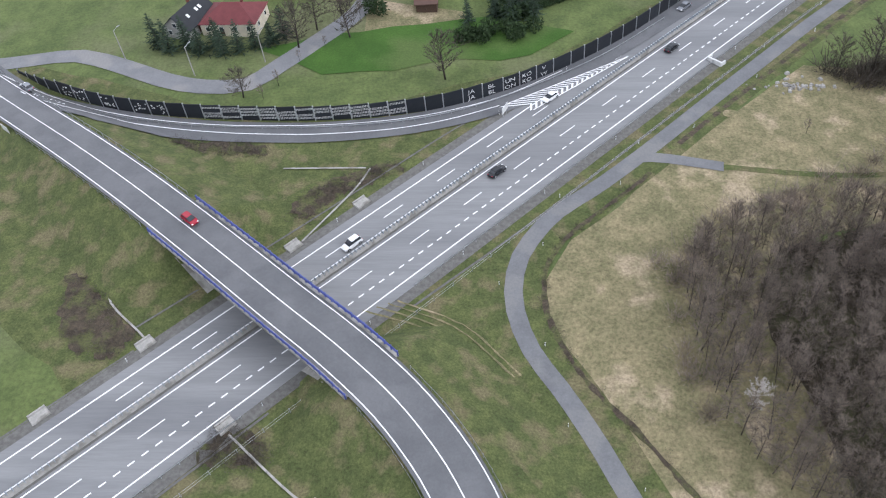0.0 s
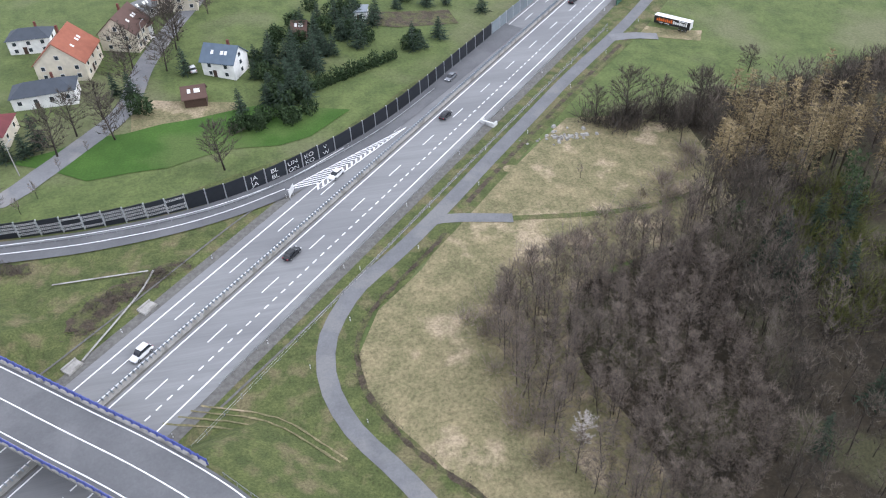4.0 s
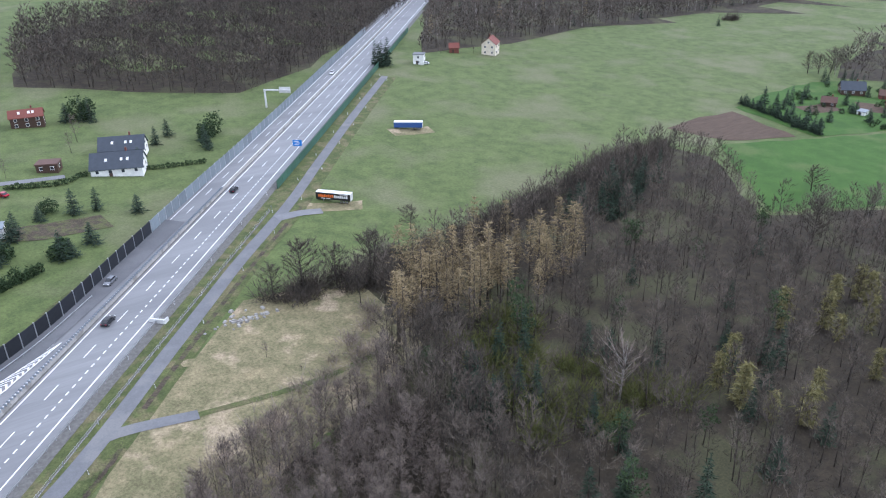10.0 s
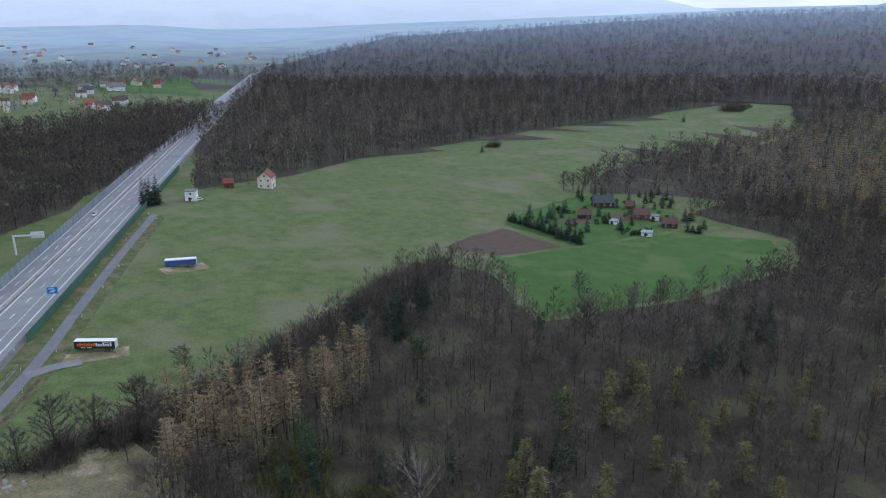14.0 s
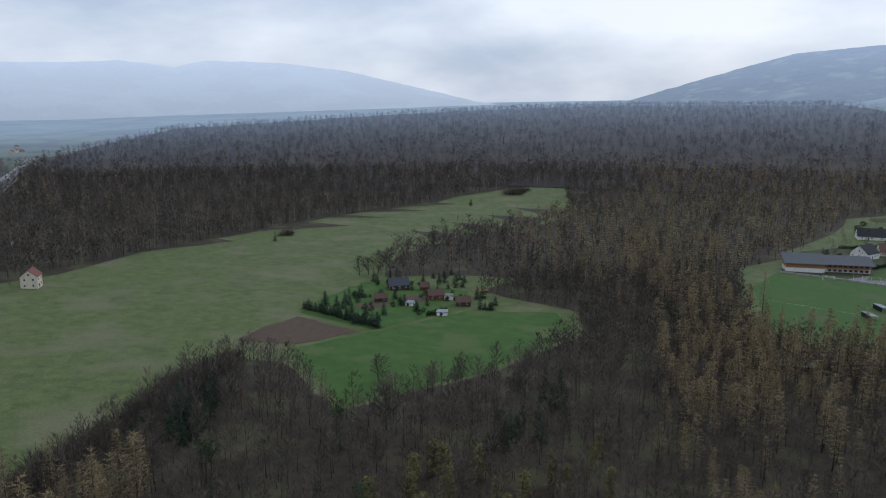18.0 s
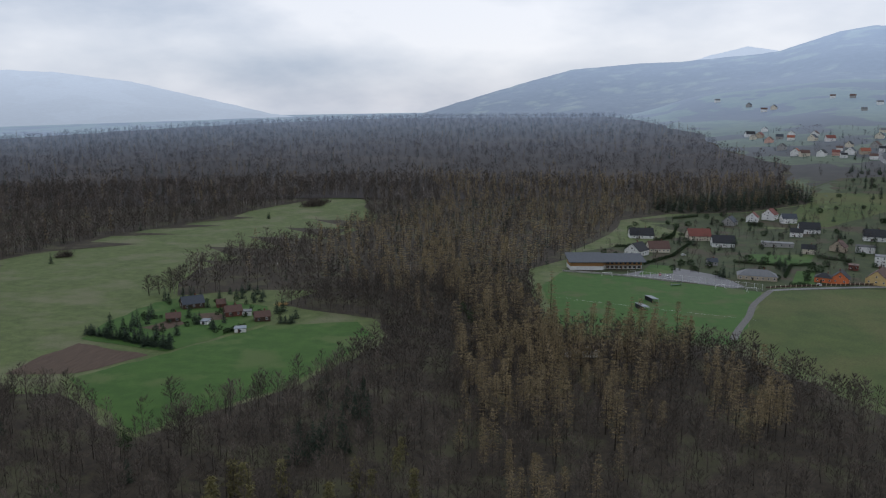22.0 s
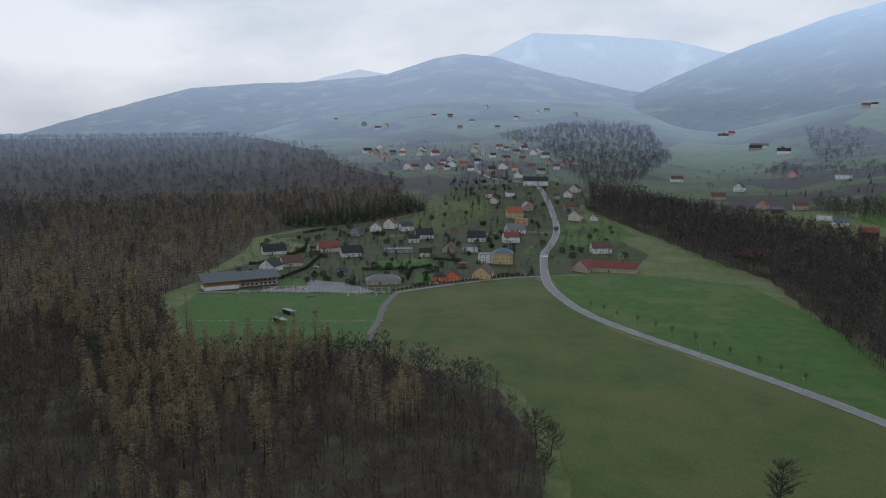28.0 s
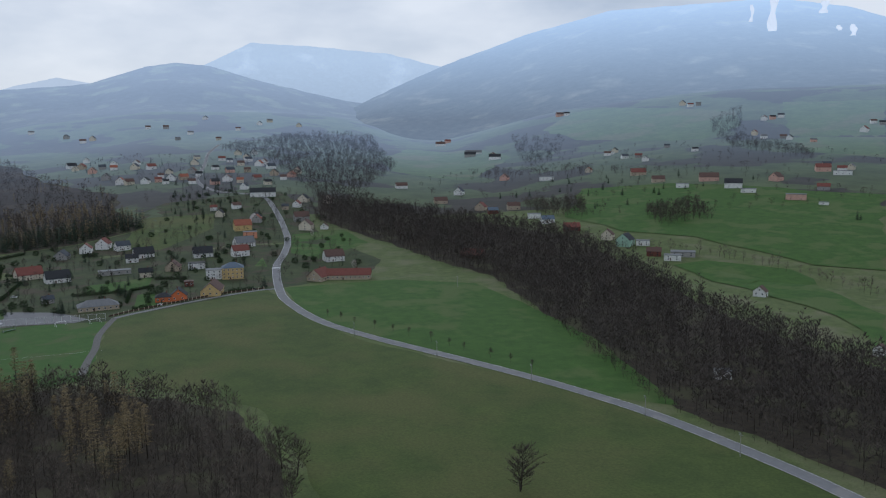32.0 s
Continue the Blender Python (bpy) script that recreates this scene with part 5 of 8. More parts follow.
hills("distant_ridge", "far ridge across the plain, pale blue with painted-in haze", [(75, 1.2), (60, 1.7), (45.27, 1.8), (41.94, 2.01), (38.63, 1.58), (36.7, 2.05), (31.64, 1.95), (27.11, 1.44), (22.44, 0.4), (18.5, -0.5), (14, -1.7)], 3600, 4600, 5, "hill_far", 3)
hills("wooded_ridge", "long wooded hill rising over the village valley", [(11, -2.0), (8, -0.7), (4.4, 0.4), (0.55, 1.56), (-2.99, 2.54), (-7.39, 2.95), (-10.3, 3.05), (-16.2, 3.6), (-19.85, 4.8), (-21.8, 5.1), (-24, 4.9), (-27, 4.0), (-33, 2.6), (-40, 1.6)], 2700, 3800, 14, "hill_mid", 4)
hills("back_knoll", "small knoll behind the ridge, paled by painted-in haze", [(-9.5, 2.6), (-12, 3.4), (-14.5, 4.0), (-16.3, 3.7), (-18, 3.0)], 4250, 4350, 40, "hill_far", 5)
hills("hazy_mountain", "high mountain with snow streaks and painted-in haze behind the ridges", [(-20, 4.4), (-23.6, 5.0), (-26.7, 6.5), (-31, 6.3), (-36.3, 5.8), (-39.4, 5.0), (-44, 4.2), (-50, 3)], 4100, 4650, 10, "hill_haze", 6)
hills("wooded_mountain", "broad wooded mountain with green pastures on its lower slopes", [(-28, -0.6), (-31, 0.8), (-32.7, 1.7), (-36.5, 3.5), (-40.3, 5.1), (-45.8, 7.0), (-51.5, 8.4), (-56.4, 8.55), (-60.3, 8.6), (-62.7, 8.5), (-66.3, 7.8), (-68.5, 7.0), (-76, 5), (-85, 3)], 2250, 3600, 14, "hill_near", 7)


# snow runs near the mountain's top, brightened by emission put into the snow
mat("snow", (0.85, 0.87, 0.9), (0.7, 0.73, 0.78), 0.05, 0.8)
sn = MATS["snow"].node_tree.nodes["Principled BSDF"]
sn.inputs["Emission Color"].default_value, sn.inputs["Emission Strength"].default_value = (0.9, 0.93, 0.97, 1), 0.4
MOUNT = [(-85, 3), (-76, 5), (-68.5, 7.0), (-66.3, 7.8), (-62.7, 8.5), (-60.3, 8.6), (-56.4, 8.55), (-51.5, 8.4), (-45.8, 7.0)]
for k, (az_, k0, k1, wd) in enumerate(((-61.9, 0.62, 0.97, 17), (-64.9, 0.84, 0.98, 16), (-60.6, 0.72, 0.9, 7), (-66.6, 0.62, 0.75, 12), (-65.8, 0.66, 0.72, 10))):
    top = 94 + 3600 * math.tan(radians(float(np.interp(az_, [a for a, _ in MOUNT], [e for _, e in MOUNT]))))
    z0 = lz(30 + 2250 * math.cos(radians(az_)), -8 + 2250 * math.sin(radians(az_))) - 14
    b = bag()
    for j in range(11):
        kk = k0 + (k1 - k0) * j / 10
        r_ = 2250 + 1350 * kk - 25
        aa = radians(az_ + 0.05 * math.sin(j * 0.5 + k))
        z_ = z0 + (top - z0) * kk ** 1.25 + 14
        w2 = wd * (0.75 + 0.25 * math.sin(j * 0.8 + k))
        for s_ in (-1, 1):
            b.v.append((30 + r_ * math.cos(aa) + s_ * w2 * math.sin(aa), -8 + r_ * math.sin(aa) - s_ * w2 * math.cos(aa), z_))
    for j in range(10):
        b.f.append((2 * j, 2 * j + 1, 2 * j + 3, 2 * j + 2))
    tagged(part("ski_run", b, "snow"), "snow-covered ski run on the wooded mountain", "snow", kind="structure")

# ---- houses ----
WIN_FRAME = mesh_of("window", box(bag(), 0, 0, -0.65, 1.2, 0.12, 1.3), "white_wall")
WIN_PANE = mesh_of("pane", box(bag(), 0, -0.045, -0.52, 0.98, 0.1, 1.04), "window_glass")
DOOR = mesh_of("door", box(bag(), 0, 0, 0, 1.1, 0.12, 2.1), "wood_dark")
WORDS = {"white_wall": "white", "cream_wall": "cream", "yellow_wall": "yellow", "orange_wall": "orange", "grey_wall": "grey", "beige_wall": "beige", "salmon_wall": "salmon", "mint_wall": "mint-green", "pink_wall": "pale pink", "wood_dark": "dark wooden", "brick_red": "brick-red",
         "red_roof": "red tiled roof", "maroon_roof": "dark red hipped roof", "brown_roof": "brown tiled roof", "slate_roof": "slate-grey roof", "black_roof": "black roof", "blue_roof": "blue-grey roof", "orange_roof": "orange-red roof", "grey_roof": "low grey roof", "metal_roof": "sheet-metal roof"}
house_rnd = random.Random(12)


def slab(p, n):
    """A sloping roof face with thickness: four corners, pushed down by n."""
    return [tuple(q) for q in p] + [(q[0], q[1], q[2] - n) for q in p], [(0, 1, 2, 3), (7, 6, 5, 4), (0, 4, 5, 1), (1, 5, 6, 2), (2, 6, 7, 3), (3, 7, 4, 0)]


def house(x, y, turn, w, d, h, wall_m, roof_m, style="gable", label=""):
    far_off = math.dist((x, y), (30, -8))
    z = min(lz(x + a, y + b_) for a in (-w / 2, w / 2) for b_ in (-d / 2, d / 2))
    top = max(lz(x + a, y + b_) for a in (-w / 2, w / 2) for b_ in (-d / 2, d / 2))
    small = h < 3.01 and wall_m in ("wood_dark", "brick_red")
    t = thing("garden_shed" if small and w < 12 else "house", label or f"{WORDS[wall_m]} house with a {WORDS[roof_m]} among the gardens", "shed" if small and w < 12 else "house", pose(x, y, z - 0.1, 0, 0, turn), "houses of the village")
    h = h + (top - z)
    rise = {"gable": d * 0.42, "hip": d * 0.30, "flat": 0.0}[style]
    b = box(bag(), 0, 0, 0, w, d, h)
    if style == "gable":
        put(b, [(-w / 2, -d / 2, h), (-w / 2, d / 2, h), (-w / 2, 0, h + rise), (w / 2, -d / 2, h), (w / 2, d / 2, h), (w / 2, 0, h + rise)], [(0, 2, 1), (3, 4, 5)])
    part("wall", b, wall_m, t)
    o = 0.45
    if style == "flat":
        part("roof", box(bag(), 0, 0, h, w + 0.5, d + 0.5, 0.35), roof_m, t)
    elif style == "gable":
        k = rise / (d / 2)
        for s in (-1, 1):
            vs, fs = slab([(-w / 2 - o, s * (d / 2 + o), h - o * k + 0.2), (w / 2 + o, s * (d / 2 + o), h - o * k + 0.2), (w / 2 + o, 0, h + rise + 0.2), (-w / 2 - o, 0, h + rise + 0.2)], 0.22)
            part("roof", put(bag(), vs, fs), roof_m, t)
        if far_off < 400:
            sky = mesh_of("skylight", box(bag(), 0, 0, 0, 0.8, 1.1, 0.08), "white_wall")
            for q in (-0.2, 0.1, 0.22):
                ob = part("skylight", sky, None, t)
                ob.matrix_basis = pose(w * q, -d * 0.25, h + rise * 0.5 + 0.24, math.degrees(math.atan(k)))
    else:
        rl = max(0.0, w - d) / 2 + 0.3
        e = [(-w / 2 - o, -d / 2 - o, h), (w / 2 + o, -d / 2 - o, h), (w / 2 + o, d / 2 + o, h), (-w / 2 - o, d / 2 + o, h), (-rl, 0, h + rise), (rl, 0, h + rise)]
        part("roof", put(bag(), e, [(0, 1, 5, 4), (2, 3, 4, 5), (1, 2, 5), (3, 0, 4), (3, 2, 1, 0)]), roof_m, t)
    if style != "flat" and w > 7 and far_off < 1300:
        part("chimney", box(bag(), w * 0.18, d * 0.1, h + rise * 0.4, 0.6, 0.6, rise * 0.6 + 1.2), "brick_red", t)
    floors = 1 if h < 4.6 else (2 if h < 7.5 else 3)
    step = h / floors
    many, remote = far_off < 700, far_off > 930

    def window(px, py, pz, a):
        ob = part("window", WIN_FRAME if many else WIN_PANE, None, t)
        ob.matrix_basis = pose(px, py, pz, 0, 0, a)
        if many:
            part("pane", WIN_PANE, None, ob)

    if not small or w > 6:
        for fl in range(1 if remote else floors):
            zc = step * fl + step * 0.55 + (top - z) * (fl == 0) * 0.4
            n = max(1, int(w / (3.4 if many else (8.0 if remote else 5.5))))
            for i in range(n):
                px = -w / 2 + w * (i + 0.5) / n
                window(px, -d / 2 - 0.02, zc, 0)
                if many and far_off < 420:
                    window(px, d / 2 + 0.02, zc, 180)
            m = 0 if remote else (max(1, int(d / 4.0)) if many else 1)
            for i in range(m):
                py = -d / 2 + d * (i + 0.5) / m
                window(w / 2 + 0.02, py, zc, 90)
                window(-w / 2 - 0.02, py, zc, 270)
        if style == "gable" and rise > 3.2:
            for s, a in ((1, 90), (-1, 270)):
                window(s * (w / 2 + 0.02), 0, h + rise * 0.3, a)
    if remote:
        return t
    ob = part("door", DOOR, None, t)
    ob.matrix_basis = pose(-w * 0.12, -d / 2 - 0.03, 0.1 + (top - z) * 0.5)
    return t


# village below the wood
house(781, -118, 272, 21.8, 14.0, 3.2, "white_wall", "black_roof", "gable")
house(689, -102, 322, 15.3, 14.0, 4.5, "white_wall", "black_roof", "gable")
house(708, -122, 276, 17.3, 13.0, 3.5, "cream_wall", "brown_roof", "gable")
house(775, -169, 273, 20.2, 14.0, 4.5, "cream_wall", "red_roof", "gable")
house(741, -183, 266, 18.4, 13.8, 4.0, "white_wall", "black_roof", "gable")
house(890, -266, 323, 12.0, 12.8, 5.0, "white_wall", "red_roof", "gable")
house(817, -281, 261, 18.5, 13.9, 4.0, "white_wall", "black_roof", "gable")
house(743, -230, 258, 26.0, 9.1, 3.5, "grey_wall", "grey_roof", "flat")
house(605, -175, 259, 26.0, 13.0, 3.2, "beige_wall", "grey_roof", "hip")
house(651, -154, 277, 7.4, 5.5, 3.5, "grey_wall", "slate_roof", "gable")
house(865, -219, 326, 11.6, 12.3, 3.5, "grey_wall", "slate_roof", "gable")
house(602, -220, 245, 11.5, 9.2, 3.6, "orange_wall", "black_roof", "hip", "bright orange house with a low dark hipped roof")
house(599, -230, 334, 11.0, 11.0, 4.2, "orange_wall", "black_roof", "gable", "bright orange house wing with white window frames")
house(604, -258, 327, 22.3, 14.0, 4.2, "yellow_wall", "brown_roof", "gable", "yellow house with a brown gabled roof")
house(658, -300, 245, 17.4, 14.0, 9.0, "yellow_wall", "blue_roof", "hip", "tall yellow villa with a blue-grey hipped roof")
house(666, -287, 246, 13.0, 10.4, 7.5, "white_wall", "grey_roof", "flat")
house(649, -258, 248, 6.8, 6.8, 4.0, "brick_red", "brown_roof", "flat")
house(725, -275, 324, 11.0, 11.8, 3.8, "beige_wall", "brown_roof", "gable")
house(719, -294, 248, 14.5, 10.1, 5.0, "white_wall", "black_roof", "flat", "white cube-shaped modern house with dark flat roof")
house(773, -323, 252, 17.9, 13.4, 4.0, "white_wall", "black_roof", "gable")
house(750, -351, 260, 15.4, 11.6, 5.5, "white_wall", "red_roof", "gable")
house(831, -402, 244, 14.7, 10.3, 6.0, "salmon_wall", "grey_roof", "flat", "salmon-coloured block-shaped house with flat roof")
house(878, -416, 254, 18.8, 14.0, 5.0, "yellow_wall", "orange_roof", "gable")
house(918, -453, 313, 10.6, 11.3, 5.0, "white_wall", "black_roof", "gable")
house(795, -377, 264, 19.4, 14.0, 4.0, "white_wall", "grey_roof", "gable")
house(831, -472, 315, 14.2, 14.0, 5.0, "cream_wall", "brown_roof", "gable")
house(882, -495, 250, 17.5, 13.1, 5.0, "grey_wall", "brown_roof", "gable")
house(821, -490, 319, 8.1, 8.6, 3.0, "white_wall", "brown_roof", "gable")
house(667, -405, 253, 17.7, 13.3, 4.5, "white_wall", "brown_roof", "gable")
house(601, -350, 299, 17.9, 14.0, 4.0, "beige_wall", "red_roof", "gable", "old barn wing with a faded red roof")
house(589, -371, 232, 36.5, 10.9, 4.0, "beige_wall", "red_roof", "gable", "long old stone barn with a red tiled roof")
house(588, -509, 203, 21.5, 10.8, 3.0, "wood_dark", "red_roof", "gable")
house(1083, -548, 243, 36.2, 14.0, 5.0, "white_wall", "black_roof", "gable", "long white inn with a dark roof")
house(1018, -444, 246, 8.6, 6.5, 4.5, "white_wall", "red_roof", "gable")
house(973, -432, 316, 8.7, 9.3, 4.5, "cream_wall", "black_roof", "gable")
house(1013, -473, 265, 10.9, 8.2, 4.5, "white_wall", "brown_roof", "gable")
house(907, -449, 323, 10.1, 10.8, 4.5, "grey_wall", "orange_roof", "gable")
house(965, -519, 241, 8.5, 6.4, 4.5, "beige_wall", "slate_roof", "gable")
house(973, -541, 311, 9.1, 9.7, 4.5, "white_wall", "red_roof", "gable")
house(1241, -546, 266, 13.2, 9.9, 4.5, "pink_wall", "black_roof", "gable")
house(1264, -578, 325, 14.0, 14.0, 4.5, "white_wall", "brown_roof", "gable")
house(1234, -586, 244, 10.7, 8.0, 4.5, "cream_wall", "orange_roof", "gable")
house(1164, -559, 314, 10.6, 11.3, 4.5, "white_wall", "slate_roof", "gable")
house(1242, -620, 263, 13.5, 10.1, 4.5, "grey_wall", "red_roof", "gable")
house(1285, -675, 322, 14.6, 14.0, 4.5, "beige_wall", "black_roof", "gable")
house(1226, -660, 241, 10.9, 8.2, 4.5, "white_wall", "brown_roof", "gable")
house(1250, -689, 311, 11.7, 12.5, 4.5, "pink_wall", "orange_roof", "gable")
house(1373, -715, 262, 15.1, 11.3, 4.5, "white_wall", "slate_roof", "gable")
house(1289, -722, 320, 14.9, 14.0, 4.5, "cream_wall", "red_roof", "gable")
house(1351, -567, 247, 11.4, 8.6, 4.5, "white_wall", "black_roof", "gable")
house(1395, -574, 318, 12.4, 13.2, 4.5, "grey_wall", "brown_roof", "gable")
house(1329, -531, 268, 14.0, 10.5, 4.5, "beige_wall", "orange_roof", "gable")
house(1334, -512, 329, 14.4, 14.0, 4.5, "white_wall", "slate_roof", "gable")
house(1328, -488, 250, 11.0, 8.3, 4.5, "pink_wall", "red_roof", "gable")
house(1330, -468, 321, 11.6, 12.4, 4.5, "white_wall", "black_roof", "gable")
house(1349, -448, 272, 13.9, 10.4, 4.5, "cream_wall", "brown_roof", "gable")
house(1368, -441, 332, 14.4, 14.0, 4.5, "white_wall", "orange_roof", "gable")
house(1621, -490, 253, 13.3, 9.9, 4.5, "grey_wall", "slate_roof", "gable")
house(1675, -468, 324, 14.3, 14.0, 4.5, "beige_wall", "red_roof", "gable")
house(1712, -459, 275, 17.3, 13.0, 4.5, "white_wall", "black_roof", "gable")
house(1578, -459, 334, 16.6, 14.0, 4.5, "pink_wall", "brown_roof", "gable")
house(1583, -499, 253, 13.0, 9.7, 4.5, "white_wall", "orange_roof", "gable")
house(1540, -524, 321, 13.4, 14.0, 4.5, "cream_wall", "slate_roof", "gable")
house(1504, -541, 270, 15.6, 11.7, 4.5, "white_wall", "red_roof", "gable")
house(1454, -445, 333, 15.3, 14.0, 4.5, "grey_wall", "black_roof", "gable")
house(1349, -656, 244, 11.7, 8.8, 4.5, "beige_wall", "brown_roof", "gable")
house(1421, -716, 313, 13.1, 14.0, 4.5, "white_wall", "orange_roof", "gable")
house(1363, -629, 265, 14.7, 11.0, 4.5, "pink_wall", "slate_roof", "gable")
# scattered houses on the valley side
house(1011, -964, 296, 10.9, 14.0, 4.5, "pink_wall", "brown_roof", "gable")
house(927, -978, 223, 23.3, 14.0, 4.5, "white_wall", "grey_roof", "flat")
house(951, -809, 299, 11.0, 14.0, 5.0, "white_wall", "slate_roof", "gable")
house(903, -732, 240, 18.4, 11.1, 4.0, "beige_wall", "brown_roof", "gable")
house(767, -742, 235, 16.2, 9.7, 5.0, "beige_wall", "brown_roof", "gable")
house(802, -717, 297, 10.5, 14.0, 4.5, "beige_wall", "red_roof", "gable")
house(768, -706, 237, 12.9, 7.8, 4.5, "brick_red", "blue_roof", "gable")
house(697, -707, 224, 15.7, 9.4, 5.0, "white_wall", "grey_roof", "flat")
house(660, -690, 243, 15.1, 9.0, 4.5, "white_wall", "blue_roof", "gable")
house(605, -669, 231, 17.3, 10.4, 4.0, "brick_red", "red_roof", "gable")
house(544, -654, 293, 8.7, 11.7, 5.0, "cream_wall", "brown_roof", "gable")
house(513, -642, 287, 14.3, 14.0, 5.5, "mint_wall", "black_roof", "gable")
house(1408, -1241, 228, 26.0, 14.0, 5.0, "grey_wall", "black_roof", "gable")
house(1309, -1225, 226, 26.0, 14.0, 5.0, "white_wall", "black_roof", "gable")
house(1714, -1407, 230, 26.0, 14.0, 5.0, "white_wall", "brown_roof", "gable")
house(911, -1064, 295, 8.0, 10.7, 4.0, "cream_wall", "orange_roof", "gable")
house(1040, -1285, 298, 11.2, 14.0, 4.0, "white_wall", "grey_roof", "flat")
house(1075, -792, 243, 18.5, 11.1, 4.0, "white_wall", "brown_roof", "gable")
house(664, -1031, 217, 26.0, 14.0, 4.5, "pink_wall", "brown_roof", "gable")
house(664, -966, 213, 17.0, 10.2, 5.0, "white_wall", "grey_roof", "flat")
house(726, -998, 225, 17.9, 10.8, 4.0, "beige_wall", "brown_roof", "gable")
house(799, -1049, 226, 22.8, 13.7, 4.0, "beige_wall", "red_roof", "gable")
house(602, -990, 210, 22.4, 13.5, 6.0, "white_wall", "black_roof", "gable")
house(568, -968, 209, 18.6, 11.2, 4.0, "white_wall", "grey_roof", "flat")
house(585, -1071, 267, 14.6, 14.0, 4.5, "pink_wall", "brown_roof", "gable")
house(498, -953, 206, 23.0, 13.8, 5.5, "pink_wall", "grey_roof", "flat")
house(572, -1181, 215, 20.1, 12.0, 5.0, "pink_wall", "red_roof", "gable")
house(536, -1164, 203, 24.0, 14.0, 4.0, "white_wall", "grey_roof", "flat")
house(502, -1033, 204, 15.2, 9.1, 4.0, "grey_wall", "red_roof", "gable")
house(457, -937, 204, 10.8, 6.5, 3.0, "white_wall", "grey_roof", "flat")
house(501, -654, 216, 13.0, 7.8, 4.0, "white_wall", "grey_roof", "flat")
house(445, -621, 214, 14.7, 8.8, 4.0, "white_wall", "grey_roof", "flat")
house(467, -624, 215, 12.8, 7.7, 4.0, "brick_red", "brown_roof", "gable")
house(447, -640, 213, 21.4, 12.8, 3.0, "grey_wall", "grey_roof", "flat")
house(323, -550, 283, 6.6, 8.8, 4.0, "white_wall", "brown_roof", "gable")
house(200, -444, 276, 4.5, 6.1, 4.0, "white_wall", "brown_roof", "gable")
house(232, -347, 230, 7.1, 5.0, 4.0, "white_wall", "grey_roof", "flat")
# houses behind the noise barrier
house(93, 259, 331, 16.5, 9.5, 2.2, "white_wall", "slate_roof", "gable", "long white house with a dark solar-studded roof")
house(100, 274, 331, 15.1, 8.5, 2.6, "white_wall", "slate_roof", "gable", "long white house with a dark blue-grey roof")
house(5, 204, 327, 9.8, 7.9, 4.2, "white_wall", "blue_roof", "gable", "pale blue house with a steep blue-grey roof and balcony")
house(-7, 249, 355, 13.8, 6.2, 4.5, "cream_wall", "orange_roof", "gable")
house(-20, 229, 48, 10.0, 8.0, 4.0, "white_wall", "brown_roof", "gable")
house(-17, 245, 37, 8.0, 5.0, 3.0, "grey_wall", "grey_roof", "gable")
house(9, 291, 341, 10.2, 7.1, 4.5, "cream_wall", "brown_roof", "gable")
house(-15, 277, 341, 11.0, 6.6, 3.0, "white_wall", "slate_roof", "hip")
house(-4, 189, 357, 5.6, 5.0, 2.6, "wood_dark", "brown_roof", "gable", "small dark wooden shed with a brown roof")
house(48, 228, 342, 3.8, 5.0, 2.6, "white_wall", "metal_roof", "flat")
house(28, 220, 341, 4.1, 5.0, 2.6, "wood_dark", "brown_roof", "gable")
house(-55, 184, 352, 15.0, 11.0, 3.0, "cream_wall", "maroon_roof", "hip", "farmhouse with a large dark red-brown roof and skylights")
house(-67, 184, 68, 12.5, 8.0, 2.6, "grey_wall", "black_roof", "gable", "grey barn with a broad black roof")
house(-41, 200, 359, 15.6, 7.8, 3.2, "white_wall", "slate_roof", "hip", "white bungalow with a slate-grey hipped roof")
house(-36, 216, 77, 13.5, 13.5, 4.5, "cream_wall", "orange_roof", "gable", "white house with a bright orange-red roof")
house(-21, 228, 68, 10.9, 10.9, 5.0, "cream_wall", "brown_roof", "gable")
house(-47, 232, 353, 11.6, 7.0, 4.0, "white_wall", "slate_roof", "hip")
house(81, 322, 341, 11.6, 5.2, 4.0, "wood_dark", "red_roof", "gable", "wooden house with a bright red roof")
house(74, 271, 329, 6.9, 5.0, 2.6, "wood_dark", "brown_roof", "flat")
house(61, 383, 334, 6.2, 5.0, 5.0, "cream_wall", "red_roof", "gable")
house(284, 339, 312, 5.9, 5.0, 5.0, "white_wall", "grey_roof", "flat", "small white cube house with a flat roof")
house(321, 353, 320, 5.5, 5.0, 3.0, "brick_red", "red_roof", "gable")
house(340, 342, 33, 9.5, 8.4, 6.0, "cream_wall", "red_roof", "gable", "tall cream gabled house with a red roof")
# cabins of the garden colony
house(455, 179, 308, 12.0, 8.4, 3.0, "wood_dark", "slate_roof", "gable", "dark red wooden cabin with a grey roof")
house(460, 164, 301, 4.7, 5.0, 2.5, "brick_red", "brown_roof", "gable")
house(442, 150, 305, 8.9, 6.3, 3.0, "brick_red", "brown_roof", "gable", "dark red garden cabin with white base")
house(435, 131, 298, 8.2, 5.7, 2.8, "wood_dark", "brown_roof", "gable", "small black wooden garden cabin")
house(422, 175, 294, 7.1, 5.0, 2.4, "wood_dark", "brown_roof", "gable")
house(445, 143, 289, 5.0, 5.0, 2.4, "white_wall", "grey_roof", "flat")
house(410, 134, 290, 5.7, 5.0, 2.0, "white_wall", "metal_roof", "flat", "small white garden greenhouse among beds")
house(421, 157, 272, 3.8, 5.0, 1.8, "white_wall", "metal_roof", "flat")
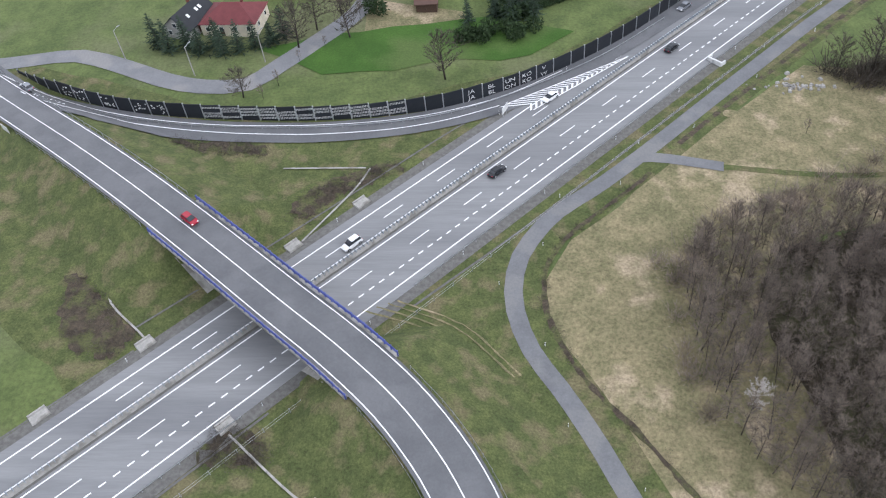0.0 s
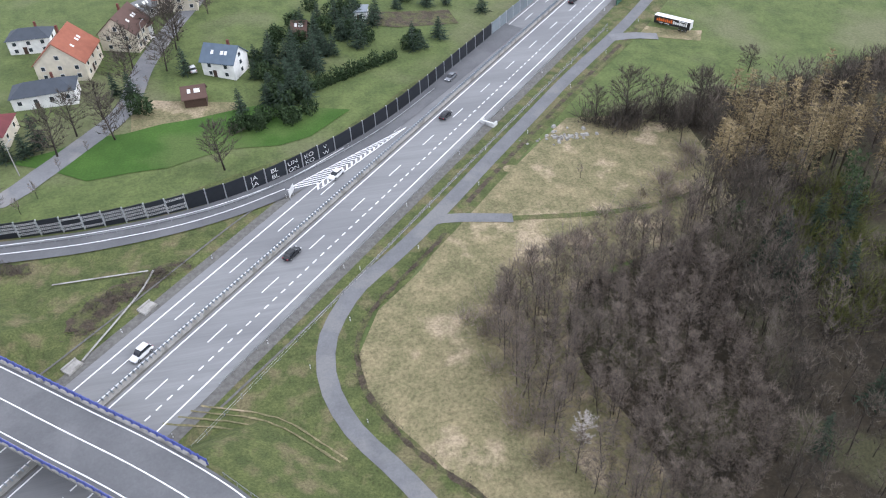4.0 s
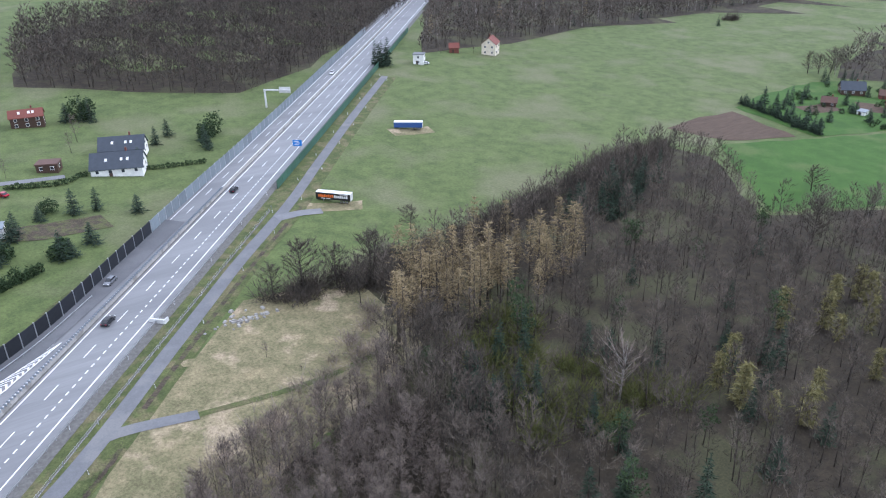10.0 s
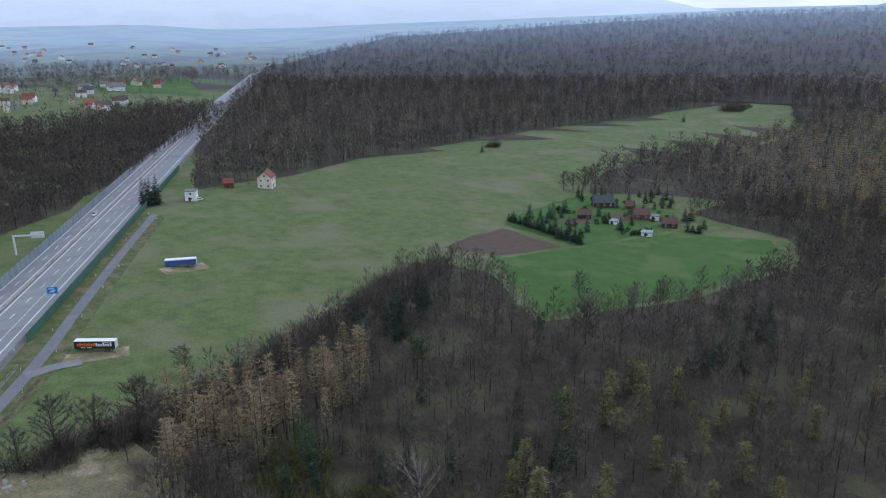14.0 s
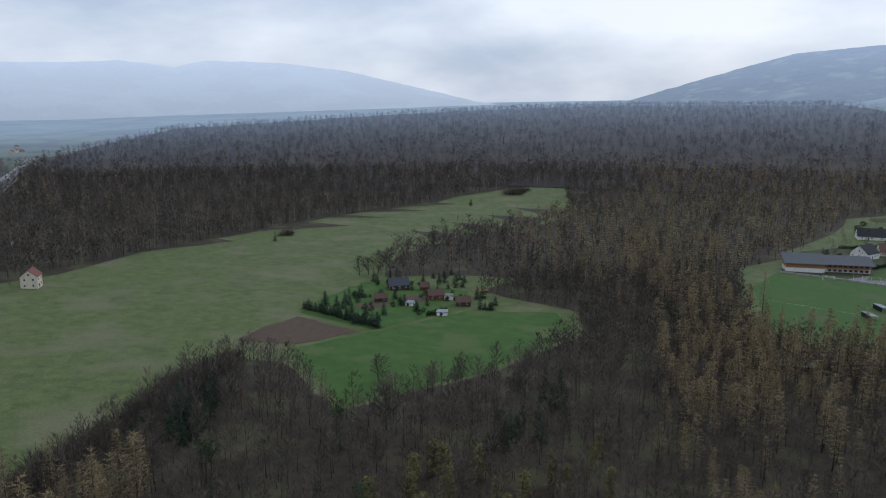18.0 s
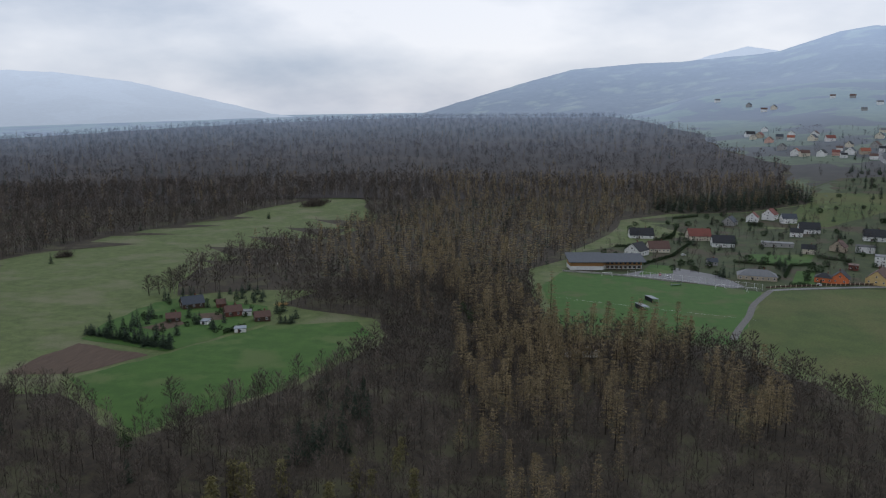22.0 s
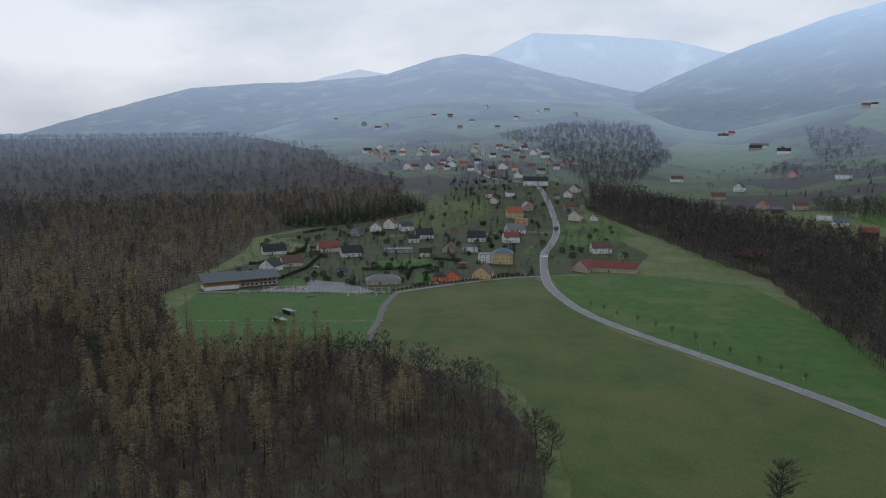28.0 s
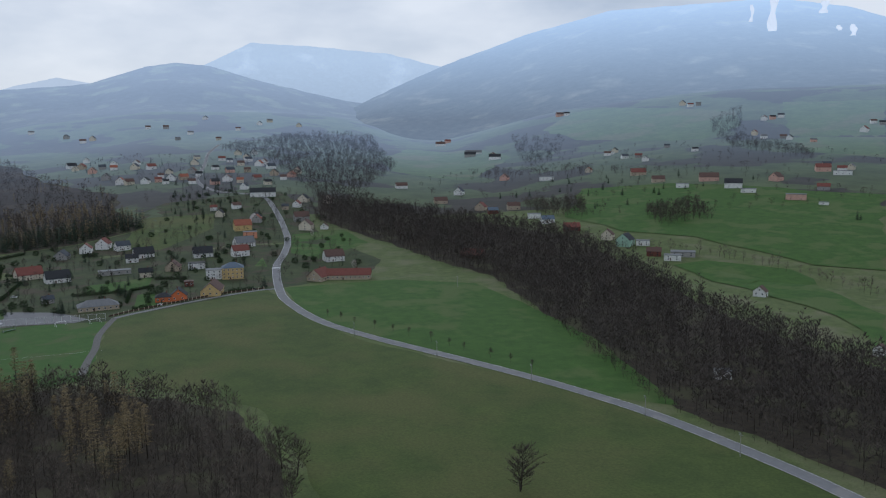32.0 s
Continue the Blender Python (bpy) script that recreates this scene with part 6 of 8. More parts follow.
# far town beyond the motorway
house(314, 683, 337, 13.2, 7.9, 4.5, "white_wall", "grey_roof", "gable")
house(344, 771, 48, 6.9, 9.2, 4.5, "cream_wall", "red_roof", "gable")
house(396, 813, 351, 10.4, 6.2, 4.5, "white_wall", "brown_roof", "gable")
house(364, 709, 335, 17.3, 10.4, 4.5, "pink_wall", "slate_roof", "flat")
house(445, 834, 43, 6.4, 8.6, 4.5, "white_wall", "grey_roof", "gable")
house(404, 722, 347, 8.0, 5.0, 4.5, "cream_wall", "red_roof", "gable")
house(475, 688, 327, 12.1, 7.3, 4.5, "white_wall", "brown_roof", "gable")
house(429, 648, 38, 4.6, 6.1, 4.5, "pink_wall", "slate_roof", "gable")
house(560, 822, 342, 17.4, 10.4, 4.5, "white_wall", "grey_roof", "gable")
house(640, 858, 324, 9.1, 5.5, 4.5, "cream_wall", "red_roof", "gable")
house(400, 870, 47, 6.5, 8.7, 4.5, "white_wall", "brown_roof", "gable")
house(385, 812, 351, 8.2, 5.0, 4.5, "pink_wall", "slate_roof", "gable")
house(580, 877, 328, 8.9, 5.3, 4.5, "white_wall", "grey_roof", "gable")
house(639, 899, 36, 8.8, 11.7, 4.5, "cream_wall", "red_roof", "gable")
house(483, 765, 344, 9.8, 5.9, 4.5, "white_wall", "brown_roof", "gable")
house(438, 857, 334, 7.0, 5.0, 4.5, "pink_wall", "slate_roof", "gable")
house(359, 801, 320, 10.0, 8.0, 4.2, "white_wall", "slate_roof", "gable")
house(292, 698, 357, 12.0, 8.0, 4.2, "cream_wall", "orange_roof", "gable")
house(322, 704, 334, 14.0, 8.0, 4.2, "white_wall", "brown_roof", "gable")
house(338, 725, 311, 11.0, 8.0, 4.2, "pink_wall", "red_roof", "gable")
house(418, 854, 348, 13.0, 8.0, 4.2, "white_wall", "grey_roof", "gable")
house(439, 877, 325, 10.0, 8.0, 4.2, "grey_wall", "slate_roof", "gable")
house(462, 862, 302, 12.0, 8.0, 4.2, "white_wall", "orange_roof", "gable")
house(374, 724, 339, 14.0, 8.0, 4.2, "cream_wall", "brown_roof", "gable")
house(417, 741, 316, 11.0, 8.0, 4.2, "white_wall", "red_roof", "gable")
house(386, 805, 353, 13.0, 8.0, 4.2, "pink_wall", "grey_roof", "gable")
house(288, 649, 330, 10.0, 8.0, 4.2, "white_wall", "slate_roof", "gable")
house(247, 629, 307, 12.0, 8.0, 4.2, "grey_wall", "orange_roof", "gable")
house(244, 647, 344, 14.0, 8.0, 4.2, "white_wall", "brown_roof", "gable")
house(308, 832, 321, 11.0, 8.0, 4.2, "cream_wall", "red_roof", "gable")
house(343, 872, 358, 13.0, 8.0, 4.2, "white_wall", "grey_roof", "gable")
house(322, 837, 335, 10.0, 8.0, 4.2, "pink_wall", "slate_roof", "gable")
house(270, 672, 312, 12.0, 8.0, 4.2, "white_wall", "orange_roof", "gable")
house(616, 924, 349, 14.0, 8.0, 4.2, "grey_wall", "brown_roof", "gable")
house(600, 872, 326, 11.0, 8.0, 4.2, "white_wall", "red_roof", "gable")
house(536, 844, 303, 13.0, 8.0, 4.2, "cream_wall", "grey_roof", "gable")
house(484, 697, 340, 10.0, 8.0, 4.2, "white_wall", "slate_roof", "gable")
house(437, 673, 317, 12.0, 8.0, 4.2, "pink_wall", "orange_roof", "gable")
house(439, 660, 354, 14.0, 8.0, 4.2, "white_wall", "brown_roof", "gable")
house(672, 897, 331, 11.0, 8.0, 4.2, "grey_wall", "red_roof", "gable")
house(418, 909, 308, 13.0, 8.0, 4.2, "white_wall", "grey_roof", "gable")
house(313, 725, 345, 10.0, 8.0, 4.2, "cream_wall", "slate_roof", "gable")
house(287, 771, 322, 12.0, 8.0, 4.2, "white_wall", "orange_roof", "gable")
house(213, 556, 359, 14.0, 8.0, 4.2, "pink_wall", "brown_roof", "gable")
house(220, 587, 336, 11.0, 8.0, 4.2, "white_wall", "red_roof", "gable")
house(319, 744, 313, 13.0, 8.0, 4.2, "grey_wall", "grey_roof", "gable")
house(511, 798, 350, 10.0, 8.0, 4.2, "white_wall", "slate_roof", "gable")
house(566, 839, 327, 12.0, 8.0, 4.2, "cream_wall", "orange_roof", "gable")
house(343, 914, 304, 14.0, 8.0, 4.2, "white_wall", "brown_roof", "gable")
house(467, 967, 341, 11.0, 8.0, 4.2, "pink_wall", "red_roof", "gable")
house(438, 849, 318, 13.0, 8.0, 4.2, "white_wall", "grey_roof", "gable")
# farmhouses on the lower hillsides
house(1033, -1267, 218, 13.7, 8.2, 4.5, "white_wall", "brown_roof", "gable")
house(1047, -1308, 288, 8.8, 11.7, 4.5, "cream_wall", "black_roof", "gable")
house(961, -1227, 237, 13.0, 7.8, 4.5, "white_wall", "slate_roof", "gable")
house(935, -1234, 216, 12.9, 7.8, 4.5, "grey_wall", "red_roof", "gable")
house(891, -1194, 286, 7.8, 10.4, 4.5, "white_wall", "grey_roof", "gable")
house(1504, -1653, 242, 18.8, 11.3, 4.5, "pink_wall", "brown_roof", "gable")
house(1486, -1661, 221, 15.6, 9.4, 4.5, "white_wall", "black_roof", "gable")
house(1214, -1792, 283, 10.2, 13.6, 4.5, "cream_wall", "slate_roof", "gable")
house(1183, -1779, 233, 13.5, 8.1, 4.5, "white_wall", "red_roof", "gable")
house(1170, -1794, 212, 12.0, 7.2, 4.5, "grey_wall", "grey_roof", "gable")
house(939, -1689, 278, 9.1, 12.2, 4.5, "white_wall", "brown_roof", "gable")
house(928, -1705, 228, 12.2, 7.3, 4.5, "pink_wall", "black_roof", "gable")
house(921, -1728, 207, 13.7, 8.2, 4.5, "white_wall", "slate_roof", "gable")
house(889, -1560, 279, 8.5, 11.3, 4.5, "cream_wall", "red_roof", "gable")
house(855, -1535, 228, 12.3, 7.4, 4.5, "white_wall", "grey_roof", "gable")
house(822, -1549, 207, 12.3, 7.4, 4.5, "grey_wall", "brown_roof", "gable")
house(802, -1536, 277, 8.2, 10.9, 4.5, "white_wall", "black_roof", "gable")
house(586, -1223, 224, 11.3, 6.8, 4.5, "pink_wall", "slate_roof", "gable")
house(549, -1191, 203, 12.8, 7.7, 4.5, "white_wall", "red_roof", "gable")
house(545, -1212, 273, 6.9, 9.3, 4.5, "cream_wall", "grey_roof", "gable")
house(729, -1736, 222, 11.9, 7.1, 4.5, "white_wall", "brown_roof", "gable")
house(709, -1731, 201, 11.8, 7.1, 4.5, "grey_wall", "black_roof", "gable")
house(1742, -1431, 300, 11.8, 14.0, 4.5, "white_wall", "slate_roof", "gable")
house(1745, -1459, 250, 15.9, 9.5, 4.5, "pink_wall", "red_roof", "gable")
house(1426, -1268, 228, 37.3, 11.2, 4.5, "white_wall", "grey_roof", "gable")
house(1332, -1241, 297, 15.0, 14.0, 4.5, "cream_wall", "brown_roof", "gable")
house(876, -1325, 233, 11.1, 6.6, 4.5, "white_wall", "black_roof", "gable")
house(969, -1372, 214, 10.5, 6.3, 4.5, "grey_wall", "slate_roof", "gable")
house(715, -1662, 272, 11.4, 14.0, 4.5, "white_wall", "red_roof", "gable")
house(745, -1515, 225, 10.6, 6.4, 4.5, "pink_wall", "grey_roof", "gable")
house(2197, -620, 254, 16.0, 9.6, 4.5, "white_wall", "brown_roof", "gable")
house(2209, -648, 324, 10.9, 14.0, 4.5, "cream_wall", "slate_roof", "gable")
house(2436, -555, 277, 14.0, 8.4, 4.5, "white_wall", "grey_roof", "gable")
house(2205, -840, 249, 14.9, 8.9, 4.5, "grey_wall", "brown_roof", "gable")
house(2301, -995, 317, 10.6, 14.0, 4.5, "white_wall", "slate_roof", "gable")
house(2177, -1139, 262, 15.5, 9.3, 4.5, "cream_wall", "grey_roof", "gable")
house(2228, -799, 250, 13.3, 8.0, 4.5, "white_wall", "brown_roof", "gable")
house(2291, -606, 325, 10.0, 13.3, 4.5, "grey_wall", "slate_roof", "gable")
house(2098, -864, 268, 14.3, 8.6, 4.5, "white_wall", "grey_roof", "gable")
house(1945, -873, 246, 13.4, 8.1, 4.5, "cream_wall", "brown_roof", "gable")
house(2142, -1088, 313, 10.1, 13.5, 4.5, "white_wall", "slate_roof", "gable")
house(2005, -792, 268, 12.1, 7.3, 4.5, "grey_wall", "grey_roof", "gable")
house(2091, -997, 244, 13.0, 7.8, 4.5, "white_wall", "brown_roof", "gable")
house(2082, -1182, 310, 10.1, 13.4, 4.5, "cream_wall", "slate_roof", "gable")
house(1077, 1321, 32, 7.2, 9.6, 4.5, "pink_wall", "grey_roof", "gable")
house(1292, 1505, 30, 5.1, 6.8, 4.5, "white_wall", "grey_roof", "gable")
house(1235, 1600, 323, 9.2, 5.5, 4.5, "pink_wall", "grey_roof", "gable")
house(1215, 1437, 320, 7.3, 5.0, 4.5, "grey_wall", "grey_roof", "gable")
house(1036, 1504, 326, 7.1, 5.0, 4.5, "white_wall", "grey_roof", "gable")
house(1025, 1191, 30, 5.0, 6.7, 4.5, "white_wall", "brown_roof", "gable")
house(1204, 1313, 333, 9.2, 5.5, 4.5, "white_wall", "grey_roof", "gable")
house(935, 1329, 36, 5.9, 7.9, 4.5, "white_wall", "brown_roof", "gable")
house(1221, 1759, 341, 7.3, 5.0, 4.5, "cream_wall", "grey_roof", "gable")
house(1235, 1487, 336, 7.9, 5.0, 4.5, "cream_wall", "slate_roof", "gable")
house(1114, 1521, 324, 9.7, 5.8, 4.5, "white_wall", "brown_roof", "gable")
house(1276, 1399, 28, 6.1, 8.2, 4.5, "pink_wall", "slate_roof", "gable")
house(1003, 1340, 324, 8.2, 5.0, 4.5, "white_wall", "grey_roof", "gable")
house(1032, 1207, 335, 9.9, 5.9, 4.5, "cream_wall", "brown_roof", "gable")
house(1109, 1549, 325, 9.3, 5.6, 4.5, "cream_wall", "brown_roof", "gable")
house(965, 1262, 323, 7.0, 5.0, 4.5, "pink_wall", "brown_roof", "gable")
house(970, 1312, 34, 6.4, 8.5, 4.5, "cream_wall", "brown_roof", "gable")
house(1254, 1800, 326, 7.7, 5.0, 4.5, "cream_wall", "slate_roof", "gable")
house(1361, 1617, 321, 9.5, 5.7, 4.5, "grey_wall", "grey_roof", "gable")
house(1243, 1466, 320, 7.6, 5.0, 4.5, "grey_wall", "grey_roof", "gable")
house(1171, 1268, 318, 9.6, 5.7, 4.5, "cream_wall", "grey_roof", "gable")
house(1198, 1298, 318, 6.8, 5.0, 4.5, "grey_wall", "grey_roof", "gable")
house(1273, 1671, 33, 8.0, 10.7, 4.5, "cream_wall", "grey_roof", "gable")
house(1168, 1291, 29, 5.2, 7.0, 4.5, "pink_wall", "slate_roof", "gable")
house(1245, 1494, 321, 7.8, 5.0, 4.5, "grey_wall", "slate_roof", "gable")
house(969, 1420, 36, 6.5, 8.7, 4.5, "white_wall", "slate_roof", "gable")
house(949, 2002, 335, 10.1, 6.0, 4.5, "pink_wall", "brown_roof", "gable")
house(975, 1648, 40, 7.5, 10.0, 4.5, "white_wall", "brown_roof", "gable")
house(967, 1773, 42, 8.2, 11.0, 4.5, "cream_wall", "brown_roof", "gable")
house(1011, 1796, 41, 5.4, 7.1, 4.5, "pink_wall", "brown_roof", "gable")
house(1058, 1864, 41, 8.3, 11.1, 4.5, "cream_wall", "brown_roof", "gable")
house(960, 1707, 346, 10.8, 6.5, 4.5, "cream_wall", "grey_roof", "gable")
house(1049, 2002, 333, 9.1, 5.5, 4.5, "white_wall", "grey_roof", "gable")
house(935, 1552, 330, 8.8, 5.3, 4.5, "white_wall", "slate_roof", "gable")
house(898, 1613, 347, 9.2, 5.5, 4.5, "grey_wall", "brown_roof", "gable")
house(906, 1664, 332, 8.1, 5.0, 4.5, "white_wall", "grey_roof", "gable")
house(985, 1789, 42, 6.0, 7.9, 4.5, "white_wall", "grey_roof", "gable")
house(1243, 1965, 328, 11.7, 7.0, 4.5, "white_wall", "brown_roof", "gable")
house(990, 1867, 348, 9.2, 5.5, 4.5, "cream_wall", "slate_roof", "gable")
house(1001, 1802, 42, 6.2, 8.2, 4.5, "cream_wall", "grey_roof", "gable")
house(1073, 2082, 333, 9.6, 5.8, 4.5, "white_wall", "brown_roof", "gable")
house(1094, 2014, 347, 8.9, 5.3, 4.5, "pink_wall", "brown_roof", "gable")
house(1022, 2066, 44, 6.2, 8.2, 4.5, "grey_wall", "brown_roof", "gable")
house(909, 1944, 351, 10.2, 6.1, 4.5, "white_wall", "grey_roof", "gable")
house(377, 691, 43, 3.9, 5.2, 4.5, "grey_wall", "grey_roof", "gable")
house(438, 707, 40, 3.0, 4.0, 4.5, "pink_wall", "slate_roof", "gable")
house(470, 789, 331, 4.5, 5.0, 4.5, "grey_wall", "slate_roof", "gable")
house(483, 776, 40, 4.7, 6.3, 4.5, "grey_wall", "brown_roof", "gable")
house(362, 676, 44, 3.2, 4.3, 4.5, "cream_wall", "grey_roof", "gable")
house(384, 719, 334, 6.0, 5.0, 4.5, "white_wall", "brown_roof", "gable")
house(356, 705, 335, 3.6, 5.0, 4.5, "pink_wall", "brown_roof", "gable")
house(367, 708, 349, 4.2, 5.0, 4.5, "cream_wall", "grey_roof", "gable")
house(425, 816, 334, 5.3, 5.0, 4.5, "grey_wall", "grey_roof", "gable")
house(412, 822, 350, 5.2, 5.0, 4.5, "cream_wall", "brown_roof", "gable")
house(379, 785, 336, 4.6, 5.0, 4.5, "pink_wall", "grey_roof", "gable")
# more houses of the upper village
house(1660, -452, 335, 10.3, 11.7, 4.5, "cream_wall", "grey_roof", "gable")
house(1650, -521, 332, 10.8, 12.4, 4.5, "white_wall", "grey_roof", "gable")
house(1601, -548, 321, 11.0, 12.6, 4.5, "white_wall", "brown_roof", "gable")
house(1776, -506, 334, 10.4, 11.9, 4.5, "white_wall", "slate_roof", "gable")
house(1273, -522, 248, 11.3, 7.9, 4.5, "white_wall", "brown_roof", "gable")
house(1415, -540, 319, 9.4, 10.7, 4.5, "cream_wall", "black_roof", "gable")
house(1375, -510, 250, 9.8, 6.9, 4.5, "white_wall", "brown_roof", "gable")
house(1299, -489, 269, 9.2, 6.5, 4.5, "white_wall", "black_roof", "gable")
house(1444, -738, 313, 11.3, 13.0, 4.5, "white_wall", "brown_roof", "gable")
house(1417, -626, 266, 11.9, 8.4, 4.5, "white_wall", "black_roof", "gable")
house(1510, -698, 245, 11.1, 7.7, 4.5, "white_wall", "slate_roof", "gable")
house(1623, -770, 324, 13.7, 14.0, 4.5, "cream_wall", "black_roof", "gable")
house(1615, -804, 323, 13.1, 14.0, 4.5, "white_wall", "black_roof", "gable")
house(1552, -755, 314, 10.0, 11.4, 4.5, "cream_wall", "black_roof", "gable")
house(1503, -734, 264, 14.4, 10.1, 4.5, "white_wall", "slate_roof", "gable")
house(1545, -698, 246, 13.6, 9.5, 4.5, "white_wall", "red_roof", "gable")
house(1449, -692, 244, 13.4, 9.4, 4.5, "cream_wall", "brown_roof", "gable")
house(1600, -669, 267, 11.8, 8.3, 4.5, "cream_wall", "grey_roof", "gable")
house(1514, -628, 327, 12.5, 14.0, 4.5, "cream_wall", "slate_roof", "gable")
house(1188, -611, 263, 11.6, 8.1, 4.5, "cream_wall", "black_roof", "gable")
house(869, -278, 272, 14.2, 10.0, 4.5, "white_wall", "slate_roof", "gable")
house(712, -246, 251, 10.9, 7.6, 4.5, "cream_wall", "black_roof", "gable")
house(796, -263, 252, 11.2, 7.9, 4.5, "white_wall", "black_roof", "gable")
house(881, -246, 335, 9.9, 11.3, 4.5, "white_wall", "red_roof", "gable")
house(1007, -571, 310, 11.7, 13.4, 4.5, "cream_wall", "black_roof", "gable")
house(982, -595, 318, 12.6, 14.0, 4.5, "cream_wall", "brown_roof", "gable")


# ---- clubhouse and pitch ----
CLUB_TURN = 278.0
club = thing("clubhouse", "long clubhouse with timber front, white base and dark flat-pitched roof", "building", pose(628, -70, lz(622, -68) - 0.2, 0, 0, CLUB_TURN))
part("base_wall", box(bag(), -15, -1, 0, 25, 14, 3.2), "white_wall", club, "white rendered base wall")
part("timber_front", box(bag(), -15, -1, 3.2, 25, 14, 3.4), "wood_warm", club, "warm timber cladding")
part("roof", put(bag(), *slab([(-29, -10, 6.5), (-1, -10, 6.5), (-1, 9, 10.6), (-29, 9, 10.6)], 0.4)), "slate_roof", club)
part("base_wall", box(bag(), 13, 2, 0, 29, 11, 3.0), "white_wall", club, "white rendered base wall")
part("timber_front", box(bag(), 13, 2, 3.0, 29, 11, 3.2), "wood_warm", club, "warm timber cladding")
part("roof", put(bag(), *slab([(-2, -7, 6.1), (30, -7, 6.1), (30, 10, 9.8), (-2, 10, 9.8)], 0.4)), "slate_roof", club)
part("balcony", box(bag(), 13, -5.6, 2.9, 27, 2.6, 0.3), "concrete", club)
for i in range(8):
    part("balcony_post", box(bag(), 0.5 + i * 3.6, -6.6, 0, 0.2, 0.2, 6.0), "wood_warm", club)
    for z_ in (0.9, 3.9):
        ob = part("window", mesh_of("window", box(bag(), 0, 0, 0, 2.0, 0.14, 1.4), "window_glass"), None, club)
        ob.location = (1.6 + i * 3.4, -3.56, z_)
terrace = tagged(part("terrace_wall", strip(bag(), along([(610, -38), (600, -78), (584, -117)], 6), -0.4, 0.4, 1.2), "concrete"), "pale concrete terrace wall beside the pitch", "wall")
b = bag()
ln = along([(610, -38), (600, -78), (584, -117)], 6)
for x, y, dx, dy in ln:
    for o, z in ((-0.4, 0), (-0.4, 1.2), (0.4, 1.2), (0.4, 0)):
        b.v.append((x + dy * o, y - dx * o, lz(x, y) + z))
for i in range(len(ln) - 1):
    for k in range(3):
        a = i * 4 + k
        b.f.append((a, a + 1, a + 5, a + 4))
terrace.data = mesh_of("terrace_wall", b, "concrete")
car_park = field("car_park", [(588, -118), (604, -80), (622, -98), (640, -120), (612, -150), (575, -160), (570, -150)], "asphalt", "grey asphalt car park beside the clubhouse", 0.2, 12, None)
fence = thing("pitch_fence", "tall white-posted ball fence behind the goal line", "fence")
fp_ = mesh_of("post", box(bag(), 0, 0, 0, 0.22, 0.22, 4.6), "white_dots")
fl = along([(600, -84), (587, -118), (576, -144), (566, -168)], 5)
for x, y, dx, dy in fl:
    ob = part("post", fp_, None, fence)
    ob.location = (x, y, lz(x, y))
for z in (1.1, 4.4):
    b = pipe(bag(), [(x, y, lz(x, y) + z) for x, y, _, _ in fl], 0.06)
    part("rail", b, "white_dots", fence)


def goal(x, y, turn):
    g_ = thing("football_goal", "white football goal on the grass", "goal", pose(x, y, lz(x, y) + 0.15, 0, 0, turn), "goals")
    for sx in (-3.66, 3.66):
        part("post", tube(bag(), (sx, 0, 0), (sx, 0, 2.5), 0.09, 0.09, 6), "print_white", g_)
        part("stay", tube(bag(), (sx, 0, 2.4), (sx, 1.8, 0), 0.05, 0.05, 4), "print_white", g_)
    part("crossbar", tube(bag(), (-3.66, 0, 2.5), (3.66, 0, 2.5), 0.09, 0.09, 6), "print_white", g_)


goal(568, -141, 112)
goal(598, -69, 105)
goal(562, -160, 112)
goal(443, -72, 285)
for gx, gy in ((524.7, -89.5), (503, -80.7)):
    du = thing("team_shelter", "grey-roofed open team shelter at the touchline", "shelter", pose(gx, gy, lz(gx, gy) + 0.1, 0, 0, 20), "team shelters")
    part("roof", put(bag(), *slab([(-5, -2.4, 2.3), (5, -2.4, 2.3), (5, 2.4, 2.9), (-5, 2.4, 2.9)], 0.2)), "metal_roof", du)
    part("back_wall", box(bag(), 0, 2.1, 0, 9.4, 0.15, 2.5), "dark_panel", du)
    for sx in (-4.6, 0, 4.6):
        part("post", box(bag(), sx, -2.0, 0, 0.16, 0.16, 2.2), "steel", du)
    part("bench", box(bag(), 0, 1.2, 0.35, 8.6, 0.5, 0.12), "wood_warm", du)
roller = thing("covered_bench", "green covered spectator bench", "bench", pose(574, -113, lz(574, -113), 0, 0, 112))
part("seat", box(bag(), 0, 0, 0.4, 8, 1.2, 0.2), "net_green", roller)
part("roof", put(bag(), *slab([(-4.2, -1, 1.9), (4.2, -1, 1.9), (4.2, 1, 2.4), (-4.2, 1, 2.4)], 0.12)), "net_green", roller)
for sx in (-3.8, 3.8):
    part("post", box(bag(), sx, 0.8, 0, 0.15, 0.15, 2.2), "steel", roller)
b = strip(bag(), along([(524, -30), (486, -142)], 5), -0.06, 0.06, 0.24)
tagged(part("halfway_line", b, "road_paint"), "faint white line across the pitch", "line", kind="structure")
hut = thing("changing_hut", "old pale hut half hidden among larches", "hut", pose(402, -38, lz(402, -38), 0, 0, 100))
part("wall", box(bag(), 0, 0, 0, 16, 7, 3.2), "white_wall", hut)
part("roof", put(bag(), *slab([(-8.6, -4.2, 3.0), (8.6, -4.2, 3.0), (8.6, 4.2, 4.4), (-8.6, 4.2, 4.4)], 0.25)), "brown_roof", hut)

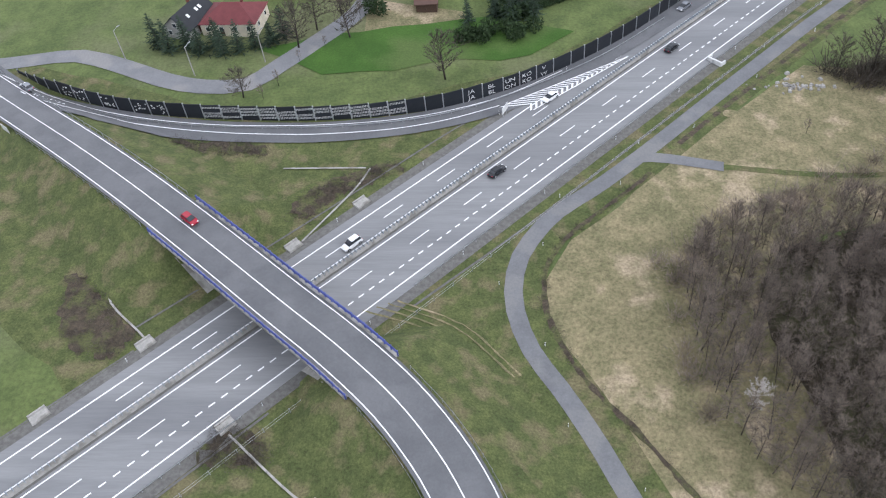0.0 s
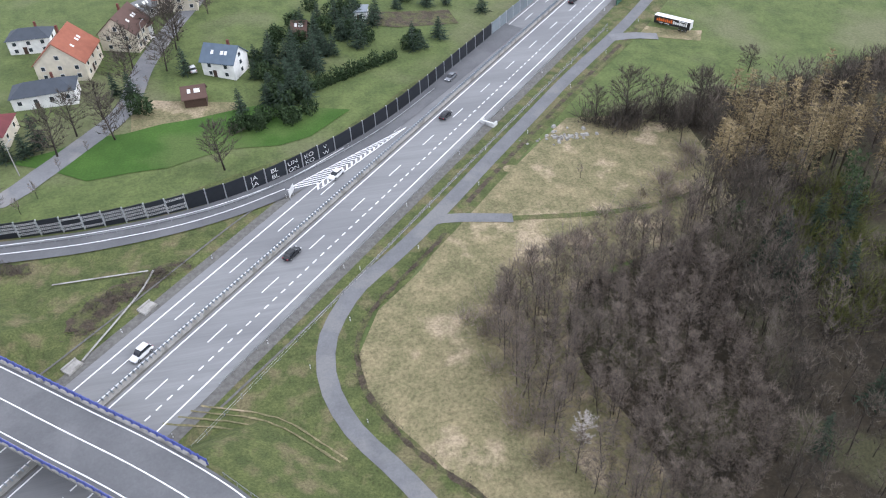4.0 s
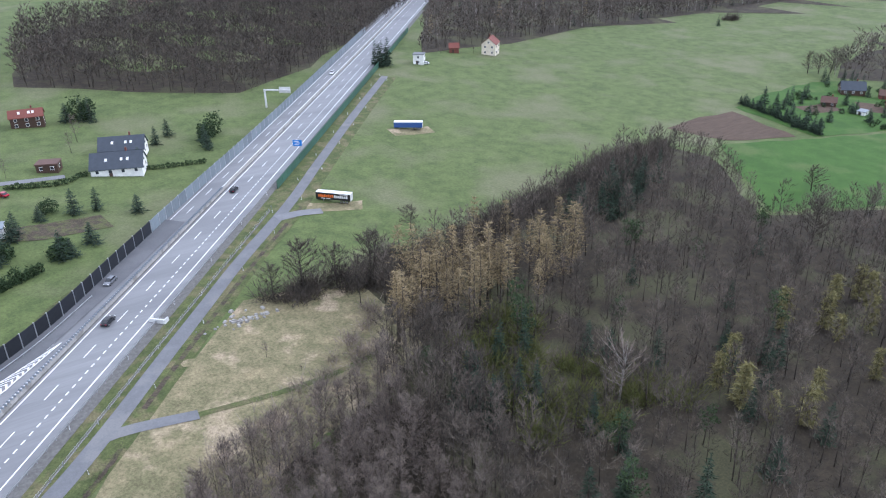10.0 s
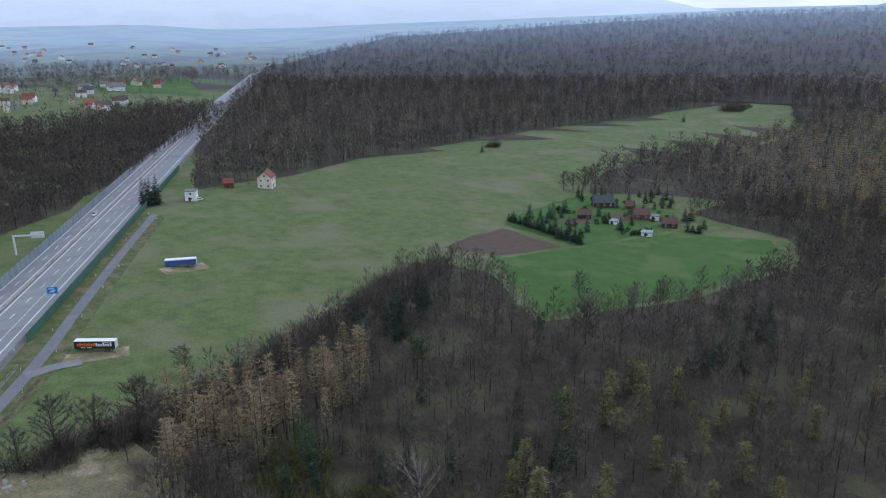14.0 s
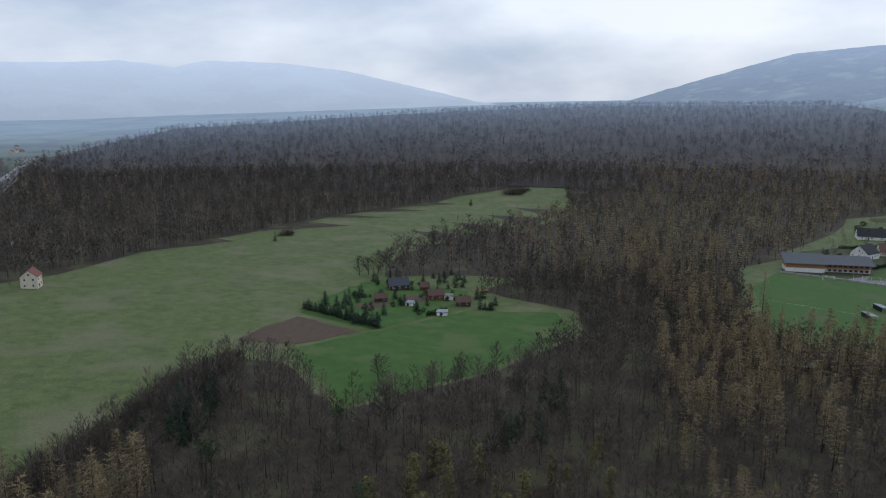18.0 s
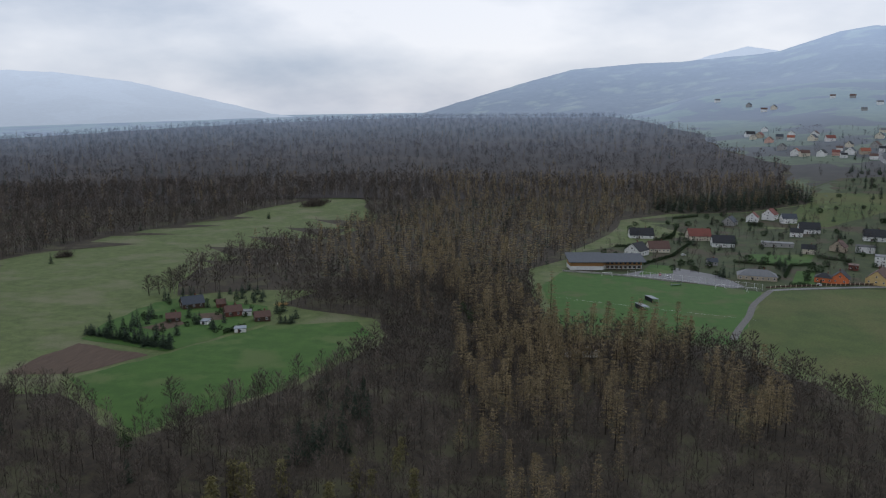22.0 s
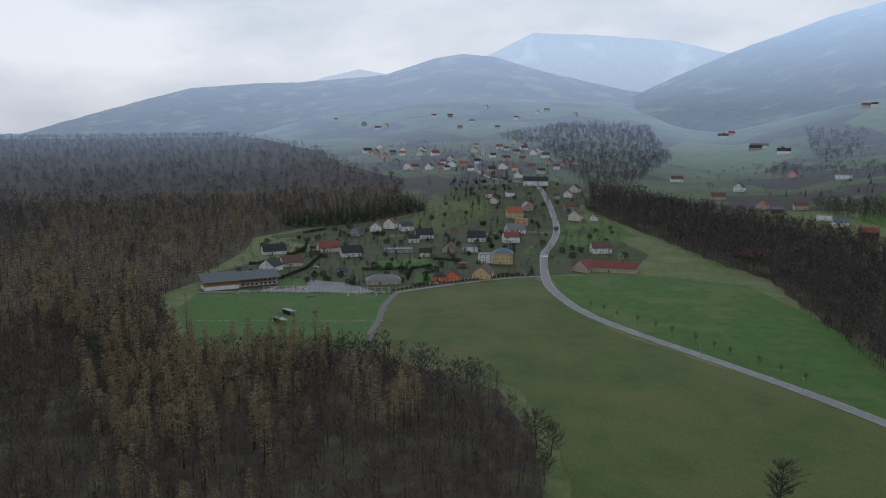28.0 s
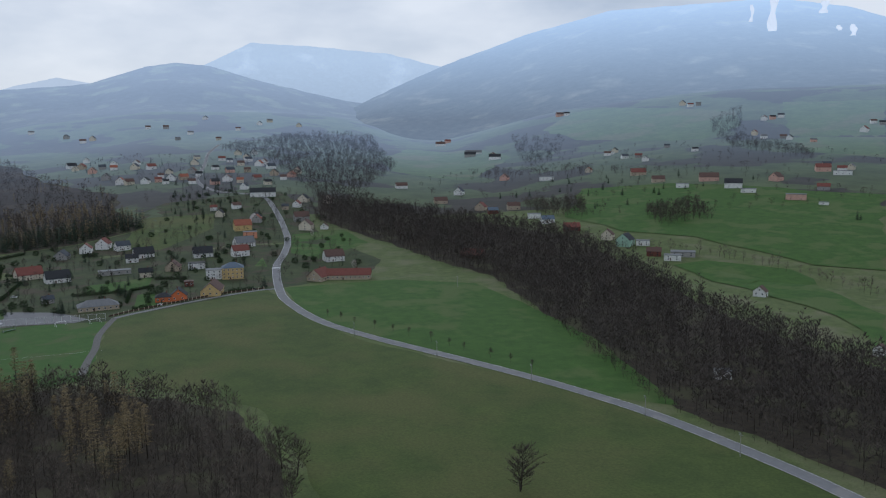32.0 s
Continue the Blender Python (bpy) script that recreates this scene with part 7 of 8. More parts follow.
# garden fence along the lane
gf = thing("garden_fence", "brown slatted garden fence on brick posts along the lane", "fence")
gl_ = along([(595, -296), (597, -262), (590, -226), (580, -190), (573, -172)], 3.4)
gpost = mesh_of("post", box(bag(), 0, 0, 0, 0.45, 0.45, 1.6), "beige_wall")
gslat = mesh_of("slat_panel", box(bag(), 0, 0, 0.3, 1, 0.08, 0.95), "wood_dark")
for (x, y, dx, dy), (x2, y2, _, _) in zip(gl_, gl_[1:]):
    ob = part("post", gpost, None, gf)
    ob.location = (x, y, lz(x, y))
    ob = part("slat_panel", gslat, None, gf)
    ob.matrix_basis = Matrix.LocRotScale(((x + x2) / 2, (y + y2) / 2, lz(x, y)), Euler((0, 0, math.atan2(y2 - y, x2 - x))), (math.dist((x, y), (x2, y2)) - 0.5, 1, 1))

# zebra crossing where the lane meets the road
zb = tagged(thing("zebra_crossing", "white zebra crossing on the village road", "crossing"), kind="structure")
for k in range(7):
    o = -3 + k
    ln = along([(668, -346.3), (672, -348.3)], 2)
    part("zebra_bar", strip(bag(), ln, o - 0.28, o + 0.28, 0.3), "road_paint", zb)

# poles and young trees along the village road
for px, py in ((352.2, -271.0), (288, -275.5), (223.4, -274.5), (175.2, -263), (420, -264), (498, -412)):
    po = thing("utility_pole", "slender pale concrete utility pole", "pole", pose(px, py, lz(px, py)), "utility poles")
    part("shaft", tube(bag(), (0, 0, -0.3), (0, 0, 8.6), 0.16, 0.09, 8), "concrete", po)
    part("crossarm", box(bag(), 0, 0, 8.0, 1.6, 0.12, 0.12), "steel", po)
    part("lamp_head", box(bag(), 0.5, 0, 8.55, 0.9, 0.22, 0.12), "steel", po)
YOUNG = bare_tree(130, 5.2, 1.2, 12, 190, 0.35, 5, 1.0, 0.07)
yt = None
for k in range(12):
    t_ = k / 11
    px, py = 475 + (300 - 475) * t_ + (k % 3) * 2, -280 + (-293 + 280) * t_ - (2.5 if 3 < k < 8 else 0)
    if yt is None:
        yt = tree_thing(YOUNG, "young_tree", "young bare roadside tree", "bark", "twigs_brown", place(px, py, rnd), "young roadside trees")
    else:
        copy_thing(yt, place(px, py, rnd, 0.8, 1.1))

# ---- lone trees, hedges, conifers ----
BROAD = [bare_tree(140 + k, 10.5, 4.6, 40, 950, 0.14, 6, 1.5, 0.045, rise=0.45, reach_up=0.3, long=1.2, follow=0.35) for k in range(2)]
AVENUE = [(-14.4, 229.9), (-9.7, 236.5), (-4.7, 246.0), (-0.2, 253.8), (4.5, 262.6), (9.6, 272.0), (15.0, 281.6), (20.8, 291.8), (26.8, 301.5)]
OAK_SPOTS = [(0.5, 157), (205, -184), (263, -137), (246, -126), (483, 212), (478, 216), (489, 208), (300, 120), (432, 62), (150, 172), (128, 160), (95, 157), (103, 156), (112, 154), (122, 153)]
ok = [tree_thing(BROAD[k], "spreading_tree", "spreading leafless tree standing alone", "bark", "twigs_brown", place(*OAK_SPOTS[k], rnd), "spreading trees") for k in range(2)]
for k, p in enumerate(OAK_SPOTS[2:] + AVENUE + [(x + 7, y - 4) for x, y in AVENUE[::2]] + [(-48, 152), (-37, 172), (-33, 180), (-27, 186), (-21, 200), (-20, 212), (-11, 208), (-8, 220), (-24, 176)]):
    copy_thing(ok[k % 2], place(*p, rnd, 0.8, 1.25))
pale = tree_thing(bare_tree(145, 13, 4.6, 30, 620, 0.22, 6, 1.6, 0.05), "pale_tree", "tall pale grey spreading tree in the wood", "birch_bark", "twigs_grey", place(136.3, 78.7, rnd, 1.1, 1.15))
for p in ((205.8, -185.0), (272.3, -136.6), (254.7, 96.1)):
    copy_thing(ok[0], place(*p, rnd, 1.05, 1.2))
SLIM = bare_tree(150, 9, 1.6, 16, 240, 0.3, 5, 1.0, 0.07)
SLIM_SPOTS = [(80.9, 134.9), (84.9, 126.5), (92, 157), (101, 158), (107, 156), (115, 156), (-43, 151), (-40, 156), (-30, 172), (-22, 186), (-16, 200), (-26, 178), (-12, 214), (-6, 228), (2, 244), (-36, 166), (-18, 196), (12, 262), (-9, 222), (20, 276), (330, 346), (310, 352), (350, 350), (300, 356), (500, 390), (380, 372)]
sl = tree_thing(SLIM, "slim_tree", "slim leafless tree at the roadside", "bark", "twigs_grey", place(*SLIM_SPOTS[0], rnd, 0.4, 0.5), "slim trees")
for k, p in enumerate(SLIM_SPOTS[1:]):
    copy_thing(sl, place(*p, rnd, 0.75, 1.15) if k else place(*p, rnd, 0.35, 0.4))
white = tree_thing(bare_tree(160, 6.5, 2.0, 30, 1300, 0.12, 5, 1.0, 0.045, long=0.8, follow=0.25, rise=0.4), "blossoming_tree", "small tree in white blossom at the wood's edge", "bark", "blossom", place(51.0, 65.8, rnd, 1.15, 1.25))
for k, (px, py) in enumerate([(618, -396), (790, -455)]):
    copy_thing(white, place(px, py, rnd, 1.0, 1.3))
# conifers round the houses
CON = [(-70, 172), (-66, 174), (-62, 171), (-56, 170), (-52, 171), (-48, 173), (-44, 174), (-41, 177), (-58, 174), (-74, 175)] + scatter([(4, 178), (26, 178), (30, 196), (44, 222), (34, 232), (20, 216), (8, 200)], 24, 61, 3.5) + [(60, 232), (52, 226), (101, 262), (128, 268), (-20, 196), (-24, 198), (-6, 205)]
CON = CON + [(38.8, 216.0), (42.9, 209.0), (46.3, 227.5), (42.3, 233.1), (50.1, 222.0), (35.1, 206.2), (29.4, 204.7), (25.7, 200.9), (21.7, 204.0), (18.4, 196.9), (20.7, 192.9), (30.9, 213.1), (32.8, 210.6), (41.8, 218.8), (45.6, 213.7), (17.9, 208.8), (16.5, 204.2), (44.9, 245.6), (69.8, 231.8), (76.2, 231.5), (86.0, 224.0), (24.7, 213.5), (58.1, 203.8), (60.9, 204.8), (67.7, 210.2), (13.0, 205.4)]
for p in [(611.0, -152.7), (865.8, -201.2), (749.2, -147.4), (740.9, -158.5), (740.5, -153.4), (632.4, -202.9), (643.4, -202.0), (599.9, -299.0)]:
    spruce(*p, 0.75, 1.0, 1.6)
for p in [(258.8, 344.5), (258.2, 340.6), (259.6, 339.8), (263.5, 341.8), (265.5, 342.1)]:
    spruce(*p, 1.05, 1.25, 1.25)
for p in [(381.9, 181.1), (375.4, 172.7), (372.1, 166.2), (371.6, 161.3), (371.1, 156.5), (380.9, 158.2), (390.8, 177.5), (412.2, 184.5), (425.7, 188.9), (394.7, 184.6), (498.8, 165.3), (508.1, 164.1), (497.0, 154.7), (493.3, 171.0), (490.8, 149.0), (431.0, 119.5), (431.6, 114.4), (443.0, 114.6), (419.4, 161.9), (411.4, 149.4), (388.3, 168.1)]:
    spruce(*p, 0.42, 0.62, 2.0)
CON2 = [(93.8, 319.0), (99.4, 317.8), (101.9, 314.9), (120.4, 285.1), (113.0, 278.0), (127.3, 264.4), (129.3, 273.8), (65.1, 320.9), (39.3, 225.6), (43.8, 219.0), (58.0, 324.9)]
for p in CON2:
    spruce(*p, 0.6, 0.85, 1.6)
for k, p in enumerate(CON):
    spruce(*p, *((0.62, 0.85, 1.7) if k < 10 else (0.5, 0.8, 1.9)))
for k in range(13):
    t_ = k / 12
    spruce(384 + (371 - 384) * t_ + (k % 2), 202 + (154 - 202) * t_, 0.42, 0.62, 1.5)
for k in range(24):
    t_ = k / 23
    spruce(385 + (371 - 385) * t_ + math.sin(k * 5.1), 201 + (153 - 201) * t_, 0.34, 0.56, 2.0)
for p in [(462.5, 166), (459.9, 161.1), (455.3, 153.9), (469, 152), (474, 149), (478, 146), (409.8, 148.0), (417.5, 160.4), (455.5, 170.2), (432.5, 117.2), (432.9, 113.5), (480.2, 172.7), (394.2, 160.6), (406.6, 189.6), (422.1, 188.7), (484, 160), (488, 165), (482, 152)]:
    spruce(*p, 0.4, 0.62, 1.9)
for p in ((398, 190), (404, 186), (396, 196), (420, 160), (430, 170), (424, 148), (462, 196), (468, 190), (474, 186), (470, 180), (478, 190), (466, 200), (452, 128), (456, 126), (261, 342), (264, 345), (259, 346), (263, 340), (604, -152), (607, -150), (698, -330), (690, -322), (391, -877), (393, -874), (750, -196), (745, -190), (790, -170), (560, 330), (840, 260), (842, 262)):
    spruce(*p, 0.55, 0.95, 1.35)
for p in scatter([(640, -140), (760, -120), (900, -260), (860, -420), (700, -330)], 44, 63, 12):
    spruce(*p, 0.4, 0.8, 1.5)
for p in scatter([(900, -420), (1300, -600), (1400, -540), (1000, -380)], 40, 64, 15) + scatter([(600, -760), (900, -760), (900, -1000), (600, -1100)], 30, 65, 15):
    spruce(*p, 0.6, 1.0, 1.3)
def leafy(name, spots, seed, high, wide, label, n=260, size=0.3):
    models = [Tree(prism((0, 0, -0.2), (0, 0, high * 0.4), 0.06, 0.02, 3), leaf_ball(seed + k, high, wide * (0.85 + 0.15 * k), n, size)) for k in range(3)]
    return wood(name, models, spots, ("bark", "hedge_leaf"), label, seed, 0.75, 1.2)


# bushes in the village, on the meadow, along the ditch
def thicket(name, spots, model_seed, high, wide, material, label, twigs=260, width=0.09):
    models = [Tree(prism((0, 0, -0.2), (0, 0, high * 0.4), 0.06, 0.02, 3), shrub(model_seed + k, high, wide, twigs, width)) for k in range(3)]
    return wood(name, models, spots, ("bark", material), label, model_seed, 0.7, 1.3)


VILLAGE = [(590, -165), (640, -60), (740, -85), (890, -125), (925, -250), (960, -350), (1150, -440), (1150, -620), (800, -500), (600, -400)]
wood("garden_trees", [bare_tree(200 + k, 6.5, 2.3 + 0.3 * k, 16, 120, 0.12, width=0.075, sides=3, boughs=False) for k in range(3)], scatter(VILLAGE, 620, 71, 8), ("bark", "twigs_umber"), "bare garden trees and bushes of the village", 200, 0.7, 1.6)
wood("garden_conifers", SPRUCE_MID, scatter(VILLAGE, 80, 314, 14), ("bark", "spruce_needles"), "dark conifers between the village houses", 244, 0.3, 0.7)
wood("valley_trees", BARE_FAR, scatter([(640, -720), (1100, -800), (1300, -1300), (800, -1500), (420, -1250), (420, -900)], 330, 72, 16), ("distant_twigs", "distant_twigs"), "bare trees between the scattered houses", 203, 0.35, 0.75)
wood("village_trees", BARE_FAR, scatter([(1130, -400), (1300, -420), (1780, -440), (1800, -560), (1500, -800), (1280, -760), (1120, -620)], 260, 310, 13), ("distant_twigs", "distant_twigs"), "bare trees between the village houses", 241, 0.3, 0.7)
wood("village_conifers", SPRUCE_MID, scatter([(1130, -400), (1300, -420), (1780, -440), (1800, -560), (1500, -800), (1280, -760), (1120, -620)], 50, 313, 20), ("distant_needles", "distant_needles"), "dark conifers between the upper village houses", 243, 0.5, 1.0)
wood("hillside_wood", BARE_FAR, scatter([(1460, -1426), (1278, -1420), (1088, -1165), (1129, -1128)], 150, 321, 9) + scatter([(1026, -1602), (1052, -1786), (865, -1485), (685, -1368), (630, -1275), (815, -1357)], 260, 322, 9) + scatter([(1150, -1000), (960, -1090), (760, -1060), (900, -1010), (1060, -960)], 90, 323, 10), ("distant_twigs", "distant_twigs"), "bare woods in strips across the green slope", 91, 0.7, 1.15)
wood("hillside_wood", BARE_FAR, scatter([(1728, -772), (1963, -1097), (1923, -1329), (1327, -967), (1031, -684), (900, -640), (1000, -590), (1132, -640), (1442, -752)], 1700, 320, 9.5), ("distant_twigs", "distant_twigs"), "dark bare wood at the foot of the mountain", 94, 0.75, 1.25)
wood("valley_copse", BARE_MID, scatter([(775, -765), (712, -815), (637, -735), (700, -715)], 120, 73, 6) + scatter([(605, -795), (578, -865), (515, -800), (535, -730)], 130, 74, 6), ("bark", "twigs_brown"), "dense bare copse on the green slope", 206, 0.8, 1.1)
wood("field_hedge", BARE_MID, [(x + 3 * math.sin(k), y + 2 * math.cos(3 * k)) for k, (x, y, _, _) in enumerate(along([(640, -650), (540, -625), (430, -655), (330, -640), (250, -600)], 7))], ("bark", "twigs_dun"), "row of bare trees along a field", 207, 0.5, 0.9)
thicket("meadow_bush", scatter([(585, 330), (596, 332), (594, 342), (584, 340)], 5, 75, 3), 208, 5, 5, "twigs_brown", "round bare bush on the open meadow", 320, 0.1)
thicket("meadow_bush", scatter([(925, 228), (960, 228), (960, 246), (925, 246)], 16, 77, 5), 209, 6, 7, "twigs_brown", "round bare thicket on the open meadow", 200, 0.16)
thicket("wood_edge_shrubs", scatter([(47, 60), (44, 84), (46, 97), (60, 108), (80, 112), (104, 124), (114, 140), (108, 140), (98, 128), (76, 118), (54, 112), (40, 98), (39, 84), (43, 62)], 46, 78, 4), 212, 3.2, 2.4, "twigs_grey", "fine bare shrubs at the wood's edge", 200, 0.05)
thicket("wood_edge_shrubs", scatter([(90, 158), (120, 158), (160, 162), (206, 172), (258, 186), (296, 188), (294, 178), (206, 162), (120, 148), (96, 152)], 190, 79, 3), 213, 4.5, 3.5, "twigs_brown", "bare hedge of shrubs along the meadow", 220, 0.08)
thicket("green_shrubs", scatter([(120, 118), (140, 118), (150, 70), (130, 66), (110, 80)], 40, 80, 4), 215, 5, 3.4, "twigs_green", "shrubs in first yellow-green leaf", 300, 0.09)
leafy("evergreen_hedge", [(4 + 1.0 * k, 172.5 + 0.42 * k) for k in range(10)] + [(24 + 1.2 * k, 186 + 0.62 * k) for k in range(24)] + [(404 + 1.5 * k, 140 - 0.6 * k) for k in range(10)], 216, 2.6, 1.9, "dark clipped evergreen hedge", 170, 0.2)
leafy("garden_thicket", [(12.0, 175.7), (16.1, 176.9), (19.7, 174.3), (23.6, 177.0), (22.6, 183.1), (18.2, 181.8), (15.4, 185.7), (10.2, 172.4), (7.1, 173.5), (5.1, 172.9), (19.6, 190.2), (18.3, 173.4), (-17.3, 186.7), (-19.1, 190.1)], 231, 4.2, 4.6, "overgrown dark garden thicket", 420, 0.26)
leafy("evergreen_hedge", [(33.0, 191.8), (34.6, 192.5), (36.3, 193.2), (38.0, 194.2), (39.8, 195.3), (41.6, 196.3), (43.4, 197.4), (45.2, 198.2), (27.3, 189.0), (28.9, 190.0), (30.5, 190.7)], 234, 3.6, 3.0, "dark clipped evergreen hedge", 170, 0.2)
leafy("evergreen_hedge", [(709.6 + 1.397 * k, -101.4 + -0.822 * k) for k in range(60)] + [(792.0 + 1.564 * k, -149.9 + -0.356 * k) for k in range(37)] + [(722.7 + 0.608 * k, -88.2 + -1.608 * k) for k in range(14)] + [(645.7 + 1.323 * k, -102.0 + -0.967 * k) for k in range(31)] + [(685.4 + 1.507 * k, -131.0 + -0.609 * k) for k in range(46)] + [(610.8 + 1.503 * k, -196.3 + -0.610 * k) for k in range(31)] + [(655.9 + 0.500 * k, -214.6 + -1.523 * k) for k in range(14)] + [(664.3 + -0.400 * k, -174.6 + -1.609 * k) for k in range(23)] + [(585.2 + 0.157 * k, -192.4 + -1.729 * k) for k in range(8)] + [(693.2 + -1.053 * k, -247.2 + -1.300 * k) for k in range(16)] + [(799.4 + -1.078 * k, -156.6 + -1.278 * k) for k in range(19)] + [(599.0 + 0.209 * k, -288.6 + 1.718 * k) for k in range(12)] + [(896.8 + 0.758 * k, -168.3 + -1.437 * k) for k in range(20)], 251, 2.6, 2.2, "dark clipped evergreen garden hedge", 170, 0.2)
field("garden_lawn", [(605.4, -92.2), (646.2, -106.5), (643.1, -123.6), (614.1, -118.4)], "lush_field", "mown green lawn between garden hedges", 0.2, 20, None)
field("garden_lawn", [(665.1, -183.8), (703.8, -196.4), (705.5, -249.1), (662.0, -229.8)], "lush_field", "mown green lawn between garden hedges", 0.2, 20, None)
field("garden_lawn", [(585.2, -192.4), (637.7, -213.1), (638.8, -226.4), (586.6, -208.5)], "lush_field", "mown green lawn between garden hedges", 0.2, 20, None)
field("garden_lawn", [(681.4, -88.5), (740.2, -115.4), (726.5, -128.4), (669.8, -100.9)], "lush_field", "mown green lawn between garden hedges", 0.2, 20, None)
field("garden_lawn", [(691.6, -336.5), (725.0, -361.8), (680.4, -343.8)], "lush_field", "mown green lawn between garden hedges", 0.2, 20, None)
leafy("garden_bush", scatter(VILLAGE, 110, 262, 14) + [(724.6, -108.3), (756.9, -128.2), (774.6, -144.1), (680.9, -83.7), (829.9, -190.5), (731.6, -213.6), (655.1, -205.5), (731.6, -253.0), (658.3, -241.8), (693.4, -265.9), (757.2, -297.0), (626.6, -137.7), (649.1, -137.9), (660.5, -278.0), (728.3, -320.0), (660.7, -304.4), (860.9, -240.9), (867.6, -157.3), (790.0, -127.9), (777.4, -371.9)], 261, 4.5, 5.0, "rounded dark evergreen garden bush", 220, 0.34)
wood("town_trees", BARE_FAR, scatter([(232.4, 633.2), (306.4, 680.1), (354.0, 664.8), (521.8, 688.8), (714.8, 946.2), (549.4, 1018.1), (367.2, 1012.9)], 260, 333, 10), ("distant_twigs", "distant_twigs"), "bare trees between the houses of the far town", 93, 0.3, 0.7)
wood("plain_wood", BARE_FAR, scatter([(365.7, 827.9), (542.3, 870.9), (827.5, 882.8), (1177.0, 1119.4), (1062.2, 1079.4), (743.6, 1126.0), (412.6, 938.8)], 420, 331, 9) + scatter([(694.3, 1608.6), (936.6, 1425.2), (915.5, 1183.3), (804.6, 1036.9), (576.0, 1329.6)], 260, 332, 11), ("bark", "twigs_dun"), "bands of bare wood across the far plain", 92, 0.7, 1.1)
hedge_rnd = random.Random(88)
leafy("evergreen_hedge", [(x, y) for x, y, _, _ in along([(58.2, 261.0), (66.3, 257.8), (74.4, 256.3), (81.8, 260.3), (94.4, 257.1), (107.9, 254.3), (120.3, 252.8)], 1.5)], 270, 1.7, 1.6, "low dark hedge along the garden lane", 110, 0.18)
leafy("garden_thicket", [(x + hedge_rnd.uniform(-1.5, 1.5), y + hedge_rnd.uniform(-1.5, 1.5)) for x, y in [(25.7, 214.2), (27.8, 206.0), (19.5, 210.2), (19.0, 194.0), (14.4, 197.9), (23.0, 190.4), (19.2, 217.5), (40.9, 230.6), (35.0, 221.1), (45.9, 231.7), (44.0, 216.7), (46.6, 211.6), (33.7, 238.5), (60.2, 209.1), (57.3, 205.8), (63.0, 236.0), (14.2, 206.0), (26.8, 225.1), (21.8, 220.7)] for _ in range(2)], 272, 4.6, 4.4, "overgrown dark evergreen garden bushes", 380, 0.24)
wood("garden_trees", BARE_NEAR2, [(60.5, 271.1), (85.0, 284.5), (90.2, 294.4), (19.9, 249.8), (29.9, 339.6), (42.9, 311.0), (32.3, 290.6), (41.5, 326.0), (54.2, 351.6), (29.7, 310.9), (20.6, 274.0)], ("bark", "twigs_dun"), "bare fruit trees between the gardens", 273, 0.45, 0.75)
leafy("conifer_clump", [(95.7, 319.6), (99.3, 322.1), (100.8, 317.4), (103.9, 321.7), (62.3, 327.1), (65.9, 329.2), (129.3, 272.8), (133.4, 276.7), (137.0, 280.2)], 274, 7.5, 4.6, "rounded dark conifer clump in the meadow", 420, 0.28)
leafy("garden_bush", scatter([(380, 196), (470, 196), (482, 150), (430, 128), (380, 156)], 34, 281, 6), 282, 2.4, 2.8, "low dark bushes among the garden beds", 160, 0.2)
field("garden_beds", [(400, 172), (420, 166), (424, 178), (404, 184)], "tilled_soil", "dug brown garden beds", 0.2, 6)
field("garden_beds", [(432, 150), (446, 160), (440, 170), (426, 160)], "tilled_soil", "dug brown garden beds", 0.2, 6)
thicket("brambles", [p for k, poly in enumerate(BRAMBLES) for p in scatter(poly, 46, 290 + k, 1.3)], 292, 0.9, 2.0, "twigs_umber", "tangled brown dead brambles on the slope", 90, 0.035)
thicket("forsythia", [(470, 132), (472, 131), (474, 130)], 219, 2.2, 2.0, "yellow_wall", "yellow flowering bush at the field's edge", 300, 0.1)

# ---- vehicles ----
WHEEL = mesh_of("wheel", tube(bag(), (0, -0.11, 0), (0, 0.11, 0), 0.33, 0.33, 14), "rubber")
RIM = mesh_of("rim", tube(bag(), (0, -0.12, 0), (0, 0.12, 0), 0.2, 0.2, 10), "steel")


def loft(rows):
    """A closed body from cross-sections: each row is (x, [(y, z), ...])."""
    b, n = bag(), len(rows[0][1])
    for x, ring in rows:
        b.v.extend((x, y, z) for y, z in ring)
    for i in range(len(rows) - 1):
        for k in range(n):
            a, c = i * n + k, i * n + (k + 1) % n
            b.f.append((a, c, c + n, a + n))
    b.f.append(tuple(reversed(range(n))))
    b.f.append(tuple(range(len(b.v) - n, len(b.v))))
    return b


def ring(w, z0, z1, tuck=0.06):
    return [(-w + tuck, z0), (w - tuck, z0), (w, (z0 + z1) / 2), (w - tuck, z1), (-w + tuck, z1), (-w, (z0 + z1) / 2)]


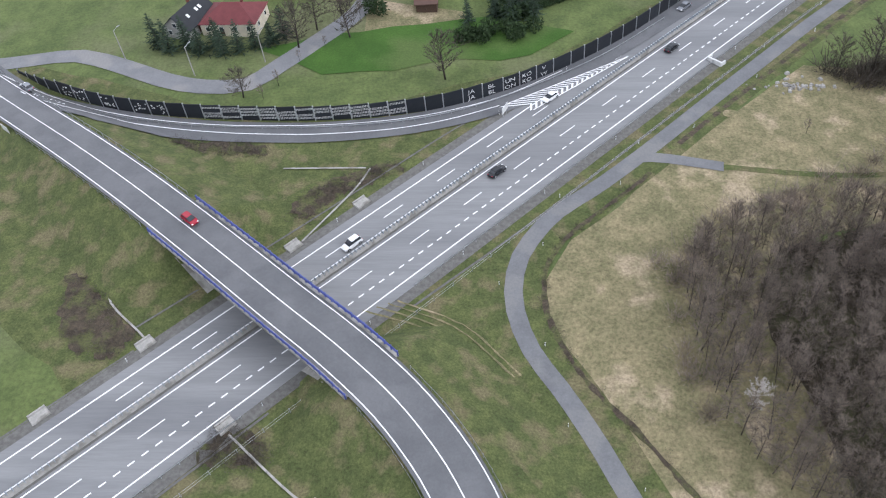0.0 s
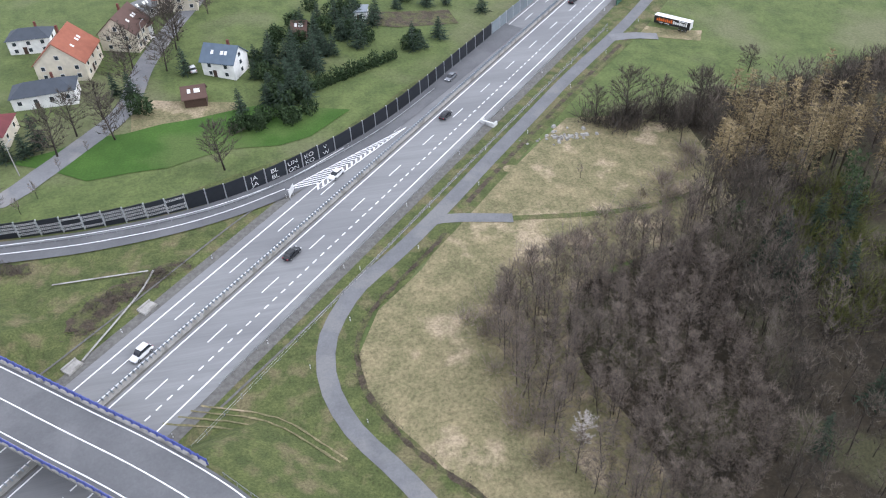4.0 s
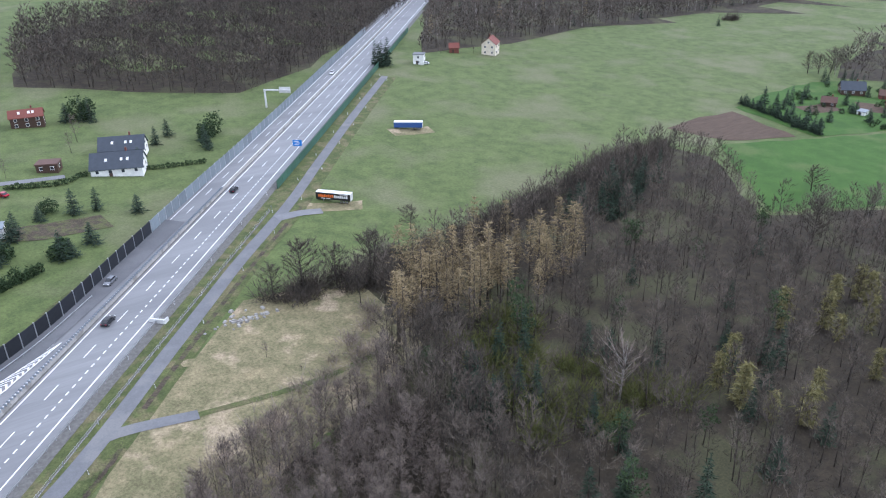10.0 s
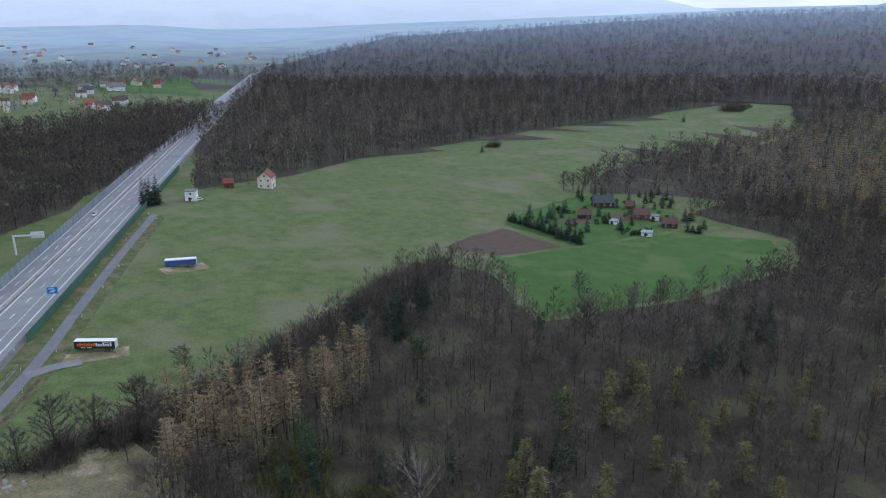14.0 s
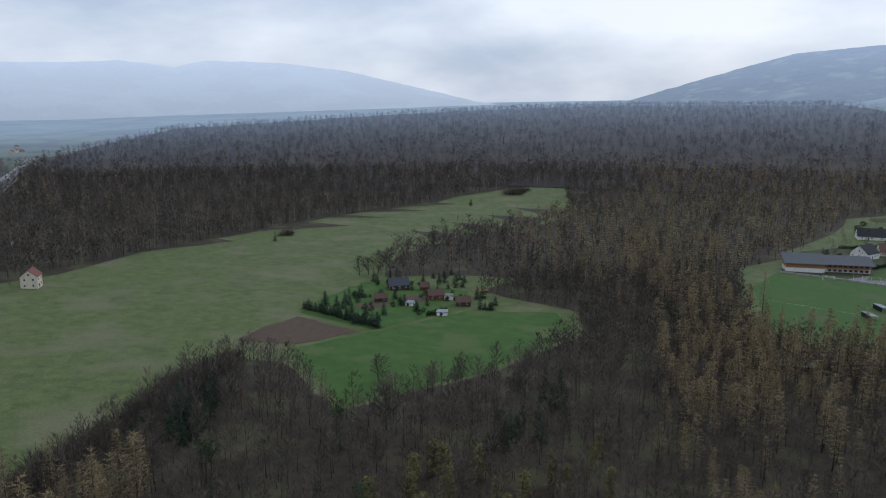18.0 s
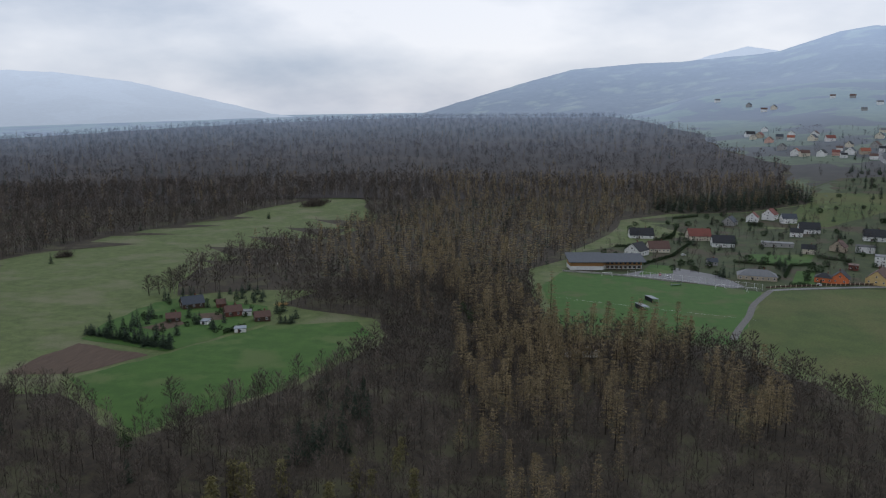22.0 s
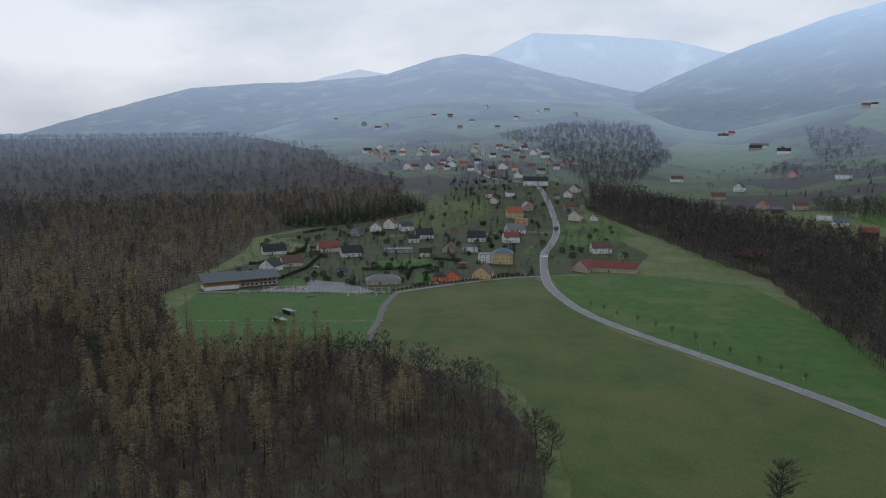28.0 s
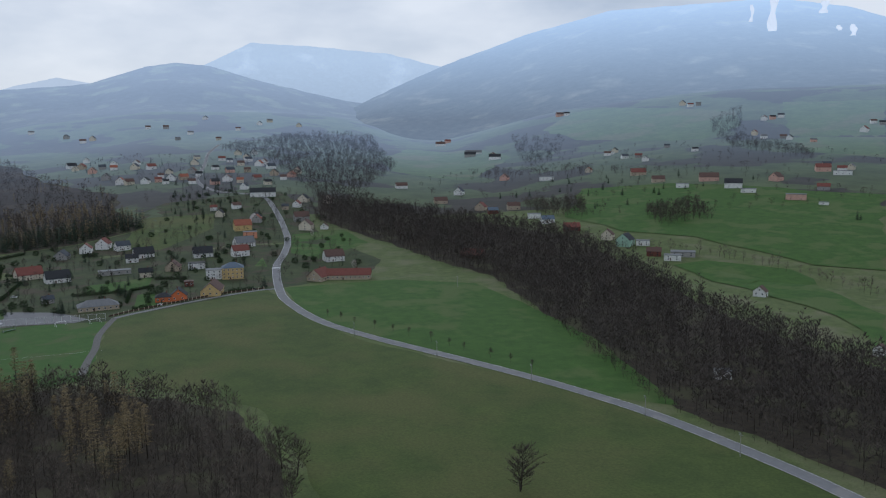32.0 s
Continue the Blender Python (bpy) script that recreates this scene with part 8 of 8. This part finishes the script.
def car(x, y, z, turn, paint, label, long=4.5, estate=False, tall=1.45):
    c = thing("car", label, "car", pose(x, y, z, 0, 0, turn), "cars")
    h = long / 2
    part("body", loft([(-h, ring(0.78, 0.35, 0.72)), (-h + 0.25, ring(0.88, 0.26, 0.88)), (-h + 0.9, ring(0.9, 0.22, 0.93)), (h - 1.3, ring(0.9, 0.22, 0.93)), (h - 0.4, ring(0.86, 0.24, 0.78)), (h, ring(0.72, 0.34, 0.62))]), paint, c)
    rear = -h + (0.2 if estate else 0.6)
    cab = loft([(rear, ring(0.74, 0.9, 0.98)), (rear + 0.45, ring(0.72, 0.9, tall - 0.05)), (0.35, ring(0.70, 0.9, tall)), (1.15, ring(0.74, 0.9, 0.96))])
    part("cabin_glass", cab, "car_glass", c, "dark tinted windows")
    part("roof", box(bag(), (rear + 0.5 + 0.3) / 2, 0, tall - 0.05, 0.3 - rear - 0.35, 1.36, 0.09, 0, 0.94), paint, c)
    for wx in (-h + 0.85, h - 0.85):
        for wy in (-0.82, 0.82):
            wh = part("wheel", WHEEL, None, c)
            wh.location = (wx, wy, 0.33)
            part("rim", RIM, None, wh)
    for wy in (-0.6, 0.6):
        part("headlight", box(bag(), h - 0.1, wy, 0.55, 0.22, 0.32, 0.16), "print_white", c, "clear headlight")
        part("tail_light", box(bag(), -h + 0.06, wy, 0.62, 0.14, 0.3, 0.18), "car_red", c, "red tail light")
    return c


MT = math.degrees(math.atan2(U.y, U.x))


def on_motorway(s, n, forward, paint, label, **kw):
    px, py = mw(s, n)
    car(px, py, lz(px, py) + 0.2, MT + (0 if forward else 180), paint, label, **kw)


def s_of(px, py):
    return U.x * px + U.y * py


rx, ry = -48.5, 103.6
car(rx, ry, deck_z(rx, ry) + 0.08, -43, "car_red", "small red hatchback driving over the bridge", long=4.1, estate=True)
on_motorway(s_of(13.8, 120.8), -81.4, True, "car_black", "black saloon car on the motorway")
on_motorway(s_of(60, 164.2), -81.4, True, "car_black", "dark car on the far stretch of motorway")
on_motorway(s_of(-19.9, 104.8), -87.4, False, "car_white", "white van-like car on the motorway", estate=True, tall=1.75)
on_motorway(s_of(26.3, 147.1), -89.9, False, "car_white", "white car beside the painted chevrons")
on_motorway(s_of(65.4, 184), -89.9, False, "car_grey", "grey car on the motorway")
on_motorway(s_of(120.3, 221.9), -81.4, True, "car_black", "black hatchback on the motorway", estate=True)
on_motorway(s_of(225.5, 339.8), -87.6, False, "car_white", "white car far down the motorway")
cx, cy = -101.5, 156.6
car(cx, cy, max(lz(cx, cy), 0) + 1.6, 140, "car_grey", "dark grey car on the slip road")
for k, (px, py, p_) in enumerate([(44, 250, "car_black"), (50, 253, "car_blue"), (53, 254.4, "car_white"), (56, 255.8, "car_red")]):
    car(px, py, lz(px, py) + 0.1, 115, p_, ["black", "blue", "white", "red"][k] + " car parked beside the drive", long=4.3)
for px, py, p_, w_ in ((607, -108, "car_red", "red"), (598, -112, "car_white", "white"), (690, -140, "car_white", "white"), (597, -288, "car_black", "black"), (588, -212, "car_white", "white"), (286, 336, "car_white", "white"), (-4, 206, "car_white", "white"), (6, 210, "car_red", "red")):
    car(px, py, lz(px, py) + 0.2, house_rnd.uniform(0, 360), p_, f"{w_} car parked on a drive", long=4.3)


def trailer(x, y, turn, side_m, label):
    t = thing("semi_trailer", label, "trailer", pose(x, y, lz(x, y), 0, 0, turn), "parked trailers")
    t.scale = (0.82, 0.82, 0.82)
    L, W_, z0, z1 = 14.6, 2.7, 1.25, 4.1
    part("box_body", box(bag(), 0, 0, z0, L, W_, z1 - z0), side_m, t)
    part("roof", box(bag(), 0, 0, z1, L + 0.04, W_ + 0.04, 0.1), "print_white", t, "white roof sheet")
    part("rear_doors", box(bag(), L / 2 + 0.03, 0, z0, 0.06, W_, z1 - z0), "white_dots", t, "pale grey rear doors")
    part("chassis", box(bag(), 0, 0, 0.95, L - 0.6, 1.0, 0.3), "rubber", t)
    for wx in (3.2, 4.5, 5.8):
        for wy in (-1.05, 1.05):
            wh = part("wheel", WHEEL, None, t)
            wh.matrix_basis = Matrix.LocRotScale((wx, wy, 0.5), None, (1.5, 1.6, 1.5))
            part("rim", RIM, None, wh)
    for wy in (-0.8, 0.8):
        part("landing_leg", box(bag(), -4.4, wy, 0, 0.16, 0.16, 1.2), "steel", t)
    return t


tb = trailer(141.6, 201.6, -54 + 360, "truck_black", "black box trailer with orange and white lettering parked on the meadow")
for k in range(8):
    part("lettering_bar", box(bag(), -5.9 + k * 0.82, -1.39, 2.25, 0.6, 0.05, 0.95 + 0.25 * (k % 2)), "print_orange", tb, "orange printed lettering")
for k in range(7):
    part("lettering_bar", box(bag(), 0.8 + k * 0.84, -1.39, 2.2, 0.62, 0.05, 0.95 + 0.28 * (k % 3 == 0)), "print_white", tb, "white printed lettering")
for k in range(2):
    part("small_print", box(bag(), -4.2 + k * 2.2, -1.39, 1.6, 1.7, 0.05, 0.28), "print_white", tb, "small white print")
part("small_print", box(bag(), 4.6, -1.39, 3.65, 3.6, 0.05, 0.25), "print_white", tb, "small white print")
tc = trailer(209.4, 250.8, -43 + 360, "truck_blue", "blue curtain-sided trailer parked on the open meadow")
part("white_band", box(bag(), 0, -1.38, 3.75, 14.5, 0.04, 0.34), "print_white", tc, "white band under the roof")
field("trailer_ground", [(199, 246), (217, 242), (219, 250), (201, 255)], "dry_grass", "worn pale ground under the parked trailer", 0.09, 5)
field("trailer_ground", [(129, 199), (146, 192), (150, 198), (133, 205)], "dry_grass", "worn pale ground under the parked trailer", 0.09, 5)

# ---- signs ----
bs = thing("motorway_sign", "large blue motorway direction sign on two posts", "sign", pose(155.5, 248.6, lz(155.5, 248.6), 0, 0, MT - 90))
bs.scale = (0.58, 0.58, 0.62)
for sx in (-1.8, 1.8):
    part("post", box(bag(), sx, 0.15, 0, 0.2, 0.2, 6.6), "steel", bs)
part("board", box(bag(), 0, 0, 3.0, 6.0, 0.16, 3.8), "sign_blue", bs)
for zz, ww, xx in ((5.7, 3.4, -0.6), (4.8, 2.4, 0.6), (3.9, 3.0, -0.4)):
    part("lettering_bar", box(bag(), xx, -0.1, zz, ww, 0.04, 0.42), "print_white", bs, "white printed lettering")
ga = thing("sign_gantry", "steel cantilever sign gantry beside the carriageway", "gantry", pose(172, 300.5, lz(172, 300.5), 0, 0, MT - 90))
part("mast", box(bag(), -1.5, 0, 0, 0.6, 0.6, 8.2), "white_dots", ga)
part("arm", box(bag(), 4.0, 0, 7.6, 11.5, 0.5, 0.6), "white_dots", ga)
part("sign_board", box(bag(), 7.4, 0.4, 6.6, 5.0, 0.2, 2.6), "white_dots", ga, "back of a pale sign board")
for px, py, a in ((14.1, 142.7, MT + 20), (-100.2, 139.6, -40)):
    sg = thing("road_sign", "back of a grey road sign on two posts", "sign", pose(px, py, max(lz(px, py), deck_z(px, py) - 2 if px < -50 else -99), 0, 0, a))
    for sx in (-0.9, 0.9):
        part("post", box(bag(), sx, 0, 0, 0.12, 0.12, 2.8), "steel", sg)
    part("board", box(bag(), 0, -0.1, 1.2, 3.0, 0.1, 1.7), "white_dots", sg)

# ---- drains and ditches ----
for px, py, a in ((-17.3, 115.2, 44), (-30.1, 103.4, 44), (-54.2, 80.4, 44), (-68.8, 66.1, 44), (-36.8, 63.7, 44)):
    dr = thing("drain_apron", "pale concrete drain apron at the road's edge", "drain", pose(px, py, lz(px, py) + 0.05, 0, 0, a), "drain aprons")
    part("slab", box(bag(), 0, 0, 0, 3.4, 2.2, 0.3, 0, 0.92), "concrete", dr)
    part("kerb", box(bag(), 0, 1.0, 0.25, 3.2, 0.3, 0.35), "concrete", dr)
hw_ = thing("culvert_head", "white concrete culvert head beside the ditch", "culvert", pose(66.5, 161.4, lz(66.5, 161.4) - 0.2, 0, 0, 130))
part("head_wall", box(bag(), 0, 0, 0, 3.8, 0.5, 1.3), "white_dots", hw_)
for sx in (-1.9, 1.9):
    part("wing_wall", box(bag(), sx, -0.9, 0, 0.4, 2.0, 1.1, 0, 0.8), "white_dots", hw_)
for line, wd in (([(-6, 88), (20, 111), (60, 149), (120, 205)], 0.5), ([(-57, 84), (-30, 108), (0, 136), (10, 144)], 0.45), ([(-76, 60), (-56, 79)], 0.45), ([(-46, 51), (-30, 66)], 0.5)):
    tagged(part("drain_channel", strip(bag(), along(line, 5), -wd * 0.45, wd * 0.45, 0.16), "shoulder"), "narrow weathered drain channel along the verge", "drain", kind="structure")
DITCH = [(39, 50), (31, 62), (25, 70), (20.5, 79), (18.4, 88), (19.5, 97), (24, 104.5), (31, 111), (39, 118), (44, 123)]
ditch_rnd = random.Random(52)
b = bag()
for k, (x, y, dx, dy) in enumerate(along(DITCH, 1.2)):
    for o in (-ditch_rnd.uniform(0.25, 0.75), ditch_rnd.uniform(0.25, 0.75)):
        b.v.append((x + dy * o, y - dx * o, lz(x, y) + 0.14))
    if k:
        b.f.append((2 * k - 2, 2 * k - 1, 2 * k + 1, 2 * k))
tagged(part("ditch", b, "bramble_soil"), "dark overgrown ditch beside the service road", "ditch", kind="structure")
thicket("ditch_weeds", [(x + ditch_rnd.uniform(-1, 1), y + ditch_rnd.uniform(-1, 1)) for x, y, _, _ in along(DITCH, 0.9)], 294, 0.7, 1.2, "twigs_brown", "dead brown weeds along the ditch", 40, 0.035)
tagged(part("ditch", strip(bag(), along([(52, 132), (70, 149), (98, 175), (130, 203)], 4), -0.6, 0.6, 0.14), "bramble_soil"), "dark ditch beside the service road", "ditch", kind="structure")
for line in ([(-16, 125.5), (-19, 119), (-28.5, 104.5)], [(-35, 126), (-17, 125.6)], [(-56, 99), (-64, 92), (-54.5, 81.5)], [(-14, 62), (-20, 55), (-22, 50), (-36, 62)], [(-4, 71), (4, 74)]):
    tagged(part("slope_steps", strip(bag(), along(line, 2), -0.2, 0.2, 0.34), "concrete"), "thin pale concrete steps and channel down the slope", "steps", kind="structure")
# delineator posts
dpost = mesh_of("shaft", box(bag(), 0, 0, 0, 0.14, 0.14, 1.0), "print_white")
dband = mesh_of("band", box(bag(), 0, 0, 0.68, 0.16, 0.16, 0.16), "rubber")
for k, (x, y, dx, dy) in enumerate(along(SERVICE, 12)):
    o = 2.7 if k % 2 else -2.7
    px, py = x + dy * o, y - dx * o
    dp = thing("delineator", "white plastic roadside delineator post", "post", pose(px, py, lz(px, py)), "delineator posts")
    part("shaft", dpost, None, dp)
    part("band", dband, None, dp)
for k in range(26):
    px, py = mw(-60 + k * 12, -70.3 if k % 2 else -94.6)
    dp = thing("delineator", "white plastic roadside delineator post", "post", pose(px, py, lz(px, py)), "delineator posts")
    part("shaft", dpost, None, dp)
    part("band", dband, None, dp)
# wire fence along the motorway bank
wf = thing("wire_fence", "thin wire fence on posts along the bank", "fence")
wp = mesh_of("post", box(bag(), 0, 0, 0, 0.1, 0.1, 1.3), "steel")
wl_ = along([mw(-8, -66), mw(60, -66), mw(140, -66), mw(230, -65.5)], 4)
for x, y, dx, dy in wl_:
    ob = part("post", wp, None, wf)
    ob.location = (x, y, lz(x, y))
for z in (0.5, 1.15):
    b = pipe(bag(), [(x, y, lz(x, y) + z) for x, y, _, _ in wl_], 0.025, 3)
    part("wire", b, "steel", wf)
# stones by the ditch mouth
srnd = random.Random(9)
stones = thing("rubble_heap", "heap of grey rubble stones beside the service road", "stones")
for k in range(46):
    px, py = 84 + srnd.gauss(0, 5), 152 + srnd.gauss(0, 1.4)
    px, py = px + (py - 152) * 0.2, py - (px - 84) * 0.12
    r_ = srnd.uniform(0.25, 0.6)
    part("stone", box(bag(), px, py, lz(px, py), r_ * 2, r_ * 1.5, r_, srnd.uniform(0, 3), 0.65), "concrete", stones)
# lamp posts along the grey road
for px, py in ((-81.5, 170), (-61.7, 161.4), (-44.8, 166.3), (-16, 222), (-3, 252)):
    lp_ = thing("street_lamp", "grey concrete street lamp with a short arm", "lamp", pose(px, py, lz(px, py), 0, 0, 60), "street lamps")
    part("shaft", tube(bag(), (0, 0, -0.2), (0, 0, 8.2), 0.14, 0.09, 8), "concrete", lp_)
    part("arm", tube(bag(), (0, 0, 8.1), (1.5, 0, 8.5), 0.05, 0.05, 5), "steel", lp_)
    part("lamp_head", box(bag(), 1.8, 0, 8.42, 0.8, 0.26, 0.14), "steel", lp_)

# ---- pictures and words on the noise barrier ----
def glyph_rows(text):
    cu = bpy.data.curves.new("lettering", "FONT")
    cu.body, cu.size, cu.align_x = text, 1.0, "CENTER"
    cu.offset, cu.extrude = -0.012, 0.02
    ob = bpy.data.objects.new("lettering", cu)
    scene.collection.objects.link(ob)
    bpy.context.view_layer.update()
    me = bpy.data.meshes.new_from_object(ob.evaluated_get(bpy.context.evaluated_depsgraph_get()))
    bpy.data.objects.remove(ob)
    me.materials.clear()
    me.materials.append(MATS["print_white"])
    return me


def wall_index(px, py):
    return min(range(len(noise_line) - 1), key=lambda i: math.dist(panel_frame(i)[:2], (px, py)))


def on_panel(i, me, dx, z, sx, sz, name="lettering"):
    mx, my, ln, an = panel_frame(i)
    off = -0.14
    px, py = mx + math.cos(an) * dx + math.sin(an) * -off * -1, my + math.sin(an) * dx - math.cos(an) * -off
    ob = part(name, me, None, wall, "white lettering on the dark panel" if name == "lettering" else "")
    ob.matrix_basis = Matrix.Translation((px, py, lz(mx, my) + z)) @ Euler((0, 0, an)).to_matrix().to_4x4() @ Matrix.Rotation(radians(90), 4, "X") @ Matrix.Diagonal((sx, sz, 1, 1))
    return ob


first = wall_index(5.5, 148)
for k, (up, low) in enumerate((("JA", "JA"), ("BL", "BL"), ("UN", "ON"), ("KO", "KO"), ("V", "W"))):
    on_panel(first + k, glyph_rows(up), -0.2, 2.15, 1.9, 1.5)
    on_panel(first + k, glyph_rows(low), -0.2, 0.55, 1.9, 1.5)
on_panel(first + 6, glyph_rows("12"), 0.6, 1.9, 1.5, 1.3)
on_panel(first + 7, glyph_rows("km"), -0.6, 1.9, 1.5, 1.3)
mid_i = wall_index(-30, 142.4)
drnd = random.Random(3)
for i in range(mid_i - 5, mid_i + 6):
    mx, my, ln, an = panel_frame(i)
    for row in range(4):
        if (i + row) % 5 == 0:
            continue
        b = bag()
        zz = 0.6 + row * 0.8
        for k in range(11):
            for j in range(2):
                dx = -ln / 2 + 0.3 + k * (ln - 0.6) / 10
                box(b, dx, -0.13, zz + j * 0.3, 0.2, 0.06, 0.17)
        ob = part("dot_pattern", b, "white_dots", wall, "rows of white dots on the panel")
        ob.matrix_basis = pose(mx, my, lz(mx, my), 0, 0, math.degrees(an))
for i in range(4, 11):
    mx, my, ln, an = panel_frame(i)
    b = bag()
    for _ in range(12):
        box(b, drnd.uniform(-1.7, 1.7), -0.13, drnd.uniform(0.4, 3.0), drnd.uniform(0.2, 0.5), 0.06, drnd.uniform(0.15, 0.4))
    if i not in (6, 8):
        ob = part("flower_pattern", b, "white_dots", wall, "pale painted flower pattern")
        ob.matrix_basis = pose(mx, my, lz(mx, my), 0, 0, math.degrees(an))
